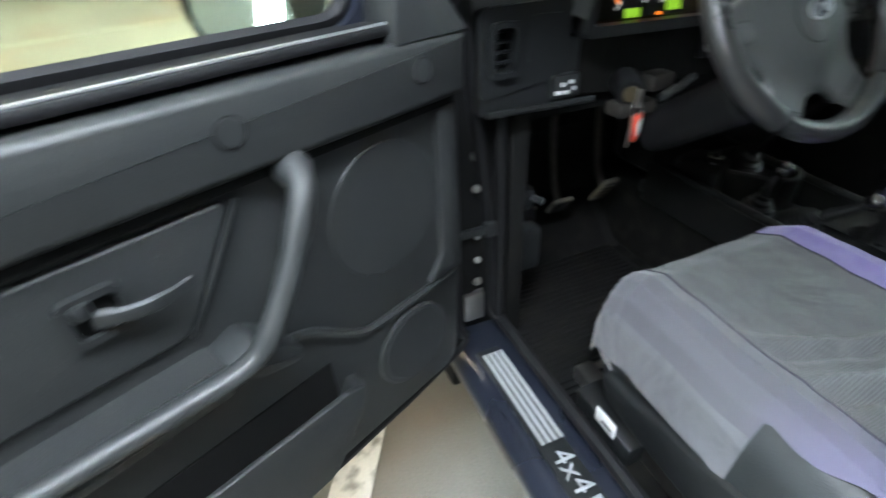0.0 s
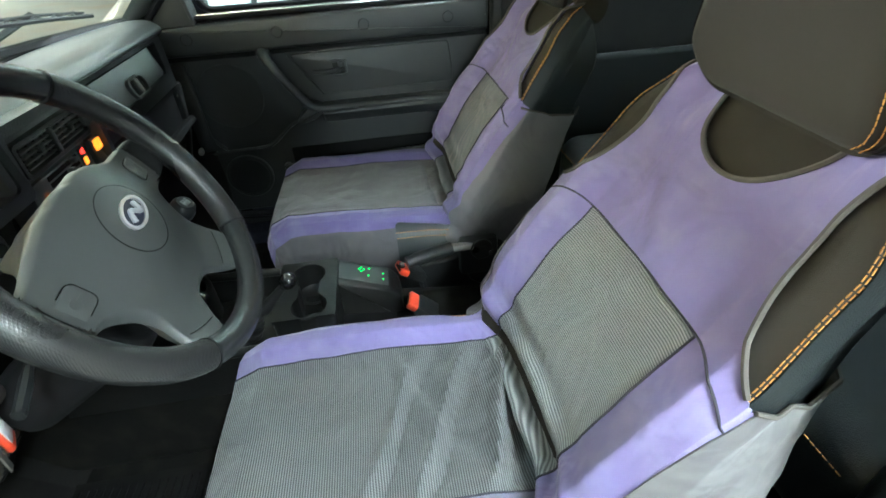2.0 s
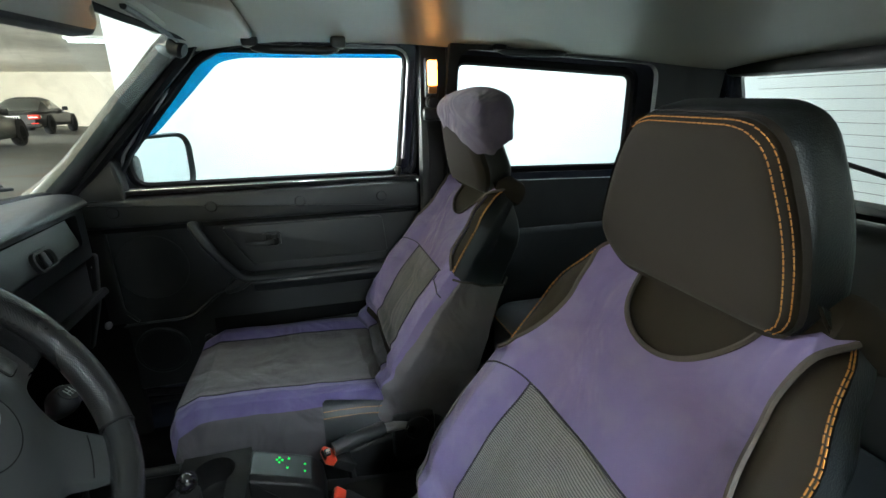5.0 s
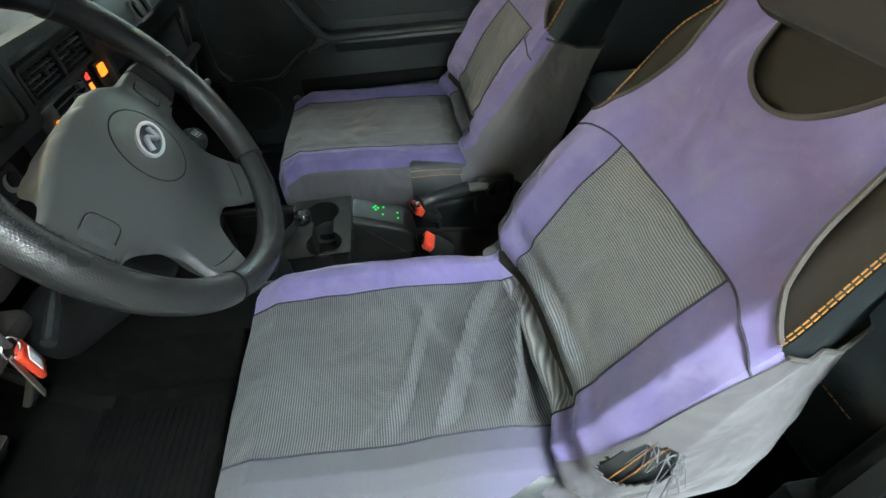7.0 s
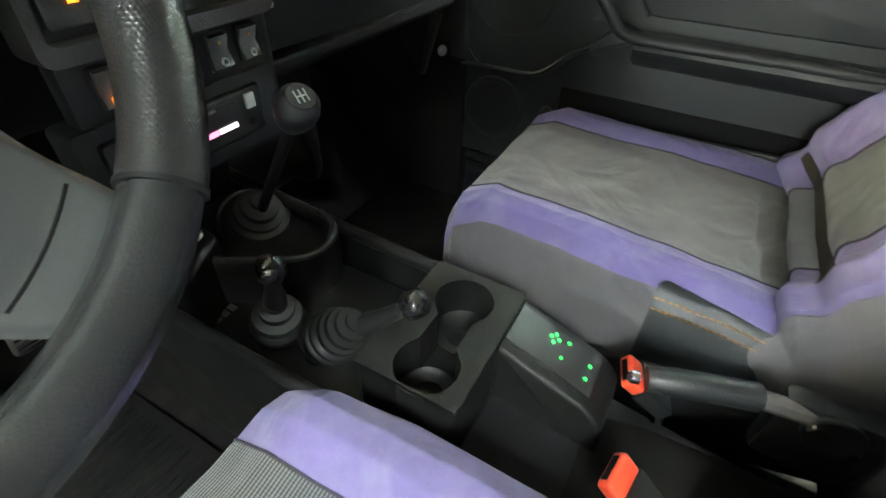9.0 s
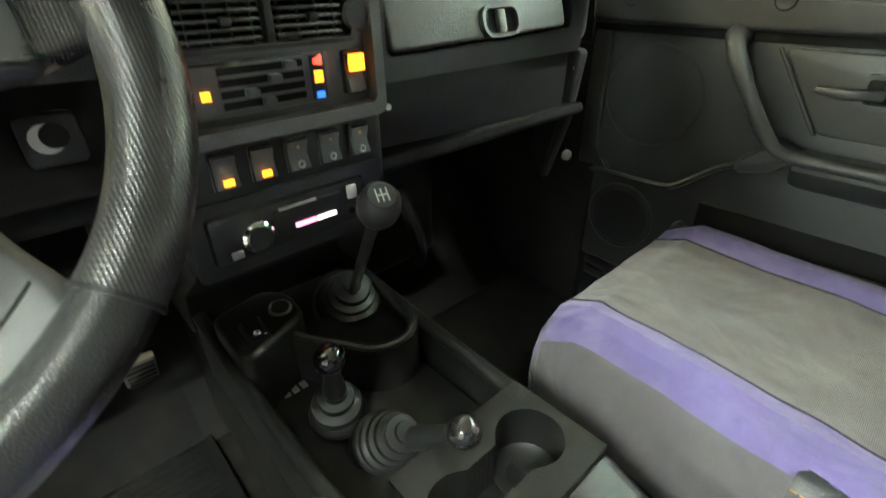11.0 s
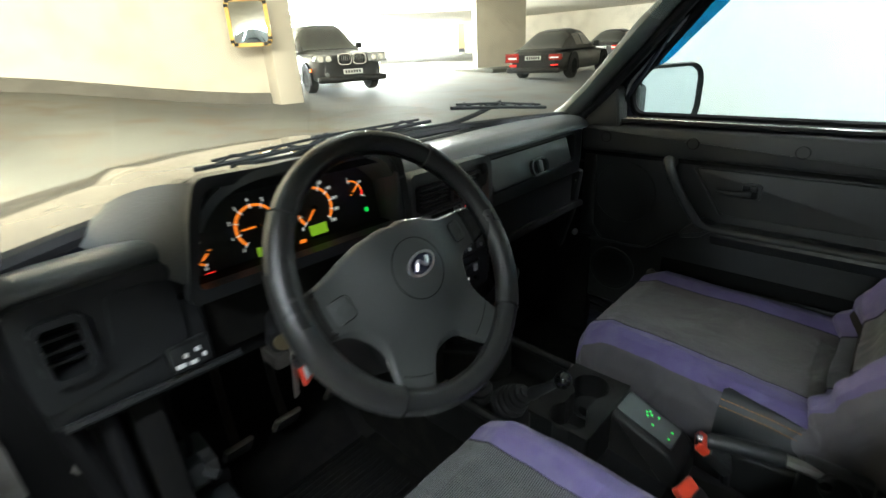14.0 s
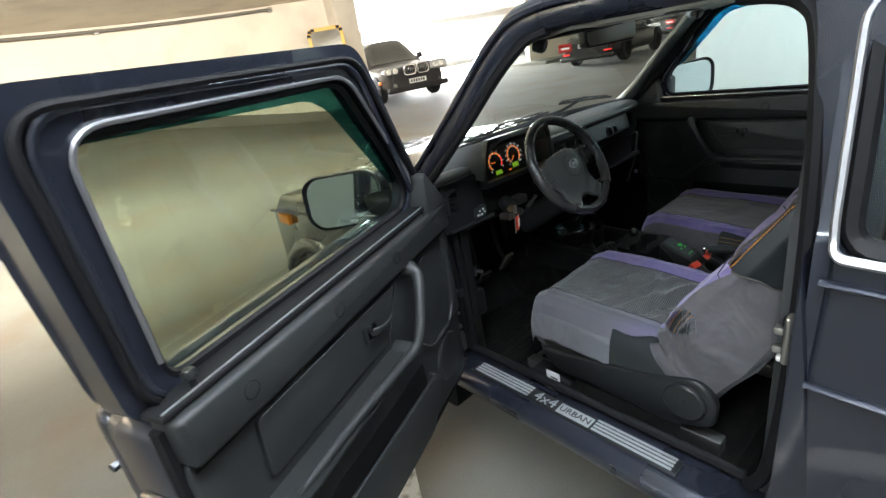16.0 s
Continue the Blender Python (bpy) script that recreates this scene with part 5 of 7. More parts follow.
def dial(cx, cy, r, a0, a1, numbers, hand, red=0):
    """One lit gauge: scale band, ticks, figures and a hand."""
    end = a1 + red
    part("scale", arc_band(cx, cy, r * 0.86, r * 0.97, a0, end), AMBER_GLOW, face, "lit orange scale", 0)
    if red:
        part("red_zone", arc_band(cx, cy, r * 0.86, r * 0.97, end, a1), RED_GLOW, face, "lit red zone", 0)
    n = len(numbers)
    for i, txt in enumerate(numbers):
        a = radians(a0 + (a1 - a0) * i / (n - 1))
        part("tick", moved(rbox(r * 0.78, r * 1.02, -0.0006, 0.0006, 0.0010, 0.0018, 0), TILT_FACE @ Matrix.Translation((cx, cy, 0)) @ Matrix.Rotation(a, 4, "Z")), WHITE_GLOW, face, "", 0)
        if txt:
            part("figure", words(txt, r * 0.22, TILT_FACE @ Matrix.Translation((cx + r * 1.17 * math.cos(a), cy + r * 1.17 * math.sin(a), 0.001)), 0.0002), WHITE_GLOW, face, "lit white figure", 0)
    part("needle", moved(rbox(-0.004, r * 0.72, -0.0011, 0.0011, 0.003, 0.0042, 0), TILT_FACE @ Matrix.Translation((cx, cy, 0)) @ Matrix.Rotation(radians(hand), 4, "Z")), AMBER_GLOW, face, "orange needle", 0)
    part("hub", moved(lathe([(r * 0.12, 0), (r * 0.11, 0.005), (0, 0.0055)], 16), TILT_FACE @ Matrix.Translation((cx, cy, 0))), DARK, face)


dial(-0.060, 0.004, 0.033, 225, -35, ["0", "1", "2", "3", "4", "5", "6", "7", "8"], 180, 60)
dial(0.034, 0.006, 0.033, 225, -45, ["0", "20", "40", "60", "80", "100", "120", "140", "160", "180", "200"], 226)
dial(-0.134, -0.010, 0.019, 250, 110, ["50", "90", "130"], 222, 30)
dial(0.106, 0.010, 0.022, 95, -20, ["1", "0.5", "0"], 40, 28)
for cx, cy in ((-0.055, -0.034), (0.032, -0.028)):
    part("display", moved(rbox(cx - 0.015, cx + 0.015, cy - 0.008, cy + 0.008, 0, 0.0015, 0), TILT_FACE), LCD_GLOW, face, "lit green display", 0)
part("warning_lamp", moved(rbox(-0.145, -0.133, -0.046, -0.037, 0, 0.0015, 0), TILT_FACE), RED_GLOW, face, "lit red warning lamp", 0)
part("warning_lamp", moved(rbox(-0.004, 0.006, -0.042, -0.036, 0, 0.0015, 0), TILT_FACE), AMBER_GLOW, face, "lit amber warning lamp", 0)
part("warning_lamp", moved(disc(0.128, -0.022, 0, 0.0042, 0.0015, (0, 0, 1), 12), TILT_FACE), GREEN_GLOW, face, "lit green warning lamp", 0)
cover = part("instrument_glass", sheet(lambda x, z: (x, 0.240 - 0.10 * (z - 1.10), z), steps(-0.535, -0.205, 4), steps(1.052, 1.158, 4)), GLASS, dash, "clear instrument cover")
cover.visible_shadow = False

# left end: vent, pocket, small switches
part("left_face", ring(rounded([(-0.712, 0.962), (-0.555, 0.985), (-0.555, 1.095), (-0.712, 1.092)], 0.015, 4), rounded([(-0.698, 0.998), (-0.642, 1.006), (-0.642, 1.068), (-0.698, 1.066)], 0.015, 4), "y", 0.236, 0.275), PLASTIC, dash)
lv = part("air_vent", ring(rr(0.050, 0.078, 0.012, 4, -0.672, 1.034), rr(0.036, 0.062, 0.008, 4, -0.672, 1.034), "y", 0.226, 0.262), PLASTIC, dash, "black side air vent")
# black sheet for the shade behind the side vent's slats
part("vent_well_shade", rbox(-0.698, -0.642, 0.258, 0.275, 1.0, 1.07, 0.0), DARK, lv)
for k in range(4):
    part("slat", rbox(-0.690, -0.654, 0.246, 0.256, 1.012 + 0.0145 * k, 1.016 + 0.0145 * k, 0.001), PLASTIC, lv)
part("pocket_recess", plate(rounded([(-0.632, 1.010), (-0.565, 1.012), (-0.562, 1.075), (-0.625, 1.078)], 0.012, 4), "y", 0.2345, 0.238), PLASTIC, dash, "dark recessed blank panel")
part("lower_panel", plate(rounded([(-0.71, 0.935), (-0.53, 0.933), (-0.53, 1.04), (-0.56, 1.04), (-0.71, 0.975)], 0.012, 3), "y", 0.240, 0.275, 0.005), PLASTIC, dash)
# darker than the panel at its left, its shade put into the colour
part("knee_panel", plate(rounded([(-0.545, 0.935), (-0.20, 0.930), (-0.17, 1.03), (-0.545, 1.04)], 0.012, 3), "y", 0.256, 0.271, 0.005), FOOT_LINING_SHADED, dash, "panel below the instruments, darkened for its shade")
lamp_dial = part("lamp_level_dial", plate(rr(0.040, 0.040, 0.006, 4, -0.240, 0.985), "y", 0.246, 0.257, 0.003), PLASTIC, dash, "black lamp level dial")
part("dial_symbol", disc(-0.243, 0.2458, 0.987, 0.0115, 0.0008, (0, -1, 0), 22), SILVER_INK, lamp_dial, "pale crescent symbol")
part("dial_knob", disc(-0.238, 0.2448, 0.989, 0.0095, 0.0020, (0, -1, 0), 22), DARK, lamp_dial)
part("panel_edge", tube([(-0.70, 0.236, 0.940), (-0.50, 0.234, 0.936)], 0.006, 8), PLASTIC, dash)
sw = part("control_panel", rbox(-0.585, -0.535, 0.228, 0.245, 0.948, 0.985, 0.004), PLASTIC, dash, "small switches with silver marks")
for x, z, w in ((-0.575, 0.958, 0.012), (-0.560, 0.957, 0.010), (-0.567, 0.970, 0.006), (-0.552, 0.973, 0.007), (-0.546, 0.962, 0.005)):
    part("mark", rbox(x - w / 2, x + w / 2, 0.2265, 0.2285, z - 0.003, z + 0.003, 0.0006), WHITE_LABEL, sw, "silver mark")

# centre panel
part("centre_frame", ring(rounded([(-0.170, 0.958), (0.062, 0.958), (0.060, 1.085), (0.052, 1.108), (-0.165, 1.112)], 0.014, 5), rounded([(-0.160, 0.972), (0.050, 0.972), (0.048, 1.080), (0.042, 1.096), (-0.156, 1.098)], 0.010, 5), "y", 0.226, 0.262), DASH, dash)
part("centre_face", rbox(-0.160, 0.050, 0.244, 0.262, 0.970, 1.098, 0.002), DASH, dash)
vent = part("centre_vent", ring(rr(0.180, 0.048, 0.008, 4, -0.056, 1.059), rr(0.168, 0.038, 0.005, 4, -0.056, 1.059), "y", 0.232, 0.248), PLASTIC, dash, "pair of black air vents")
# shade in the centre vents, painted as a thin black sheet
part("vent_well_shade", rbox(-0.139, 0.028, 0.2425, 0.2445, 1.041, 1.077, 0.0), DARK, vent)
part("divider", rbox(-0.0615, -0.0535, 0.230, 0.244, 1.040, 1.078, 0.002), PLASTIC, vent)
for side in (-0.098, -0.015):
    for k in range(5):
        part("slat", rbox(side - 0.036, side + 0.034, 0.233, 0.2425, 1.0445 + 0.0075 * k, 1.0468 + 0.0075 * k, 0.0008), DASH, vent)
    for k in range(4):
        part("fin", rbox(side - 0.030 + 0.019 * k, side - 0.0285 + 0.019 * k, 0.238, 0.2425, 1.042, 1.077, 0.0), PLASTIC, vent)
    part("thumb_slide", rbox(side - 0.004, side + 0.006, 0.228, 0.236, 1.056, 1.064, 0.002), PLASTIC, vent)
part("thumb_wheel", disc(0.036, 0.245, 1.059, 0.016, 0.014, (0, -1, 0), 18, 0.003), PLASTIC, vent)
heat = part("heater_panel", plate(rr(0.150, 0.046, 0.004, 3, -0.075, 1.004), "y", 0.236, 0.246, 0.002), DASH, dash, "heater panel with sliding levers")
for x0, x1, z in ((-0.112, -0.030, 1.0205), (-0.112, -0.066, 1.0105), (-0.056, -0.030, 1.0105), (-0.112, -0.090, 1.0005), (-0.080, -0.030, 1.0005), (-0.112, -0.030, 0.9905)):
    part("slot", rbox(x0, x1, 0.2348, 0.2372, z - 0.0032, z + 0.0032, 0.0), DARK, heat)
for x, z in ((-0.061, 1.0105), (-0.085, 1.0005), (-0.045, 1.0205), (-0.070, 0.9905)):
    part("lever", rbox(x - 0.006, x + 0.006, 0.227, 0.237, z - 0.0032, z + 0.0032, 0.001), DASH, heat)
part("symbol_strip", rbox(-0.022, -0.006, 0.234, 0.2365, 0.984, 1.026, 0.0005), GAUGE_FACE, heat)
part("red_mark", plate([(-0.019, 1.018), (-0.010, 1.016), (-0.010, 1.026), (-0.019, 1.022)], "y", 0.2328, 0.2342), RED_GLOW, heat, "red warm mark", 0)
part("orange_mark", rbox(-0.019, -0.010, 0.2328, 0.2342, 1.000, 1.011, 0), AMBER_GLOW, heat, "lit orange mark", 0)
part("blue_mark", rbox(-0.019, -0.010, 0.2328, 0.2342, 0.985, 0.991, 0), BLUE_GLOW, heat, "blue cold mark", 0)
part("orange_mark", rbox(-0.130, -0.122, 0.2328, 0.2342, 0.998, 1.006, 0), AMBER_GLOW, heat, "lit orange mark", 0)


def rocker(x, z, w, h, lit, mark, parent, y=0.240):
    """A rocker switch in its frame."""
    s = part("rocker_switch", ring(rr(w, h, 0.003, 3, x, z), rr(w - 0.004, h - 0.004, 0.002, 3, x, z), "y", y - 0.004, y + 0.004), PLASTIC, parent, "black rocker switch")
    part("rocker", plate([(y - 0.002, z + h / 2 - 0.002), (y - 0.008, z + h / 2 - 0.004), (y - 0.003, z), (y - 0.009, z - h / 2 + 0.004), (y, z - h / 2 + 0.002)], "x", x - w / 2 + 0.002, x + w / 2 - 0.002, 0.0006), DASH, s)
    if lit == "whole":
        part("lens", rbox(x - w / 2 + 0.003, x + w / 2 - 0.003, y - 0.0105, y - 0.006, z + 0.002, z + h / 2 - 0.003, 0.001), AMBER_GLOW, s, "lit orange lens")
    elif lit:
        part("lens", rbox(x - 0.005, x + 0.005, y - 0.0105, y - 0.008, z - h * 0.34, z - h * 0.16, 0.001), AMBER_GLOW, s, "lit orange symbol")
    if mark:
        part("dot", disc(x, y - 0.006, z + h * 0.22, 0.0016, 0.001, (0, -1, 0), 8), THREAD, s, "amber dot")
        part("symbol", ring(rr(0.007, 0.008, 0.003, 3, x, z - h * 0.25), rr(0.0045, 0.0055, 0.002, 3, x, z - h * 0.25), "y", y - 0.0105, y - 0.0075), SILVER_INK, s, "grey symbol")
    return s


rocker(0.030, 1.004, 0.024, 0.044, "whole", False, dash)
part("switch_panel", plate(rr(0.215, 0.056, 0.006, 3, -0.052, 0.930), "y", 0.240, 0.262, 0.003), PLASTIC, dash)
for x, lit in ((0.027, False), (-0.011, False), (-0.049, False), (-0.087, True), (-0.125, True)):
    rocker(x, 0.932, 0.026, 0.038, lit, not lit, dash)
part("radio_bay", ring(rr(0.222, 0.082, 0.006, 3, -0.062, 0.863), rr(0.182, 0.054, 0.004, 3, -0.066, 0.864), "y", 0.236, 0.275), PLASTIC, dash)
part("centre_side_panel", rbox(0.045, 0.062, 0.240, 0.50, 0.82, 0.97, 0.006), PLASTIC, dash)
# near-black colour holds the shade below the radio
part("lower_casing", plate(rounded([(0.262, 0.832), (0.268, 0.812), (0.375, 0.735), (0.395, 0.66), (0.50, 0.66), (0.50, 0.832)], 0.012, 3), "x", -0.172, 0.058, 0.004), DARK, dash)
radio = thing("car_radio", -0.066, 0.25, 0.838, "black car radio with lit pink display strip", "radio")
part("front", plate(rr(0.178, 0.050, 0.005, 4, -0.066, 0.864), "y", 0.232, 0.30, 0.003), PLASTIC, radio)
part("volume_knob", disc(-0.112, 0.232, 0.863, 0.017, 0.014, (0, -1, 0), 28, 0.003), CHROME, radio, "round silver-rimmed knob")
part("knob_cap", disc(-0.112, 0.2185, 0.863, 0.0125, 0.002, (0, -1, 0), 24), PLASTIC, radio)
part("screen", rbox(-0.090, -0.008, 0.2295, 0.233, 0.852, 0.880, 0.001), GAUGE_FACE, radio)
part("display_strip", rbox(-0.068, -0.044, 0.228, 0.230, 0.8555, 0.8605, 0), PINK_GLOW, radio, "lit pink strip")
part("display_strip", rbox(-0.042, -0.018, 0.228, 0.230, 0.8555, 0.8605, 0), WHITE_GLOW, radio, "lit white strip")
part("trim_strip", rbox(-0.084, -0.040, 0.2285, 0.231, 0.8795, 0.8825, 0.0005), SILVER_INK, radio)
part("button", rbox(-0.140, -0.128, 0.2285, 0.233, 0.842, 0.850, 0.001), SILVER_INK, radio)
part("eject_button", rbox(0.0, 0.012, 0.2285, 0.233, 0.868, 0.884, 0.001), SILVER_INK, radio)
part("socket", disc(0.004, 0.232, 0.852, 0.004, 0.002, (0, -1, 0), 12), DARK, radio)

# glove box side
part("glove_surround", ring(rounded([(0.064, 0.985), (0.470, 0.985), (0.472, 1.098), (0.064, 1.100)], 0.010, 4), rounded([(0.080, 1.012), (0.438, 1.020), (0.438, 1.090), (0.080, 1.092)], 0.012, 4), "y", 0.246, 0.275), PLASTIC, dash)
LID = Matrix.Translation((0, 0.238, 1.022)) @ Matrix.Rotation(radians(-17), 4, "X") @ Matrix.Translation((0, -0.238, -1.022))
glove = part("glove_box_lid", moved(plate(rounded([(0.083, 1.018), (0.415, 1.026), (0.415, 1.090), (0.081, 1.093)], 0.010, 4), "y", 0.238, 0.256, 0.005, 3), LID), DASH, dash, "grained glove box lid")
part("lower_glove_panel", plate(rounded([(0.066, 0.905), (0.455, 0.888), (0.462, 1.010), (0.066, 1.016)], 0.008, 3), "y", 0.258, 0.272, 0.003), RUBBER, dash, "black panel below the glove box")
part("panel_catch", disc(0.085, 0.258, 0.955, 0.004, 0.003, (0, -1, 0), 10), SILVER_INK, dash)
# near-black strip paints the shade in the gap above the lid
part("gap_shade", rbox(0.078, 0.440, 0.2465, 0.255, 1.088, 1.097, 0.0), DARK, dash)
part("latch_frame", moved(ring(rr(0.074, 0.040, 0.017, 6, 0.264, 1.040), rr(0.064, 0.031, 0.013, 6, 0.264, 1.040), "y", 0.230, 0.240), LID), DASH, glove, "black glove box latch")
# black plate paints the shade inside the latch opening
part("latch_well_shade", moved(plate(rr(0.066, 0.032, 0.013, 6, 0.264, 1.040), "y", 0.2365, 0.2375), LID), DARK, glove)
part("latch_tab", moved(rbox(0.256, 0.272, 0.229, 0.238, 1.025, 1.055, 0.004), LID), DASH, glove)
# near-black sheet stands in for the shade at the back of the shelf
part("shelf_back_shade", rbox(0.062, 0.50, 0.34, 0.36, 0.88, 0.99, 0.0), DARK, dash)
# lip has the recess colour too, its shade put into the colour
part("shelf", plate(rounded([(0.246, 0.898), (0.240, 0.885), (0.250, 0.876), (0.50, 0.86), (0.50, 0.875)], 0.004, 3), "x", 0.045, 0.50, 0.003), DARK, dash, "open parcel shelf lip, coloured near-black for its shade")
part("shelf_bracket", plate(rounded([(0.245, 0.985), (0.30, 0.985), (0.34, 0.80), (0.30, 0.74), (0.262, 0.86)], 0.012, 3), "x", 0.478, 0.50, 0.004), PLASTIC, dash)
for z in (0.955, 0.800):
    part("screw", disc(0.488, 0.258, z, 0.010, 0.006, (-0.4, -1, 0), 14, 0.002), STEEL, dash, "bright fixing screw")
heater_box = thing("heater_box", 0.10, 0.42, 0.56, "black heater casing under the dash", "heater")
part("casing", rbox(-0.10, 0.30, 0.41, 0.62, 0.60, 0.86, 0.03, 3), PLASTIC, heater_box)
part("duct", tube(smooth_path([(0.16, 0.35, 0.80), (0.18, 0.33, 0.72), (0.21, 0.36, 0.64), (0.24, 0.42, 0.60)], 5), 0.012, 8), RUBBER, heater_box)
part("flap", rbox(0.085, 0.135, 0.335, 0.36, 0.78, 0.85, 0.006), TRIM, heater_box)

# column, lock, stalks
COL = Matrix.Translation((-0.36, 0.015, 1.045)) @ Matrix.Rotation(radians(56 - 90), 4, "X")
column = thing("steering_column", -0.36, 0.20, 0.90, "black steering column shroud with ignition lock and stalks", "steering column")
part("shroud", moved(plate(rr(0.095, 0.078, 0.03, 5, 0, -0.042), "y", 0.075, 0.27, 0.012, 3), COL), RUBBER, column)
part("shroud_nose", moved(lathe([(0.035, 0), (0.035, 0.06)], 20, Matrix.Translation((0, 0.055, 0)) @ Matrix.Rotation(radians(90), 4, "X")), COL), RUBBER, column)
lk = part("ignition_lock", lathe([(0.024, 0), (0.024, 0.05), (0.020, 0.058), (0.013, 0.058)], 20, Matrix.Translation((-0.428, 0.245, 0.952)) @ Vector((-0.45, -0.85, -0.1)).to_track_quat("Z", "Y").to_matrix().to_4x4()), RUBBER, column, "round ignition lock")
part("lock_ring", lathe([(0.0135, 0.056), (0.0135, 0.060), (0.0, 0.061)], 20, Matrix.Translation((-0.428, 0.245, 0.952)) @ Vector((-0.45, -0.85, -0.1)).to_track_quat("Z", "Y").to_matrix().to_4x4()), surface("dark_brass", (0.14, 0.115, 0.07), 0.4, metal=0.8), lk, "dark brass lock barrel")
for sx in (-1,):
    st = part("stalk", tube(smooth_path([(-0.36 + sx * 0.05, 0.12, 0.985), (-0.36 + sx * 0.09, 0.11, 0.975), (-0.36 + sx * 0.125, 0.10, 0.970)], 5), [0.0045] * 5 + [0.006] * 6, 8), PLASTIC, column, "black control stalk")
    part("stalk_mark", disc(-0.36 + sx * 0.125, 0.10, 0.970, 0.006, 0.003, (sx, -0.1, 0), 10), PLASTIC, st)
part("lower_bracket", join(rbox(-0.475, -0.395, 0.19, 0.235, 0.905, 0.93, 0.008), rbox(-0.40, -0.35, 0.205, 0.245, 0.935, 0.965, 0.008)), DIRTY_STEEL, column, "dirty steel column bracket")

key = thing("ignition_key", -0.446, 0.192, 0.945, "key in the lock with a red and white tag", "key")
part("key_blade", rbox(-0.449, -0.444, 0.178, 0.205, 0.925, 0.955, 0.002), STEEL, key)
part("key_ring", tube([(-0.443 + 0.011 * math.cos(a), 0.186, 0.920 + 0.011 * math.sin(a)) for a in steps(0, 6.0, 16)], 0.0013, 6, closed=True), CHROME, key)
tag = part("tag", moved(rbox(-0.013, 0.013, -0.004, 0.004, -0.052, 0.0, 0.004, 3), pose(-0.437, 0.188, 0.912, 5, -14, 25)), RED, key, "red plastic key tag")
part("tag_paper", moved(rbox(-0.009, 0.009, -0.0052, 0.0052, -0.040, -0.012, 0.001), pose(-0.437, 0.188, 0.912, 5, -14, 25)), WHITE_LABEL, tag, "white paper insert")
part("spare_key", moved(rbox(-0.006, 0.006, -0.001, 0.001, -0.055, 0.0, 0.001), pose(-0.449, 0.188, 0.912, 0, 10, 30)), STEEL, key)

# ---------------------------------------------------------------- steering wheel
SW = pose(-0.3645, 0.0165, 1.081, 58, 0, 1)
wheel = thing("steering_wheel", -0.362, 0.016, 1.080, "black four-spoke steering wheel with worn leather rim", "steering wheel")
R_RIM, R_TUBE = 0.1535, 0.0146


def rim_part(a0, a1, r, n):
    return moved(tube([(R_RIM * math.cos(a), R_RIM * math.sin(a), 0) for a in steps(radians(a0), radians(a1), n)], r, 14), SW)


part("rim", rim_part(51, 141, R_TUBE, 20), RIM_GLOSS, wheel, "smooth black upper rim")
part("rim", rim_part(234, 317, R_TUBE, 20), RIM_GLOSS, wheel, "smooth black lower rim")
part("leather_grip", rim_part(-43, 51, R_TUBE + 0.001, 26), WHEEL_LEATHER, wheel, "perforated leather grip")
part("leather_grip", rim_part(141, 234, R_TUBE + 0.001, 26), WHEEL_LEATHER, wheel, "perforated leather grip")
for a in (51, 141, 234, 317):
    part("seam", rim_part(a - 0.4, a + 0.4, R_TUBE + 0.0018, 2), RUBBER, wheel)


# edge of the moulded body round the hub: turn in degrees from the wheel's right, distance from the middle
BODY_EDGE = [(-5, 0.130), (-4, 0.148), (-3, 0.158), (15, 0.158), (18, 0.130), (22, 0.104), (27, 0.088), (38, 0.074), (60, 0.060), (97, 0.052), (130, 0.064), (150, 0.082), (162, 0.099), (170, 0.120), (174, 0.148), (176, 0.158), (194, 0.158), (196, 0.140), (199, 0.121), (205, 0.110), (216, 0.105), (226, 0.110), (232, 0.122), (235, 0.142), (237, 0.158), (256, 0.158), (258, 0.142), (261, 0.122), (266, 0.110), (276, 0.106), (285, 0.110), (290, 0.122), (293, 0.142), (295, 0.158), (316, 0.158), (318, 0.140), (321, 0.121), (327, 0.107), (337, 0.099), (347, 0.101), (352, 0.111), (355, 0.130)]


def body_r(deg):
    """Distance of the body's edge, its corners softened."""
    total = 0.0
    for d in (-3, -2, -1, 0, 1, 2, 3):
        a = (deg + d + 5) % 360 - 5
        for (p, r), (q, w) in zip(BODY_EDGE, BODY_EDGE[1:]):
            if p <= a <= q:
                total += r + (w - r) * (a - p) / (q - p)
                break
    return total / 7 * 0.962


def body_z(x, y):
    """Height of the hub's face over the rim's plane."""
    r = math.hypot(x, y)
    return -0.012 + 0.007 * smoothstep(0.122, 0.154, r) + 0.0245 * smoothstep(0.108, 0.020, r)


def wheel_body(u, v):
    a = radians(u)
    r = body_r(u)
    f = min(1.0, v)
    x, y = r * f * math.cos(a), r * f * math.sin(a)
    z = body_z(x, y)
    if f > 0.9:
        z -= 0.007 * ((f - 0.9) / 0.1) ** 2
    if v > 1.0:
        # the cover's side wall, deepest towards the instruments
        deep = 0.012 + 0.040 * smoothstep(18, 45, u) * smoothstep(168, 145, u)
        z -= deep * (v - 1.0)
        x, y = x * (1 - 0.10 * (v - 1.0)), y * (1 - 0.10 * (v - 1.0))
    return (x, y, z)


turns, outs = steps(-5, 354, 359), [0.01] + steps(0.06, 0.9, 24) + [0.92, 0.95, 0.98, 1.0, 1.3, 1.7, 2.0]


def on_grip(u, v):
    """The leather-bound outer ends of the two upper spokes."""
    return (u < 24 or 168 < u < 200) and body_r(u) * min(1.0, v) > 0.1215


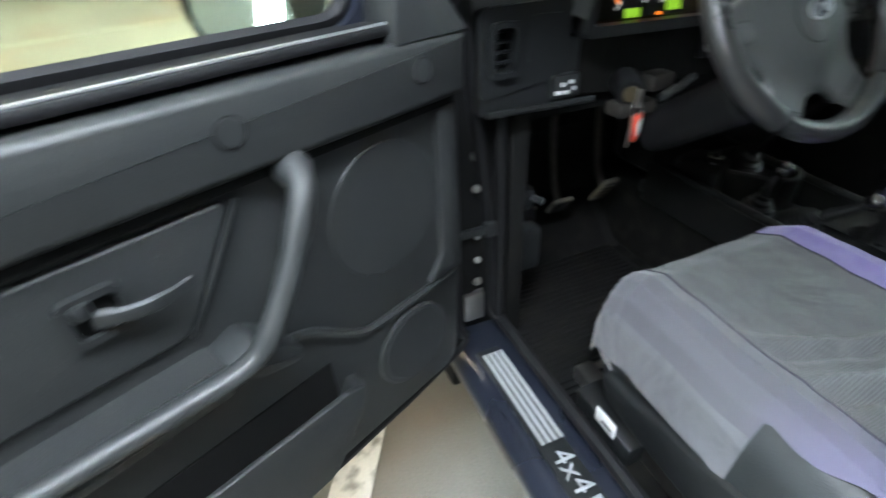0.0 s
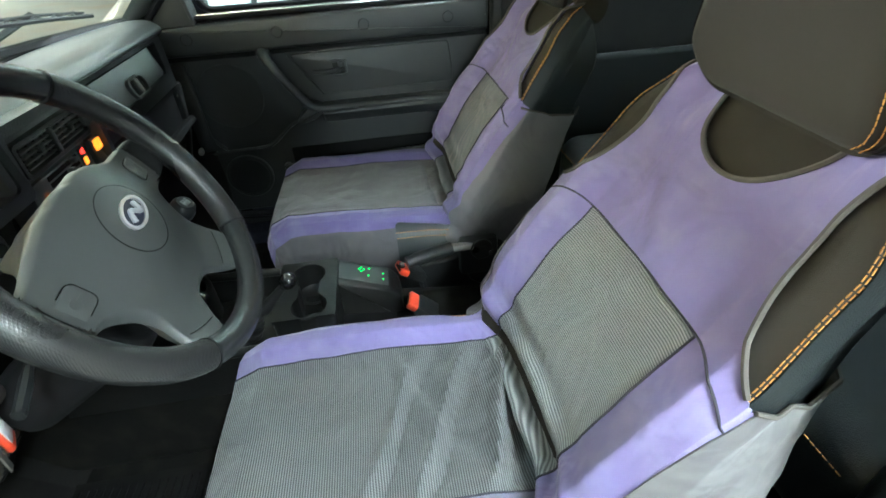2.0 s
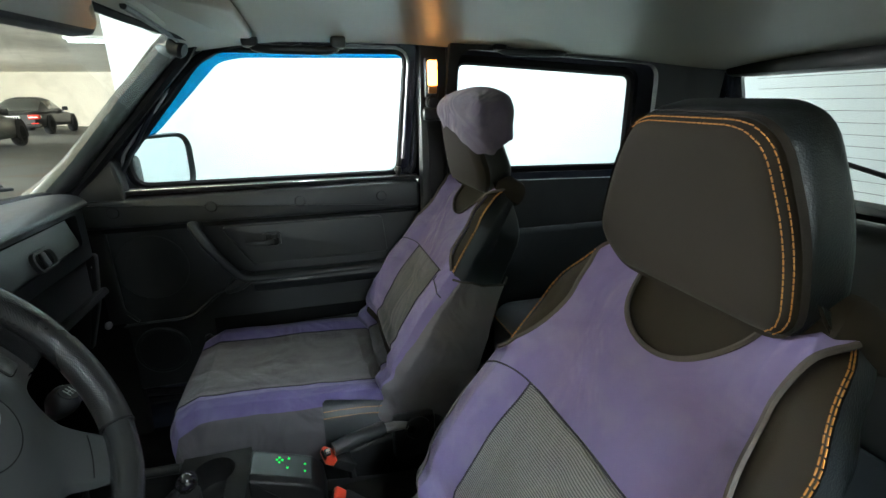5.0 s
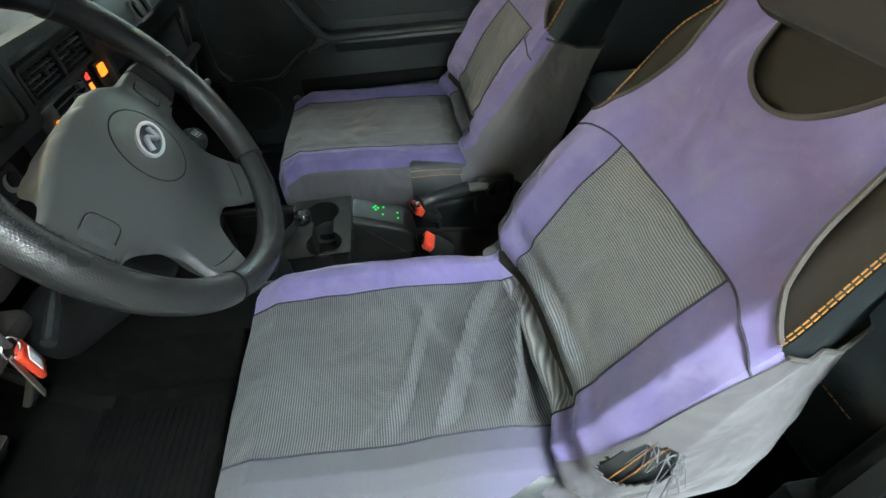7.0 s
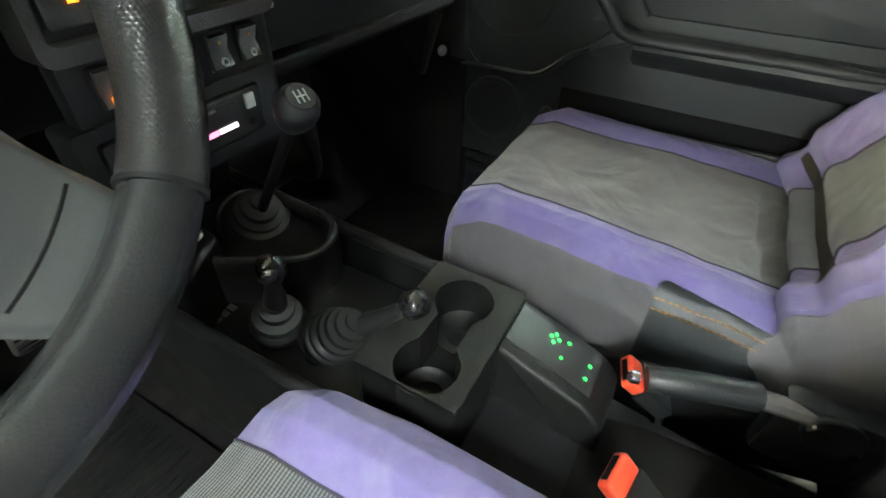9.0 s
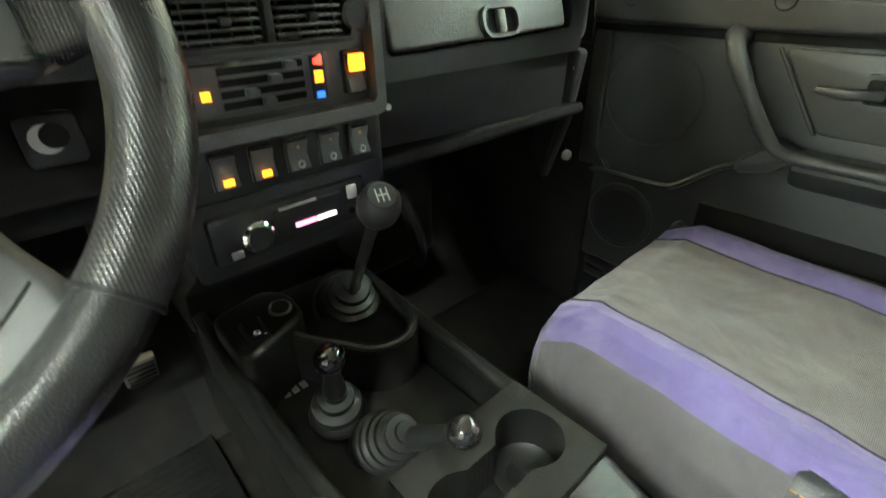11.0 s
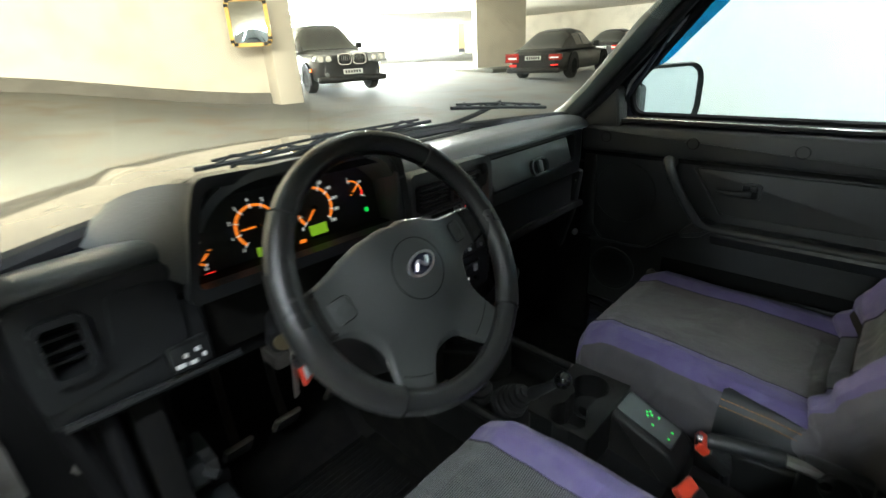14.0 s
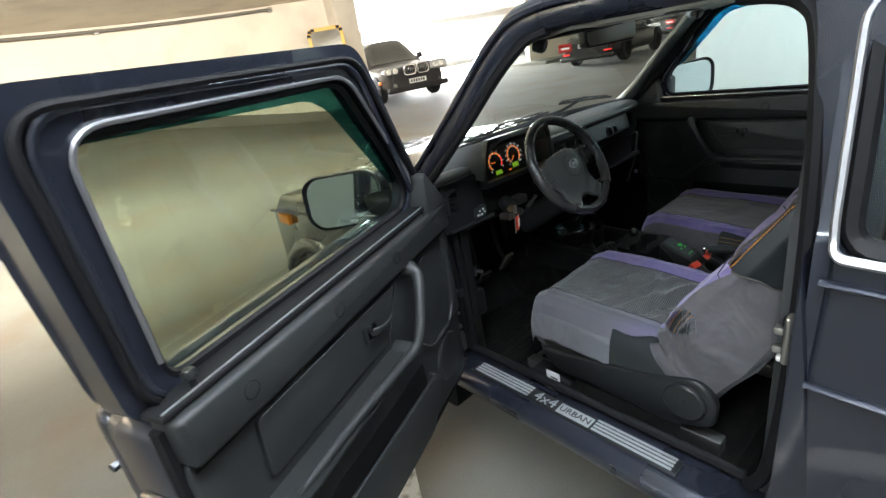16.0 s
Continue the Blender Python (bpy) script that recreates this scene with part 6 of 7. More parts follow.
def seam(u, v):
    """How far outside the leather's seam a point of the body lies."""
    return 60 * (body_r(u) * min(1.0, v) - 0.1215)


hubp = part("centre_pad", moved(sheet(wheel_body, turns, outs, lambda u, v: not on_grip(u, v), wrap=True, edge=lambda u, v: -seam(u, v) if u < 24 or 168 < u < 200 else 1.0), SW), WHEEL_PAD, wheel, "grey-black moulded pad with four spokes")
part("spoke_leather", moved(sheet(wheel_body, [u for u in turns if u < 30], outs, on_grip, edge=seam), SW), WHEEL_LEATHER, wheel, "leather-bound spoke end")
part("spoke_leather", moved(sheet(wheel_body, [u for u in turns if 160 < u < 210], outs, on_grip, edge=seam), SW), WHEEL_LEATHER, wheel, "leather-bound spoke end")
part("hub_back", moved(lathe([(0.0, -0.060), (0.034, -0.060), (0.042, -0.030), (0.0, -0.020)], 32), SW), PLASTIC, wheel)
for sx in (-1, 1):
    # the wheel stands turned a little to the left
    ha = radians(7.6 if sx > 0 else 187.6)
    hx, hy = 0.103 * math.cos(ha), 0.103 * math.sin(ha)
    HM = SW @ Matrix.Translation((hx, hy, body_z(hx, hy) - 0.0008)) @ Matrix.Rotation(ha, 4, "Z") @ Matrix.Rotation(radians(12), 4, "Y")
    part("horn_button", moved(plate(rr(0.030, 0.025, 0.006, 5), "z", 0.0, 0.0026, 0.0010), HM), WHEEL_PAD, hubp, "raised horn button")
    part("horn_groove", moved(ring(rr(0.0330, 0.0280, 0.0075, 5), rr(0.0304, 0.0254, 0.006, 5), "z", -0.0005, 0.0012), HM), DARK, hubp)
    part("horn_mark", moved(join(disc(0, 0, 0.0022, 0.0060, 0.0006, (0, 0, 1), 16, 0.001), rbox(-0.010, -0.004, -0.0015, 0.0015, 0.0022, 0.0029, 0.0)), HM), WHEEL_PAD, hubp)
for a0, a1, r in ((-2, 13, 0.122), (176, 193, 0.122), (238, 256, 0.127), (295, 316, 0.127)):
    part("pad_seam", moved(tube([(r * math.cos(w), r * math.sin(w), body_z(r, 0) - 0.0004) for w in steps(radians(a0), radians(a1), 10)], 0.0009, 6), SW), DARK, hubp, "thin moulding line")
BC = -0.008
part("pad_ring", moved(tube([(0.037 * math.cos(a), BC + 0.036 * math.sin(a), body_z(0.037 * math.cos(a), BC + 0.036 * math.sin(a)) - 0.0005) for a in steps(0, 2 * math.pi * 47 / 48, 47)], 0.0009, 6, closed=True), SW), DARK, hubp, "round groove")
BM = SW @ Matrix.Translation((0.003, BC + 0.003, -0.0235)) @ Matrix.Rotation(radians(14), 4, "Z") @ Matrix.Diagonal((0.92, 0.92, 1.0, 1.0))
part("badge", moved(ring([(0.024 * math.cos(a), 0.0145 * math.sin(a)) for a in steps(0, 2 * math.pi * 27 / 28, 27)], [(0.0205 * math.cos(a), 0.0115 * math.sin(a)) for a in steps(0, 2 * math.pi * 27 / 28, 27)], "z", 0.033, 0.0385), BM), BADGE_CHROME, hubp, "oval chrome badge")
part("badge_bar", moved(tube(smooth_path([(-0.013, -0.004, 0.0375), (-0.004, 0.005, 0.0395), (0.004, -0.005, 0.0395), (0.013, 0.004, 0.0375)], 5), 0.0026, 6), BM), BADGE_CHROME, hubp)
part("badge_face", moved(lathe([(0.0212, 0.033), (0.0207, 0.0360), (0, 0.0362)], 28, Matrix.Scale(0.55, 4, (0, 1, 0))), BM), BADGE_FACE, hubp)

# ---------------------------------------------------------------- centre console and levers
console = thing("centre_console", -0.05, 0.05, 0.58, "black plastic centre console with cup holders and switches", "console")
part("tray", rbox(-0.165, 0.055, -0.02, 0.42, 0.590, 0.628, 0.012), CONSOLE, console)
for pts in (((-0.160, 0.40, 0.692), (-0.163, 0.20, 0.682), (-0.160, 0.02, 0.678)), ((0.066, 0.40, 0.700), (0.058, 0.18, 0.690), (0.056, 0.02, 0.684))):
    part("side_rail", join(tube(smooth_path(pts, 6), 0.009, 10), plate([(p[1], p[2]) for p in pts] + [(0.02, 0.58), (0.40, 0.58)], "x", pts[0][0] - 0.006, pts[0][0] + 0.004)), CONSOLE, console)
part("gear_deck", plate(rounded([(-0.094, 0.410), (-0.094, 0.258), (-0.050, 0.200), (-0.012, 0.160), (0.030, 0.168), (0.058, 0.205), (0.062, 0.410)], 0.02, 5), "z", 0.625, 0.674, 0.004, 3), CONSOLE, console)
ridge = smooth_path([(-0.100, 0.268, 0.700), (-0.092, 0.260, 0.700), (-0.050, 0.196, 0.699), (-0.030, 0.168, 0.698), (-0.006, 0.155, 0.698), (0.020, 0.156, 0.700), (0.042, 0.172, 0.704), (0.055, 0.205, 0.704)], 6)
part("deck_ridge", join(tube(ridge, 0.0055, 8), sheet(lambda u, v: (ridge[int(round(u))][0], ridge[int(round(u))][1], 0.630 + v * (ridge[int(round(u))][2] - 0.630)), [float(i) for i in range(len(ridge))], steps(0, 1, 3), thick=0.006)), CONSOLE, console, "raised ridge round the gear lever")
pod_edge = rounded([(-0.160, 0.330), (-0.160, 0.232), (-0.148, 0.222), (-0.092, 0.248), (-0.064, 0.262), (-0.060, 0.318), (-0.085, 0.345)], 0.018, 5)
sp = part("switch_pod", plate(pod_edge, "z", 0.62, 0.722, 0.008, 3), CONSOLE, console)
rocker_m = pose(-0.128, 0.266, 0.7215, 4, 0, -4)
part("pod_frame", moved(ring(rr(0.027, 0.043, 0.004, 3), rr(0.022, 0.038, 0.003, 3), "z", -0.002, 0.003), rocker_m), PLASTIC, sp)
part("pod_switch", moved(plate([(-0.018, 0.0005), (-0.017, 0.005), (0.0, 0.002), (0.017, 0.006), (0.018, 0.0005)], "x", -0.0105, 0.0105, 0.0006), rocker_m), GAUGE_FACE, sp, "black rocker switch")
part("pod_symbol", moved(ring(rr(0.008, 0.008, 0.0035, 3, 0, -0.009), rr(0.005, 0.005, 0.002, 3, 0, -0.009), "z", 0.003, 0.0052), rocker_m), SILVER_INK, sp, "grey symbol")
LIGHTER = Matrix.Translation((-0.086, 0.286, 0.719)) @ Matrix.Rotation(radians(10), 4, "X")
part("cigar_lighter", lathe([(0.0145, 0), (0.0150, 0.006), (0.0125, 0.008), (0.0115, 0.006)], 24, LIGHTER), STEEL, sp, "silver-rimmed lighter")
part("lighter_cap", lathe([(0.0118, 0.004), (0.0112, 0.0085), (0, 0.0095)], 24, LIGHTER), PLASTIC, sp)
for k in range(3):
    part("lever_diagram", rbox(-0.122 + 0.012 * k, -0.114 + 0.012 * k, 0.232, 0.256 - 0.006 * k, 0.6285, 0.6300, 0.0), SILVER_INK, console, "silver lever diagram plate", 0)
# cup holder block
CUPS = ((0.010, -0.046, 0.034), (-0.086, -0.054, 0.034))


def in_cup(x, y):
    return any(math.hypot(x - cx, y - cy) < r for cx, cy, r in CUPS) or (-0.086 < x < 0.01 and abs(y + 0.050) < 0.020)


def cup_outlines(n=120):
    """The block's edge and the joined wells' edge, at the same turns about the middle."""
    outer, inner = [], []
    for i in range(n):
        c, d = math.cos(2 * math.pi * i / n), math.sin(2 * math.pi * i / n)
        far = min((0.088 / abs(c)) if abs(c) > 1e-6 else 9, (0.058 / abs(d)) if abs(d) > 1e-6 else 9)
        outer.append((-0.031 + far * c, -0.046 + far * d))
        reach = 0.01
        while reach < 0.12 and in_cup(-0.038 + reach * c, -0.050 + reach * d):
            reach += 0.0005
        inner.append((-0.038 + reach * c, -0.050 + reach * d))
    return outer, inner


cup_outer, cup_inner = cup_outlines()
grown = [(-0.038 + (u + 0.038) * 1.03, -0.050 + (v + 0.050) * 1.03) for u, v in cup_inner]
blk = part("cup_holder", join(ring(cup_outer, cup_inner, "z", 0.694, 0.7005), ring(grown, cup_inner, "z", 0.640, 0.698), ring(rr(0.176, 0.118, 0.010, 4, -0.031, -0.046), rr(0.170, 0.112, 0.008, 4, -0.031, -0.046), "z", 0.58, 0.699)), CONSOLE, console, "double cup holder")
for cx, cy, r in CUPS:
    part("cup_well", lathe([(r + 0.001, 0.648), (r - 0.004, 0.643), (0, 0.640)], 32, Matrix.Translation((cx, cy, 0)), False), CONSOLE, blk)
# floor coloured near-black for the shade between the wells
part("well_floor_shade", rbox(-0.086, 0.010, -0.072, -0.028, 0.636, 0.642, 0.0), DARK, blk)
rear = part("rear_box", plate(rounded([(-0.104, 0.700), (-0.104, 0.58), (-0.235, 0.57), (-0.228, 0.640), (-0.208, 0.662)], 0.008, 3), "x", -0.030, 0.052, 0.006, 3), CONSOLE, console)
part("low_tray", plate(rounded([(-0.104, 0.615), (-0.104, 0.57), (-0.40, 0.55), (-0.40, 0.575)], 0.006, 3), "x", -0.134, 0.050, 0.004), RUBBER, console)
part("switch_plate", plate([(-0.108, 0.7005), (-0.206, 0.6635), (-0.206, 0.660), (-0.108, 0.697)], "x", -0.014, 0.040), GAUGE_FACE, rear, "switch plate with green lights")
for x, y in ((0.024, -0.148), (0.030, -0.152), (0.025, -0.157), (0.018, -0.152), (0.030, -0.168), (0.006, -0.166), (0.020, -0.196), (0.002, -0.196)):
    z = 0.7005 - (abs(y) - 0.108) * 0.3776 + 0.0015
    part("green_light", disc(x, y, z, 0.0022, 0.0012, (0, -0.35, 1), 8), GREEN_GLOW, rear, "tiny green light", 0)


def rings(table, m):
    """A rubber boot: each entry is a fold's (radius, height), with a groove under the next one."""
    prof = [(table[0][0] * 1.10, 0.0), (table[0][0] * 1.10, 0.004)]
    for (r, z), (q, w) in zip(table, table[1:]):
        h = w - z
        prof += [(r * 0.985, z + h * 0.10), (r, z + h * 0.34), (r * 0.95, z + h * 0.62), (min(r, q) * 0.86, z + h * 0.84), (min(r, q) * 0.86, z + h * 0.97)]
    prof += [(table[-1][0], table[-1][1]), (table[-1][0] * 0.9, table[-1][1] + 0.004), (0.004, table[-1][1] + 0.005)]
    return lathe(prof, 36, m)


def lever(name, base, tip, folds, knob, label, knob_mat, lean=0.85, r=0.0065, collar=0.0):
    t = thing(name, *base, label, "lever", "floor levers" if name == "transfer_lever" else "")
    d = Vector(tip) - Vector(base)
    q = d.to_track_quat("Z", "Y").to_matrix().to_4x4()
    part("boot", rings(folds, Matrix.Translation(base) @ Matrix.Identity(4).lerp(q, lean)), BOOT, t, "ribbed rubber boot")
    part("shaft", tube([base, tuple(Vector(base) + d * 0.95)], r, 12), RUBBER, t)
    if collar:
        part("collar", lathe([(r, d.length * collar - 0.004), (0.0125, d.length * collar), (0.0130, d.length * (collar + 0.06)), (0.0105, d.length * (collar + 0.16)), (0.008, d.length * 0.88)], 24, Matrix.Translation(base) @ q), BOOT, t, "rubber collar under the ball")
    part("knob", lathe(knob, 28, Matrix.Translation(tip) @ q), knob_mat, t)
    return t


GEAR_TIP = (-0.032, 0.122, 0.902)
gear = lever("gear_lever", (0.019, 0.294, 0.676), GEAR_TIP, [(0.049, 0.0), (0.043, 0.013), (0.035, 0.024), (0.026, 0.035), (0.013, 0.052)], [(0.009, -0.026), (0.0145, -0.016), (0.0200, -0.002), (0.0212, 0.008), (0.0190, 0.019), (0.0135, 0.0245), (0, 0.0255)], "black gear lever with ribbed rubber boot", PLASTIC, 0.75)
part("shift_plate", lathe([(0.0140, 0.0225), (0.0130, 0.0268), (0, 0.0272)], 24, Matrix.Translation(GEAR_TIP) @ (Vector(GEAR_TIP) - Vector((0.019, 0.294, 0.676))).to_track_quat("Z", "Y").to_matrix().to_4x4()), surface("shift_cap_grey", (0.040, 0.042, 0.044), 0.25, bump=0.05), gear, "grey shift pattern cap")
shift_m = Matrix.Translation(GEAR_TIP) @ (Vector(GEAR_TIP) - Vector((0.019, 0.294, 0.676))).to_track_quat("Z", "Y").to_matrix().to_4x4()
for k in (-0.005, 0.0, 0.005):
    part("pattern_line", moved(rbox(k - 0.0006, k + 0.0006, -0.0065, 0.0065, 0.0268, 0.0276, 0.0), shift_m), SILVER_INK, gear, "grey shift pattern")
part("pattern_line", moved(rbox(-0.0055, 0.0055, -0.0006, 0.0006, 0.0268, 0.0276, 0.0), shift_m), SILVER_INK, gear, "grey shift pattern")
BALL = [(0.006, -0.016), (0.011, -0.013), (0.0155, -0.006), (0.0165, 0.002), (0.0145, 0.010), (0.009, 0.0155), (0, 0.017)]
KNOB_BLACK = surface("glossy_black_knob", (0.012, 0.012, 0.012), 0.08, bump=0.0, coat=1.0)
lever("transfer_lever", (-0.089, 0.159, 0.628), (-0.106, 0.120, 0.762), [(0.031, 0.0), (0.034, 0.012), (0.030, 0.030), (0.021, 0.046), (0.014, 0.060), (0.010, 0.070)], BALL, "transfer lever with glossy black ball and rubber boot", KNOB_BLACK, 0.85, 0.0065, 0.52)
lever("transfer_lever", (-0.076, 0.096, 0.630), (-0.058, -0.022, 0.744), [(0.032, 0.0), (0.035, 0.010), (0.0335, 0.023), (0.030, 0.036), (0.026, 0.048), (0.020, 0.060), (0.012, 0.072)], BALL, "leaning transfer lever with glossy black ball", KNOB_BLACK, 0.85, 0.0065, 0.50)

brake = thing("handbrake", 0.060, -0.40, 0.60, "black handbrake lever between the front seats", "handbrake")
part("grip", tube(smooth_path([(0.018, -0.250, 0.690), (0.030, -0.290, 0.693), (0.052, -0.350, 0.690)], 5), [0.013] * 3 + [0.0145] * 8, 12), PLASTIC, brake)
part("button", disc(0.015, -0.243, 0.690, 0.007, 0.010, (-0.3, 0.9, 0), 12, 0.002), CHROME, brake)
part("arm", tube([(0.050, -0.345, 0.690), (0.068, -0.43, 0.680)], 0.010, 8), STEEL, brake)
part("bracket", join(rbox(0.055, 0.085, -0.46, -0.37, 0.60, 0.70, 0.012), disc(0.055, -0.42, 0.675, 0.026, 0.006, (-1, 0, 0), 18, 0.002)), PLASTIC, brake)
part("pivot_bolt", disc(0.050, -0.405, 0.680, 0.009, 0.006, (-1, 0, 0), 6), CHROME, brake, "steel pivot bolt")
part("pivot_bolt", disc(0.050, -0.440, 0.668, 0.006, 0.006, (-1, 0, 0), 6), CHROME, brake, "steel pivot bolt")


def buckle(x, y, z, turn, label):
    t = thing("belt_buckle", x, y, z - 0.09, label, "seat belt buckle", "belt buckles")
    m = pose(x, y, z, -52, 0, turn)
    b = part("button", moved(rbox(-0.020, 0.020, -0.008, 0.008, -0.010, 0.012, 0.004, 3), m), RED, t, "orange-red press button")
    part("slot", moved(rbox(-0.014, 0.014, -0.003, 0.004, 0.0105, 0.0125, 0.0), m), DARK, b)
    part("body", moved(rbox(-0.022, 0.022, -0.010, 0.010, -0.055, -0.008, 0.004), m), PLASTIC, t)
    part("stem", tube([tuple(m @ Vector((0, 0, -0.05))), (x + 0.0, y - 0.05, z - 0.13)], 0.008, 8), RUBBER, t)
    return t


buckle(0.045, -0.240, 0.655, 15, "orange-red seat belt buckle beside the passenger seat")
buckle(-0.086, -0.252, 0.672, -10, "orange-red seat belt buckle beside the driver's seat")

# ---------------------------------------------------------------- front seats
def ease(table, v):
    """A soft curve through a small table of (input, output) pairs."""
    if v <= table[0][0]:
        return table[0][1]
    for (a, p), (b, q) in zip(table, table[1:]):
        if v <= b:
            t = (v - a) / (b - a)
            t = t * t * (3 - 2 * t) * 0.5 + t * 0.5
            return p + (q - p) * t
    return table[-1][1]


CUSHION_FRONT = [(0.0, 0.020), (0.06, 0.062), (0.14, 0.078), (0.22, 0.060), (0.30, 0.015), (0.65, -0.20), (1.0, -0.43)]
CUSHION_RISE = [(0.0, 0.575), (0.06, 0.602), (0.14, 0.642), (0.22, 0.678), (0.30, 0.697), (0.65, 0.688), (1.0, 0.672)]
CUSHION_OUT = [(0.0, 0.0), (0.5, 0.130), (0.62, 0.163), (0.72, 0.189), (0.82, 0.213), (0.91, 0.231), (1.0, 0.240)]
CUSHION_LIFT = [(0.0, -0.006), (0.35, -0.002), (0.5, 0.006), (0.62, 0.019), (0.72, 0.016), (0.82, -0.004), (0.91, -0.040), (1.0, -0.108)]


def cushion(cx, grow, creased):
    def at(s, t):
        k = abs(s)
        a = math.copysign(ease(CUSHION_OUT, k), s)
        y, z = ease(CUSHION_FRONT, t), ease(CUSHION_RISE, t)
        lift = ease(CUSHION_LIFT, k) * (0.45 + 0.55 * min(1, t / 0.3))
        if t < 0.14 and k > 0.9:
            lift *= 0.4
        # rounded front corners
        near = max(0.0, 1 - t / 0.45)
        y -= (0.050 if cx < 0 else 0.062) * k ** 3 * near - (0.0 if cx < 0 else 0.016 * near)
        z += 0.0 if cx < 0 else 0.008 * near
        z -= 0.030 * k ** 2 * near
        a *= 1 - 0.07 * near
        fold = 0.0
        p = Vector((a * 9, y * 9, cx))
        if grow:
            a += 0.007 * noise.noise(Vector((t * 4, cx * 7, math.copysign(1, s) * 2))) * min(1, k * 2) * (1 - 0.7 * smoothstep(0.85, 1.0, k))
            fold = 0.004 * noise.noise(p) * min(1, t * 2) + 0.002 * noise.noise(p * 2.6)
            # hanging skirt waves
            fold += 0.004 * math.sin(34 * t + 3 * noise.noise(p)) * smoothstep(0.86, 1.0, k)
            sag = 1 - smoothstep(0.30, 0.53, k)
            if creased:
                for at0, slant, h, w in ((0.935, 0.42, 0.030, 0.020), (0.985, 0.26, 0.026, 0.014), (0.85, 0.62, 0.021, 0.019), (0.75, 0.80, 0.013, 0.022), (0.66, -0.60, 0.009, 0.026)):
                    d = t - (at0 - slant * (0.13 - a)) - 0.012 * noise.noise(p * 0.8)
                    fold += sag * h * (math.exp(-(d / w) ** 2) - 0.7 * math.exp(-((d - 1.7 * w) / w) ** 2))
            else:
                d = t - 0.865 - 0.01 * noise.noise(p * 0.6)
                fold -= sag * 0.010 * math.exp(-(d / 0.010) ** 2)
                d = t - 0.55 - 1.2 * a
                fold += sag * 0.004 * math.exp(-(d / 0.05) ** 2)
        if grow:
            fold = max(fold, -0.013)
        else:
            fold = -0.014 * (1 - smoothstep(0.5, 0.8, k))
        return (cx + a * (1 + grow * 1.5), y, z + lift + grow + fold)
    return at


BACK_OUT = [(0.0, 0.0), (0.52, 0.130), (0.70, 0.180), (0.82, 0.214), (0.92, 0.234), (1.0, 0.240), (1.35, 0.228), (1.6, 0.170), (2.0, 0.0)]
BACK_DEEP = [(0.0, 0.0), (0.40, 0.002), (0.52, 0.006), (0.70, 0.030), (0.82, 0.022), (0.92, -0.012), (1.0, -0.045), (1.35, -0.112), (1.6, -0.134), (2.0, -0.140)]
BACK_WIDE = [(0.0, 0.94), (0.10, 1.0), (0.30, 1.0), (0.42, 0.93), (0.50, 0.80), (0.54, 0.66)]
BACK_BULGE = [(0.0, 0.010), (0.10, 0.022), (0.20, 0.018), (0.32, 0.0), (0.45, -0.008), (0.50, -0.022), (0.54, -0.052)]
# the sides draw in towards the back, more so higher up
BACK_TAPER = [(0.10, 0.0), (0.15, 0.042), (0.20, 0.11), (0.25, 0.19), (0.30, 0.243), (0.36, 0.265)]
BACK_DRAWN = [(0.80, 0.0), (0.92, 0.34), (1.0, 0.70), (1.35, 1.0)]
UP, FWD = Vector((0, -0.49, 0.872)), Vector((0, 0.872, 0.49))


def backrest(cx, grow, creased):
    foot = Vector((cx, -0.395, 0.672))

    def at(s, b):
        k = abs(s)
        a = math.copysign(ease(BACK_OUT, k), s) * ease(BACK_WIDE, b) * (1 - ease(BACK_TAPER, b) * ease(BACK_DRAWN, k))
        front = ease(BACK_DEEP, k)
        if b > 0.43 and front < 0:
            front *= 1 - 0.62 * min(1.0, (b - 0.43) / 0.11) ** 2
        d = front + ease(BACK_BULGE, b) * (1 if k < 1 else -0.6)
        if creased and k < 1.02:
            p = Vector((a * 8, b * 8, cx * 3))
            d += 0.004 * noise.noise(p) + 0.0015 * noise.noise(p * 3)
            low = max(0.0, 1 - b / 0.12)
            d += 0.019 * low * math.sin(46 * b / 0.43 + 5.0 * a + 3.0 * noise.noise(p * 0.6)) * (1 - 0.6 * k)
            # pulled creases near the flank
            d += 0.004 * (1 - abs(math.sin(26 * b + 14 * abs(a)))) * smoothstep(0.55, 0.95, k) * smoothstep(0.3, 0.1, b)
        shift = Vector((math.copysign(1, s) * grow * min(1, k * 1.2) ** 3, 0, 0))
        fwd = grow if k < 1.0 else -grow
        v = foot + UP * b + FWD * (d + fwd) + shift
        v.x += a
        return tuple(v)
    return at


def stitches(pts, gap=0.011, length=0.0075, r=0.0011):
    """Short thread dashes along a path."""
    path = [Vector(p) for p in pts]
    out, run = [], 0.0
    for a, b in zip(path, path[1:]):
        d = (b - a).length
        while run < d:
            p = a + (b - a) * (run / d)
            q = p + (b - a).normalized() * length
            out.append(tube([p, q], r, 5))
            run += gap
        run -= d
    return join(*out)


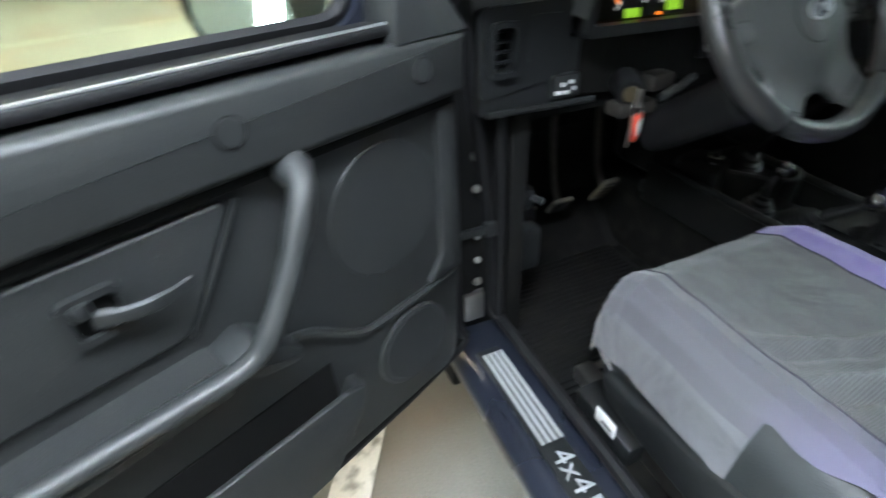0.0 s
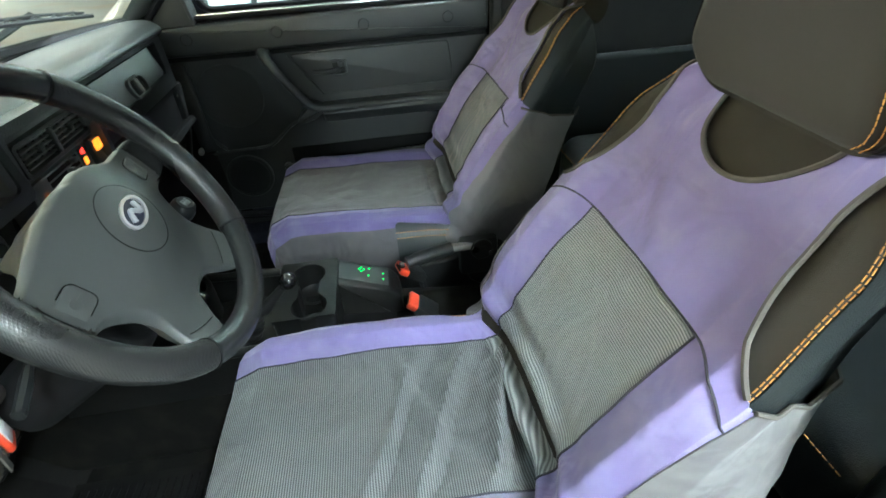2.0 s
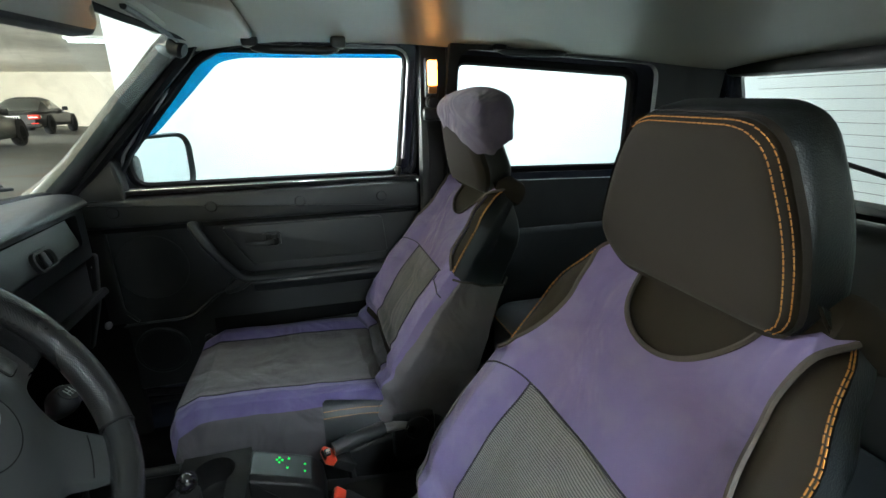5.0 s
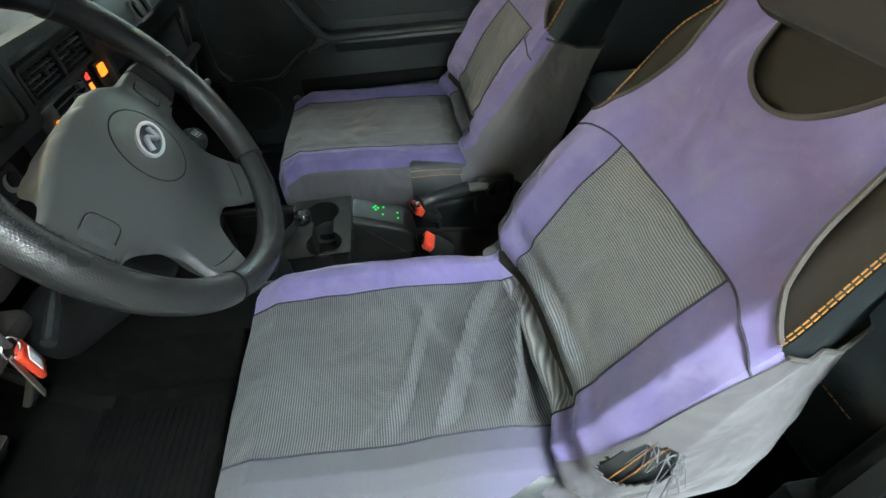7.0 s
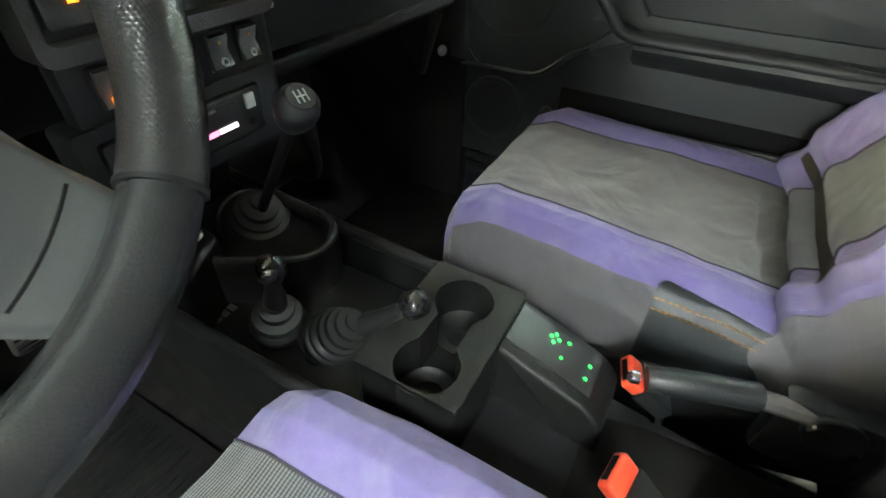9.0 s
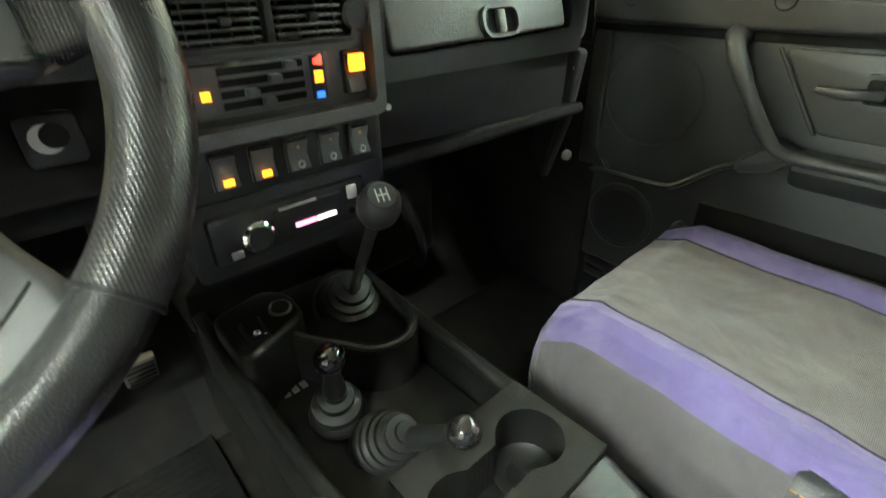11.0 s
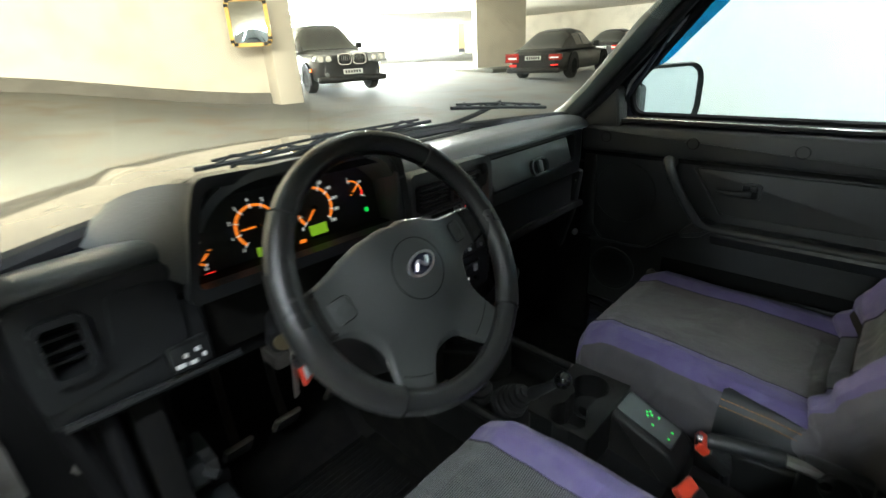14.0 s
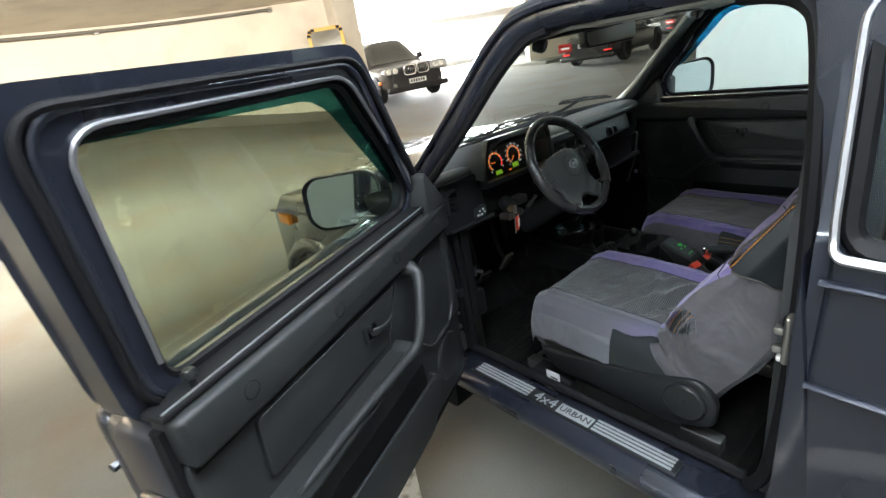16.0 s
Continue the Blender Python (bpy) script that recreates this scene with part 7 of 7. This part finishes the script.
def front_seat(cx, driver, label):
    t = thing("front_seat", cx, -0.20, 0.40, label, "car seat", "front seats")
    # the seat itself
    C = cushion(cx, 0.0, False)
    part("cushion", join(sheet(C, steps(-1, 1, 44), steps(0, 1, 40)), rbox(cx - 0.225, cx + 0.225, -0.43, 0.03, 0.555, 0.62, 0.02)), LEATHER, t, "black leatherette cushion")
    B = backrest(cx, 0.0, False)
    part("backrest", sheet(B, steps(-2, 2, 88), steps(0.0, 0.54, 44)), SEAT_CLOTH, t, "dark brown cloth backrest")
    part("backrest_top", tube([B(s, 0.535) for s in steps(-0.95, 0.95, 20)], 0.03, 10, flat=0.8), SEAT_CLOTH, t)
    # side bolsters of leatherette show in the arm holes
    for sx in (-1, 1):
        part("bolster", sheet(lambda s, b: backrest(cx, 0.003, False)(sx * s, b), steps(0.835, 1.5, 22), steps(0.02, 0.54, 34)), LEATHER, t, "black leatherette side bolster")
        for s in (0.795, 0.812):
            part("stitching", stitches([backrest(cx, 0.0025, False)(sx * s, b) for b in steps(0.06, 0.525, 44)], 0.008, 0.0062, 0.0007), THREAD, t, "orange double stitching")
    # the loose cover
    # one cloth in two tones, the passenger's lightened against the shade there
    side_cloth = FLANK_CLOTH if driver else FLANK_LIGHTENED
    Cc = cushion(cx, 0.007, driver)
    us, vs = steps(-1, 1, 120), steps(0.0, 1.0, 100)
    cov = part("seat_cover", sheet(Cc, us, vs, lambda s, v: abs(s) < 0.5, 0.002), GREY_MESH if driver else BROWN_GREY, t, "grey woven middle of the loose cover" if driver else "brown-grey middle of the loose cover")
    # where the cover's hem stops short and the leatherette shows: inner and outer side
    inner_hem = lambda v: (0.81 - 0.125 * math.sin(math.pi * min(1.0, max(0.0, (v - 0.765) / 0.175)))) if driver else 0.76 + 0.25 * (v - 0.72)
    outer_hem = lambda v: (0.83 - 0.42 * (v - 0.72) + 0.022 * math.sin(42 * v)) if driver else 0.80
    inner_from, outer_from = (0.765, 0.72) if driver else (0.72, 0.64)
    cut = lambda s, v: 6 * (max(inner_from - v, inner_hem(v) - abs(s)) if (s > 0) == driver else max(outer_from - v, outer_hem(v) - abs(s)))
    skirt_s = lambda v: 0.88 if driver else 0.875 - 0.075 * smoothstep(0.05, 0.40, v)
    for sx in (-1, 1):
        side_at = lambda u, v: sx * (0.5 + u * (skirt_s(v) - 0.5))
        hang_at = lambda u, v: sx * (skirt_s(v) + u * (1.0 - skirt_s(v)))
        part("cover_side", sheet(lambda u, v: Cc(side_at(u, v), v), steps(0, 1, 30), vs, lambda u, v: cut(side_at(u, v), v) > -0.05, 0.002, edge=lambda u, v: cut(side_at(u, v), v)), PURPLE_FADING if driver and sx < 0 else PURPLE if driver else PURPLE_DEEP, cov, "purple cloth edge faded to lilac grey" if driver and sx < 0 else "faded purple cloth edge")
        part("cover_skirt", sheet(lambda u, v: Cc(hang_at(u, v), v), steps(0, 1, 14), vs, lambda u, v: cut(hang_at(u, v), v) > -0.05, 0.002, edge=lambda u, v: cut(hang_at(u, v), v)), GREY_CLOTH if driver else FLANK_CLOTH, cov, "pale grey hanging skirt")
        part("piping", tube([(x, y, z + 0.001) for x, y, z in (Cc(sx * 0.5, v) for v in steps(0.02, 1.0, 80))], 0.0014, 6), PIPING, cov)
    for k in (0.835, 0.862):
        part("stitching", stitches([tuple(Vector(cushion(cx, 0.002, False)((k if driver else -k), v))) for v in steps(0.55, 0.95, 24)], 0.008, 0.006, 0.0009), THREAD, t, "orange double stitching")
    Bc, Bf = backrest(cx, 0.007, True), backrest(cx, 0.0095, True)
    ss, bs = steps(-1.12, 1.12, 150), steps(0.0, 0.535, 130)
    wide = lambda s, b: math.copysign(ease(BACK_OUT, abs(s)), s) * ease(BACK_WIDE, b)
    middle = lambda s, b: abs(wide(s, b)) < mid_w and b < 0.295
    hole_w, hole_b, hole_h = (0.112, 0.458, 0.172) if driver else (0.112, 0.475, 0.165)
    mid_w = 0.128 if driver else 0.104
    rim = lambda s, b: min((wide(s, b) / 0.085) ** 2 + ((b - 0.518) / 0.090) ** 2, ((abs(wide(s, b)) - 0.255) / hole_w) ** 2 + ((b - hole_b) / hole_h) ** 2) - 1
    hole = lambda s, b: rim(s, b) < 0
    torn = (lambda s, b: s < 0 and ((abs(s) - 0.885 - 0.02 * math.sin(60 * b)) / 0.075) ** 2 + ((b - 0.112) / 0.042) ** 2 < 1) if driver else (lambda s, b: False)
    flank_s = lambda b: (0.745 if driver else 0.835) + (0.42 if driver else 0.22) * min(0.3, max(0.0, b))
    flank = lambda s, b: 8 * ((0.298 if driver else 0.312) + 0.06 * (abs(s) - 0.9) - b)
    bc = part("back_cover", sheet(Bc, ss, bs, lambda s, b: middle(s, b), 0.002), GREY_MESH_BACK if driver else GREY_CLOTH, t, "grey woven middle of the back cover")
    part("cover_yoke", sheet(Bc, ss, bs, lambda s, b: not middle(s, b) and not hole(s, b) and abs(s) < flank_s(b) + 0.012 and not torn(s, b), 0.002, edge=rim), PURPLE, bc, "faded purple cloth yoke and sides")
    for sx in (-1, 1):
        flank_at = lambda u, b: sx * (flank_s(b) + u * (1.55 - flank_s(b)))
        part("cover_flank", sheet(lambda u, b: Bf(flank_at(u, b), b), steps(0.0, 1.0, 56), steps(-0.09, 0.40, 90), lambda u, b: flank(flank_at(u, b), b) > 0 and not torn(flank_at(u, b), b), 0.002, edge=lambda u, b: flank(flank_at(u, b), b)), side_cloth, bc, "pale grey flank cloth")

    for sx in (-1, 1):
        top_b = 0.298 if driver else 0.312
        part("binding", tube([Bf(sx * q, top_b + 0.06 * (q - 0.9) - 0.001) for q in steps(0.86, 1.54, 26)], 0.0026, 6), BINDING, bc)

    def s_for(a, b):
        lo, hi = 0.0, 1.0
        for _ in range(24):
            m = (lo + hi) / 2
            lo, hi = (m, hi) if ease(BACK_OUT, m) * ease(BACK_WIDE, b) < abs(a) else (lo, m)
        return math.copysign(lo, a)

    def line(ab, r=0.0014, mat=PIPING, name="piping"):
        part(name, tube([tuple(Vector(Bc(s_for(a, b), b)) + FWD * 0.0012) for a, b in ab], r, 6), mat, bc)
    for sx in (-1, 1):
        line([(sx * mid_w, b) for b in steps(0.0, 0.295, 40)])
        line([(sx * (mid_w + (0.222 - mid_w) * v), 0.295 - 0.045 * v * v + 0.012 * v) for v in steps(0, 1, 14)])
    line([(a, 0.295) for a in steps(-mid_w, mid_w, 30)])
    line([(0.085 * math.cos(w), 0.518 + 0.090 * math.sin(w)) for w in steps(math.pi, 2 * math.pi, 40)], 0.0032, BINDING, "binding")
    for sx in (-1, 1):
        line([(sx * (0.255 - hole_w * math.cos(w)), hole_b + hole_h * math.sin(w)) for w in steps(-1.15, 0.40, 44)], 0.0032, BINDING, "binding")
    # head restraint
    hx = cx + (0.022 if driver else -0.012)
    hm = pose(hx, -0.660, 1.208, -12, 0, 0)
    hs = 1 if driver else -1
    head_pts = rounded([(hs * u, v) for u, v in ([(-0.150, -0.100), (0.095, -0.100), (0.136, -0.050), (0.090, 0.042), (0.040, 0.106), (-0.128, 0.104), (-0.154, 0.0)])][::hs], 0.040, 7)
    hr = part("head_restraint", moved(plate(head_pts, "y", -0.030, 0.048, 0.028, 5), hm), LEATHER, t, "wide black leatherette head restraint")
    part("restraint_front", moved(plate([(u * 0.985, v * 0.975) for u, v in head_pts], "y", 0.012, 0.0525, 0.028, 6), hm), SEAT_CLOTH, hr, "brown cloth front of the restraint")
    for k, y in ((0.92, 0.0476), (0.95, 0.0422)):
        around = [(u, v) for u, v in head_pts]
        first = max(range(len(around)), key=lambda i: (around[i][1] < -0.09) * (10 + around[i][0]))
        around = [p for p in around[first:] + around[:first] if p[1] > -0.095 and p[0] * hs < 0.045]
        path = [tuple(hm @ Vector((u * k, y, v * (k - 0.012)))) for u, v in around]
        part("stitching", stitches(path, 0.0062, 0.0046, 0.00065), THREAD, hr, "orange stitching")
    if not driver:
        def cap(u, v):
            """A cloth hood over the restraint, its hem drawn to a point at the side towards the driver."""
            a = 2 * math.pi * u
            c, s = math.cos(a), math.sin(a)
            w = (abs(c) ** 2.6 + abs(s) ** 2.6) ** (-1 / 2.6)
            top = min(1.0, v / 0.45)
            rad = math.sin(top * math.pi / 2) ** 0.75
            drop = max(0.0, v - 0.40) / 0.60
            wav = 0.008 * noise.noise(Vector((c * 1.7, s * 1.7, v * 2.5)))
            hem = 0.046 + 0.050 * max(0.0, -c) ** 2 + 0.014 * math.sin(3 * a + 0.6) + 0.006 * noise.noise(Vector((c * 5, s * 5, 1)))
            bag = 1.0 + 0.10 * math.exp(-((v - 0.42) / 0.16) ** 2) * max(0.0, -c)
            p = Vector(((0.150 * c * w * rad + wav) * bag, 0.066 * s * w * rad + wav * 0.6, 0.138 - 0.042 * (1 - math.cos(top * math.pi / 2)) - drop * hem))
            return tuple(hm @ p)
        part("purple_cap", sheet(cap, steps(0, 1 - 1 / 96, 95), steps(0.01, 1.0, 48), wrap=True, thick=0.002), CAP_CLOTH, hr, "crumpled purple-grey cloth pulled over the top")
    # frame, rails, recliner
    fr = part("seat_frame", plate(rounded([(0.03, 0.575), (0.02, 0.50), (-0.05, 0.455), (-0.40, 0.455), (-0.46, 0.50), (-0.46, 0.60), (-0.36, 0.62)], 0.03, 4), "x", cx - 0.225, cx + 0.225, 0.02, 3), PLASTIC, t, "black plastic seat base")
    for sx in (-1, 1):
        part("side_cover", plate(rounded([(0.00, 0.555), (-0.02, 0.505), (-0.12, 0.49), (-0.40, 0.475), (-0.515, 0.515), (-0.52, 0.60), (-0.47, 0.645), (-0.36, 0.605)], 0.03, 5), "x", cx + sx * 0.218, cx + sx * 0.246, 0.010, 3), PLASTIC, fr, "black plastic recliner cover")
        part("recliner_knob", disc(cx + sx * 0.246, -0.445, 0.570, 0.052, 0.012, (sx, 0, 0), 30, 0.005), PLASTIC, fr)
        part("recliner_bolt", disc(cx + sx * 0.252, -0.445, 0.572, 0.008, 0.010, (sx, 0, 0), 10), PLASTIC, fr)
        part("rail", rbox(cx + sx * 0.19 - 0.02, cx + sx * 0.19 + 0.02, -0.52, 0.10, 0.40, 0.445, 0.006), STEEL, fr, "worn steel seat rail")
        part("bracket", rbox(cx + sx * 0.19 - 0.03, cx + sx * 0.19 + 0.03, -0.42, -0.36, 0.40, 0.47, 0.008), STEEL, fr)
    part("rail_bar", tube([(cx - 0.19, 0.09, 0.43), (cx + 0.19, 0.09, 0.43)], 0.008, 8), STEEL, fr)
    if driver:
        part("label", rbox(cx - 0.246, cx - 0.242, -0.062, -0.012, 0.435, 0.470, 0.001), WHITE_LABEL, fr, "small white label with dark bars")
        part("label_bar", rbox(cx - 0.2475, cx - 0.246, -0.055, -0.030, 0.448, 0.452, 0.0), RUBBER, fr)
        part("bench_block", rbox(cx - 0.244, cx - 0.18, -0.10, 0.05, 0.40, 0.450, 0.008), PLASTIC, fr)
        # loose threads at the tear
        threads = []
        rng = random.Random(5)
        for k in range(26):
            p = Vector(Bf(-0.84 - 0.11 * rng.random(), 0.142 + 0.014 * rng.random()))
            q = p + Vector((rng.uniform(-0.03, 0.0), rng.uniform(-0.01, 0.03), rng.uniform(-0.045, -0.01)))
            threads.append(tube([p, (p + q) / 2 + Vector((0, 0, 0.006)), q], 0.0006, 4))
        for k in (0.868, 0.890):
            part("stitching", stitches([tuple(Vector(backrest(cx, 0.0045, False)(-k - 0.9 * max(0.0, 0.11 - b) ** 1.5, b))) for b in steps(0.055, 0.175, 16)], 0.007, 0.0055, 0.0009), THREAD, t, "orange double stitching")
        part("frayed_threads", join(*threads), GREY_CLOTH, bc, "frayed grey threads at a tear")
    return t


front_seat(-0.36, True, "driver's seat in a loose purple and grey cloth cover")
front_seat(0.37, False, "passenger seat in a loose purple and grey cloth cover")

# ---------------------------------------------------------------- rear bench
bench = thing("rear_bench", 0, -1.25, 0.40, "black leatherette rear bench seat with head restraints", "rear seat")
part("cushion", rbox(-0.58, 0.58, -1.22, -0.78, 0.48, 0.70, 0.06, 5), LEATHER, bench)
part("cushion_base", rbox(-0.56, 0.56, -1.24, -0.82, 0.40, 0.50, 0.01), DARK, bench)
for sx in (-1, 1):
    part("back_half", moved(rbox(-0.285, 0.285, -0.07, 0.07, 0.0, 0.42, 0.05, 5), pose(sx * 0.292, -1.24, 0.66, 14, 0, 0)), LEATHER, bench)
    h = part("head_restraint", moved(rbox(-0.13, 0.13, -0.05, 0.05, 0.0, 0.17, 0.045, 5), pose(sx * 0.30, -1.335, 1.09, 12, 0, 0)), LEATHER, bench)
    part("post", tube([(sx * 0.30, -1.33, 1.11), (sx * 0.30, -1.31, 1.03)], 0.006, 8), CHROME, h)
    part("stitching", stitches([(sx * 0.292 + d, -0.79 + 0.012, 0.66) for d in steps(-0.24, 0.24, 12)]), THREAD, bench, "orange stitching")
    part("side_panel", rbox(min(sx * 0.585, sx * 0.62), max(sx * 0.585, sx * 0.62), -1.45, -0.70, 0.45, 0.92, 0.03, 4), LEATHER, bench)

# ---------------------------------------------------------------- foot well
pedals = thing("pedals", -0.38, 0.56, 0.55, "three dusty steel pedals with ribbed rubber pads", "pedals")
for x, y, z, w, h in ((-0.475, 0.475, 0.575, 0.060, 0.055), (-0.365, 0.475, 0.575, 0.060, 0.055), (-0.245, 0.455, 0.600, 0.045, 0.095)):
    m = pose(x, y, z, 35, 0, 0)
    p = part("pedal_pad", moved(rbox(-w / 2, w / 2, -0.006, 0.006, -h / 2, h / 2, 0.004), m), surface("pedal_rubber_%d" % int(-x * 1000), (0.055, 0.05, 0.038), 0.75, bump=0.2, dirt=(0.13, 0.115, 0.085), dirt_amount=0.5), pedals, "worn dusty rubber pedal pad")
    for k in range(5):
        part("rib", moved(rbox(-w / 2 + 0.004, w / 2 - 0.004, -0.009, -0.005, -h / 2 + h * (k + 0.3) / 5, -h / 2 + h * (k + 0.6) / 5, 0.001), m), RUBBER, p)
    part("pedal_arm", tube(smooth_path([tuple(m @ Vector((0, 0.006, 0))), (x + 0.01, y + 0.05, z + 0.06), (x + 0.02, y + 0.08, z + 0.20), (x + 0.02, y + 0.06, z + 0.32)], 5), 0.009, 8), DIRTY_STEEL, pedals, "dirty steel pedal arm")
mat = thing("floor_mat", -0.40, 0.20, 0.40, "black ribbed rubber floor mat in the driver's foot well", "floor mat")
part("sheet", rbox(-0.63, -0.19, -0.02, 0.47, 0.402, 0.410, 0.003), MAT_RUBBER, mat)
for k in range(30):
    y = 0.0 + 0.0152 * k
    part("rib", rbox(-0.61, -0.21, y, y + 0.007, 0.409, 0.4145, 0.002), MAT_RUBBER, mat)
part("toe_flap", plate([(0.455, 0.412), (0.462, 0.404), (0.66, 0.60), (0.655, 0.608)], "x", -0.62, -0.20), MAT_RUBBER, mat)
rearmat = thing("rear_floor_mat", -0.42, -0.66, 0.40, "black rubber floor mat behind the driver's seat", "floor mat")
part("sheet", rbox(-0.62, -0.20, -0.80, -0.53, 0.402, 0.410, 0.003), MAT_RUBBER, rearmat)
for k in range(9):
    part("rib", rbox(-0.60, -0.22, -0.785 + 0.028 * k, -0.778 + 0.028 * k, 0.409, 0.414, 0.001), MAT_RUBBER, rearmat)
box = thing("fuse_box", -0.60, 0.36, 0.52, "small black control box on the driver's kick panel", "control box")
part("case", rbox(-0.606, -0.540, 0.29, 0.40, 0.555, 0.660, 0.010), PLASTIC, box)
part("lid", rbox(-0.548, -0.534, 0.298, 0.392, 0.575, 0.640, 0.005), RUBBER, box)
part("bracket", join(rbox(-0.606, -0.545, 0.33, 0.42, 0.668, 0.712, 0.006), rbox(-0.575, -0.548, 0.345, 0.40, 0.705, 0.728, 0.004)), surface("dull_zinc", (0.16, 0.16, 0.15), 0.5, metal=0.7, dirt=(0.05, 0.045, 0.035), dirt_amount=0.6), box, "dull zinc bracket")
part("connector", rbox(-0.566, -0.536, 0.325, 0.352, 0.655, 0.684, 0.003), RUBBER, box)
part("cable", tube(smooth_path([(-0.58, 0.36, 0.70), (-0.575, 0.35, 0.76), (-0.59, 0.33, 0.84), (-0.58, 0.30, 0.92)], 5), 0.006, 6), RUBBER, box)
pull = thing("bonnet_release", -0.59, 0.30, 0.72, "black bonnet release lever under the dash", "lever")
part("handle", join(rbox(-0.612, -0.575, 0.275, 0.305, 0.725, 0.765, 0.006), tube([(-0.58, 0.28, 0.745), (-0.565, 0.26, 0.74)], 0.007, 8)), PLASTIC, pull)

# ---------------------------------------------------------------- roof fittings
rv = thing("rear_view_mirror", -0.08, 0.02, 1.44, "black rear view mirror below the roof", "mirror")
RV = pose(-0.115, 0.015, 1.434, -4, 0, -14)
part("housing", moved(plate(rr(0.212, 0.076, 0.020, 6), "y", -0.010, 0.022, 0.006, 3), RV), PLASTIC, rv)
part("mirror_glass", moved(plate(rr(0.200, 0.065, 0.016, 6), "y", -0.0125, -0.0105), RV), MIRROR, rv, "silver mirror glass")
part("stem", tube(smooth_path([(-0.08, 0.04, 1.435), (-0.05, 0.045, 1.455), (0.0, 0.03, 1.468)], 5), 0.008, 8), PLASTIC, rv)
for sx in (-1, 1):
    v = thing("sun_visor", sx * 0.28, -0.06, 1.452, "beige sun visor folded up under the roof", "sun visor", "sun visors")
    part("pad", moved(plate(rr(0.38, 0.14, 0.04, 5), "z", -0.010, 0.010, 0.008, 3), pose(sx * 0.28, -0.095, 1.470, 8, 0, 0)), HEADLINER, v)
    part("rod", tube([(sx * 0.10, -0.02, 1.452), (sx * 0.47, -0.01, 1.448)], 0.005, 8), PLASTIC, v)
    part("clip", disc(sx * 0.485, 0.01, 1.44, 0.02, 0.03, (-sx * 0.3, -1, -0.4), 14, 0.006), PLASTIC, v)
for sx, y0 in ((1, -0.765), (1, -0.150)):
    g = thing("roof_grab_handle", sx * 0.50, y0 - 0.1, 1.43, "black grab handle on the roof edge", "grab handle", "roof grab handles")
    part("bar", tube(smooth_path([(sx * 0.515, y0, 1.452), (sx * 0.495, y0 - 0.02, 1.438), (sx * 0.49, y0 - 0.10, 1.434), (sx * 0.495, y0 - 0.18, 1.436), (sx * 0.515, y0 - 0.20, 1.450)], 5), 0.010, 10), PLASTIC, g)
    for y in (y0, y0 - 0.20):
        part("foot", rbox(sx * 0.50 - 0.015, sx * 0.50 + 0.025, y - 0.018, y + 0.018, 1.440, 1.470, 0.008), PLASTIC, g)
lamp = thing("courtesy_lamp", 0.555, -0.590, 1.335, "lit amber courtesy lamp on the centre pillar", "lamp")
part("housing", rbox(0.532, 0.556, -0.608, -0.572, 1.325, 1.425, 0.006), PLASTIC, lamp)
part("lens", rbox(0.524, 0.536, -0.603, -0.577, 1.355, 1.418, 0.005, 3), LAMP_GLOW, lamp, "lit amber lens")
part("lens_foot", rbox(0.526, 0.536, -0.602, -0.578, 1.335, 1.356, 0.004), surface("amber_lens", (0.5, 0.22, 0.05), 0.3, bump=0.05), lamp)
for sx in (-1, 1):
    bx, by = (-0.10, -0.085) if sx < 0 else (0.0, 0.0)
    belt = thing("seat_belt", sx * 0.54 + bx, -0.60 + by, 0.60, "black seat belt hanging from the centre pillar", "seat belt", "seat belts")
    part("webbing", moved(plate([(-0.572, 1.30), (-0.614, 1.30), (-0.640, 0.60), (-0.594, 0.60)], "x", sx * 0.532, sx * 0.5345), Matrix.Translation((bx, by, 0))), RUBBER, belt)
    part("guide", moved(join(rbox(min(sx * 0.52, sx * 0.548), max(sx * 0.52, sx * 0.548), -0.625, -0.562, 1.265, 1.300, 0.01), disc(sx * 0.545, -0.59, 1.312, 0.018, 0.022, (-sx, 0, 0), 16, 0.005)), Matrix.Translation((bx, by, 0))), PLASTIC, belt)
    part("reel", moved(rbox(min(sx * 0.53, sx * 0.60), max(sx * 0.53, sx * 0.60), -0.66, -0.58, 0.52, 0.62, 0.012), Matrix.Translation((bx * 0.5, by, 0))), PLASTIC, belt)
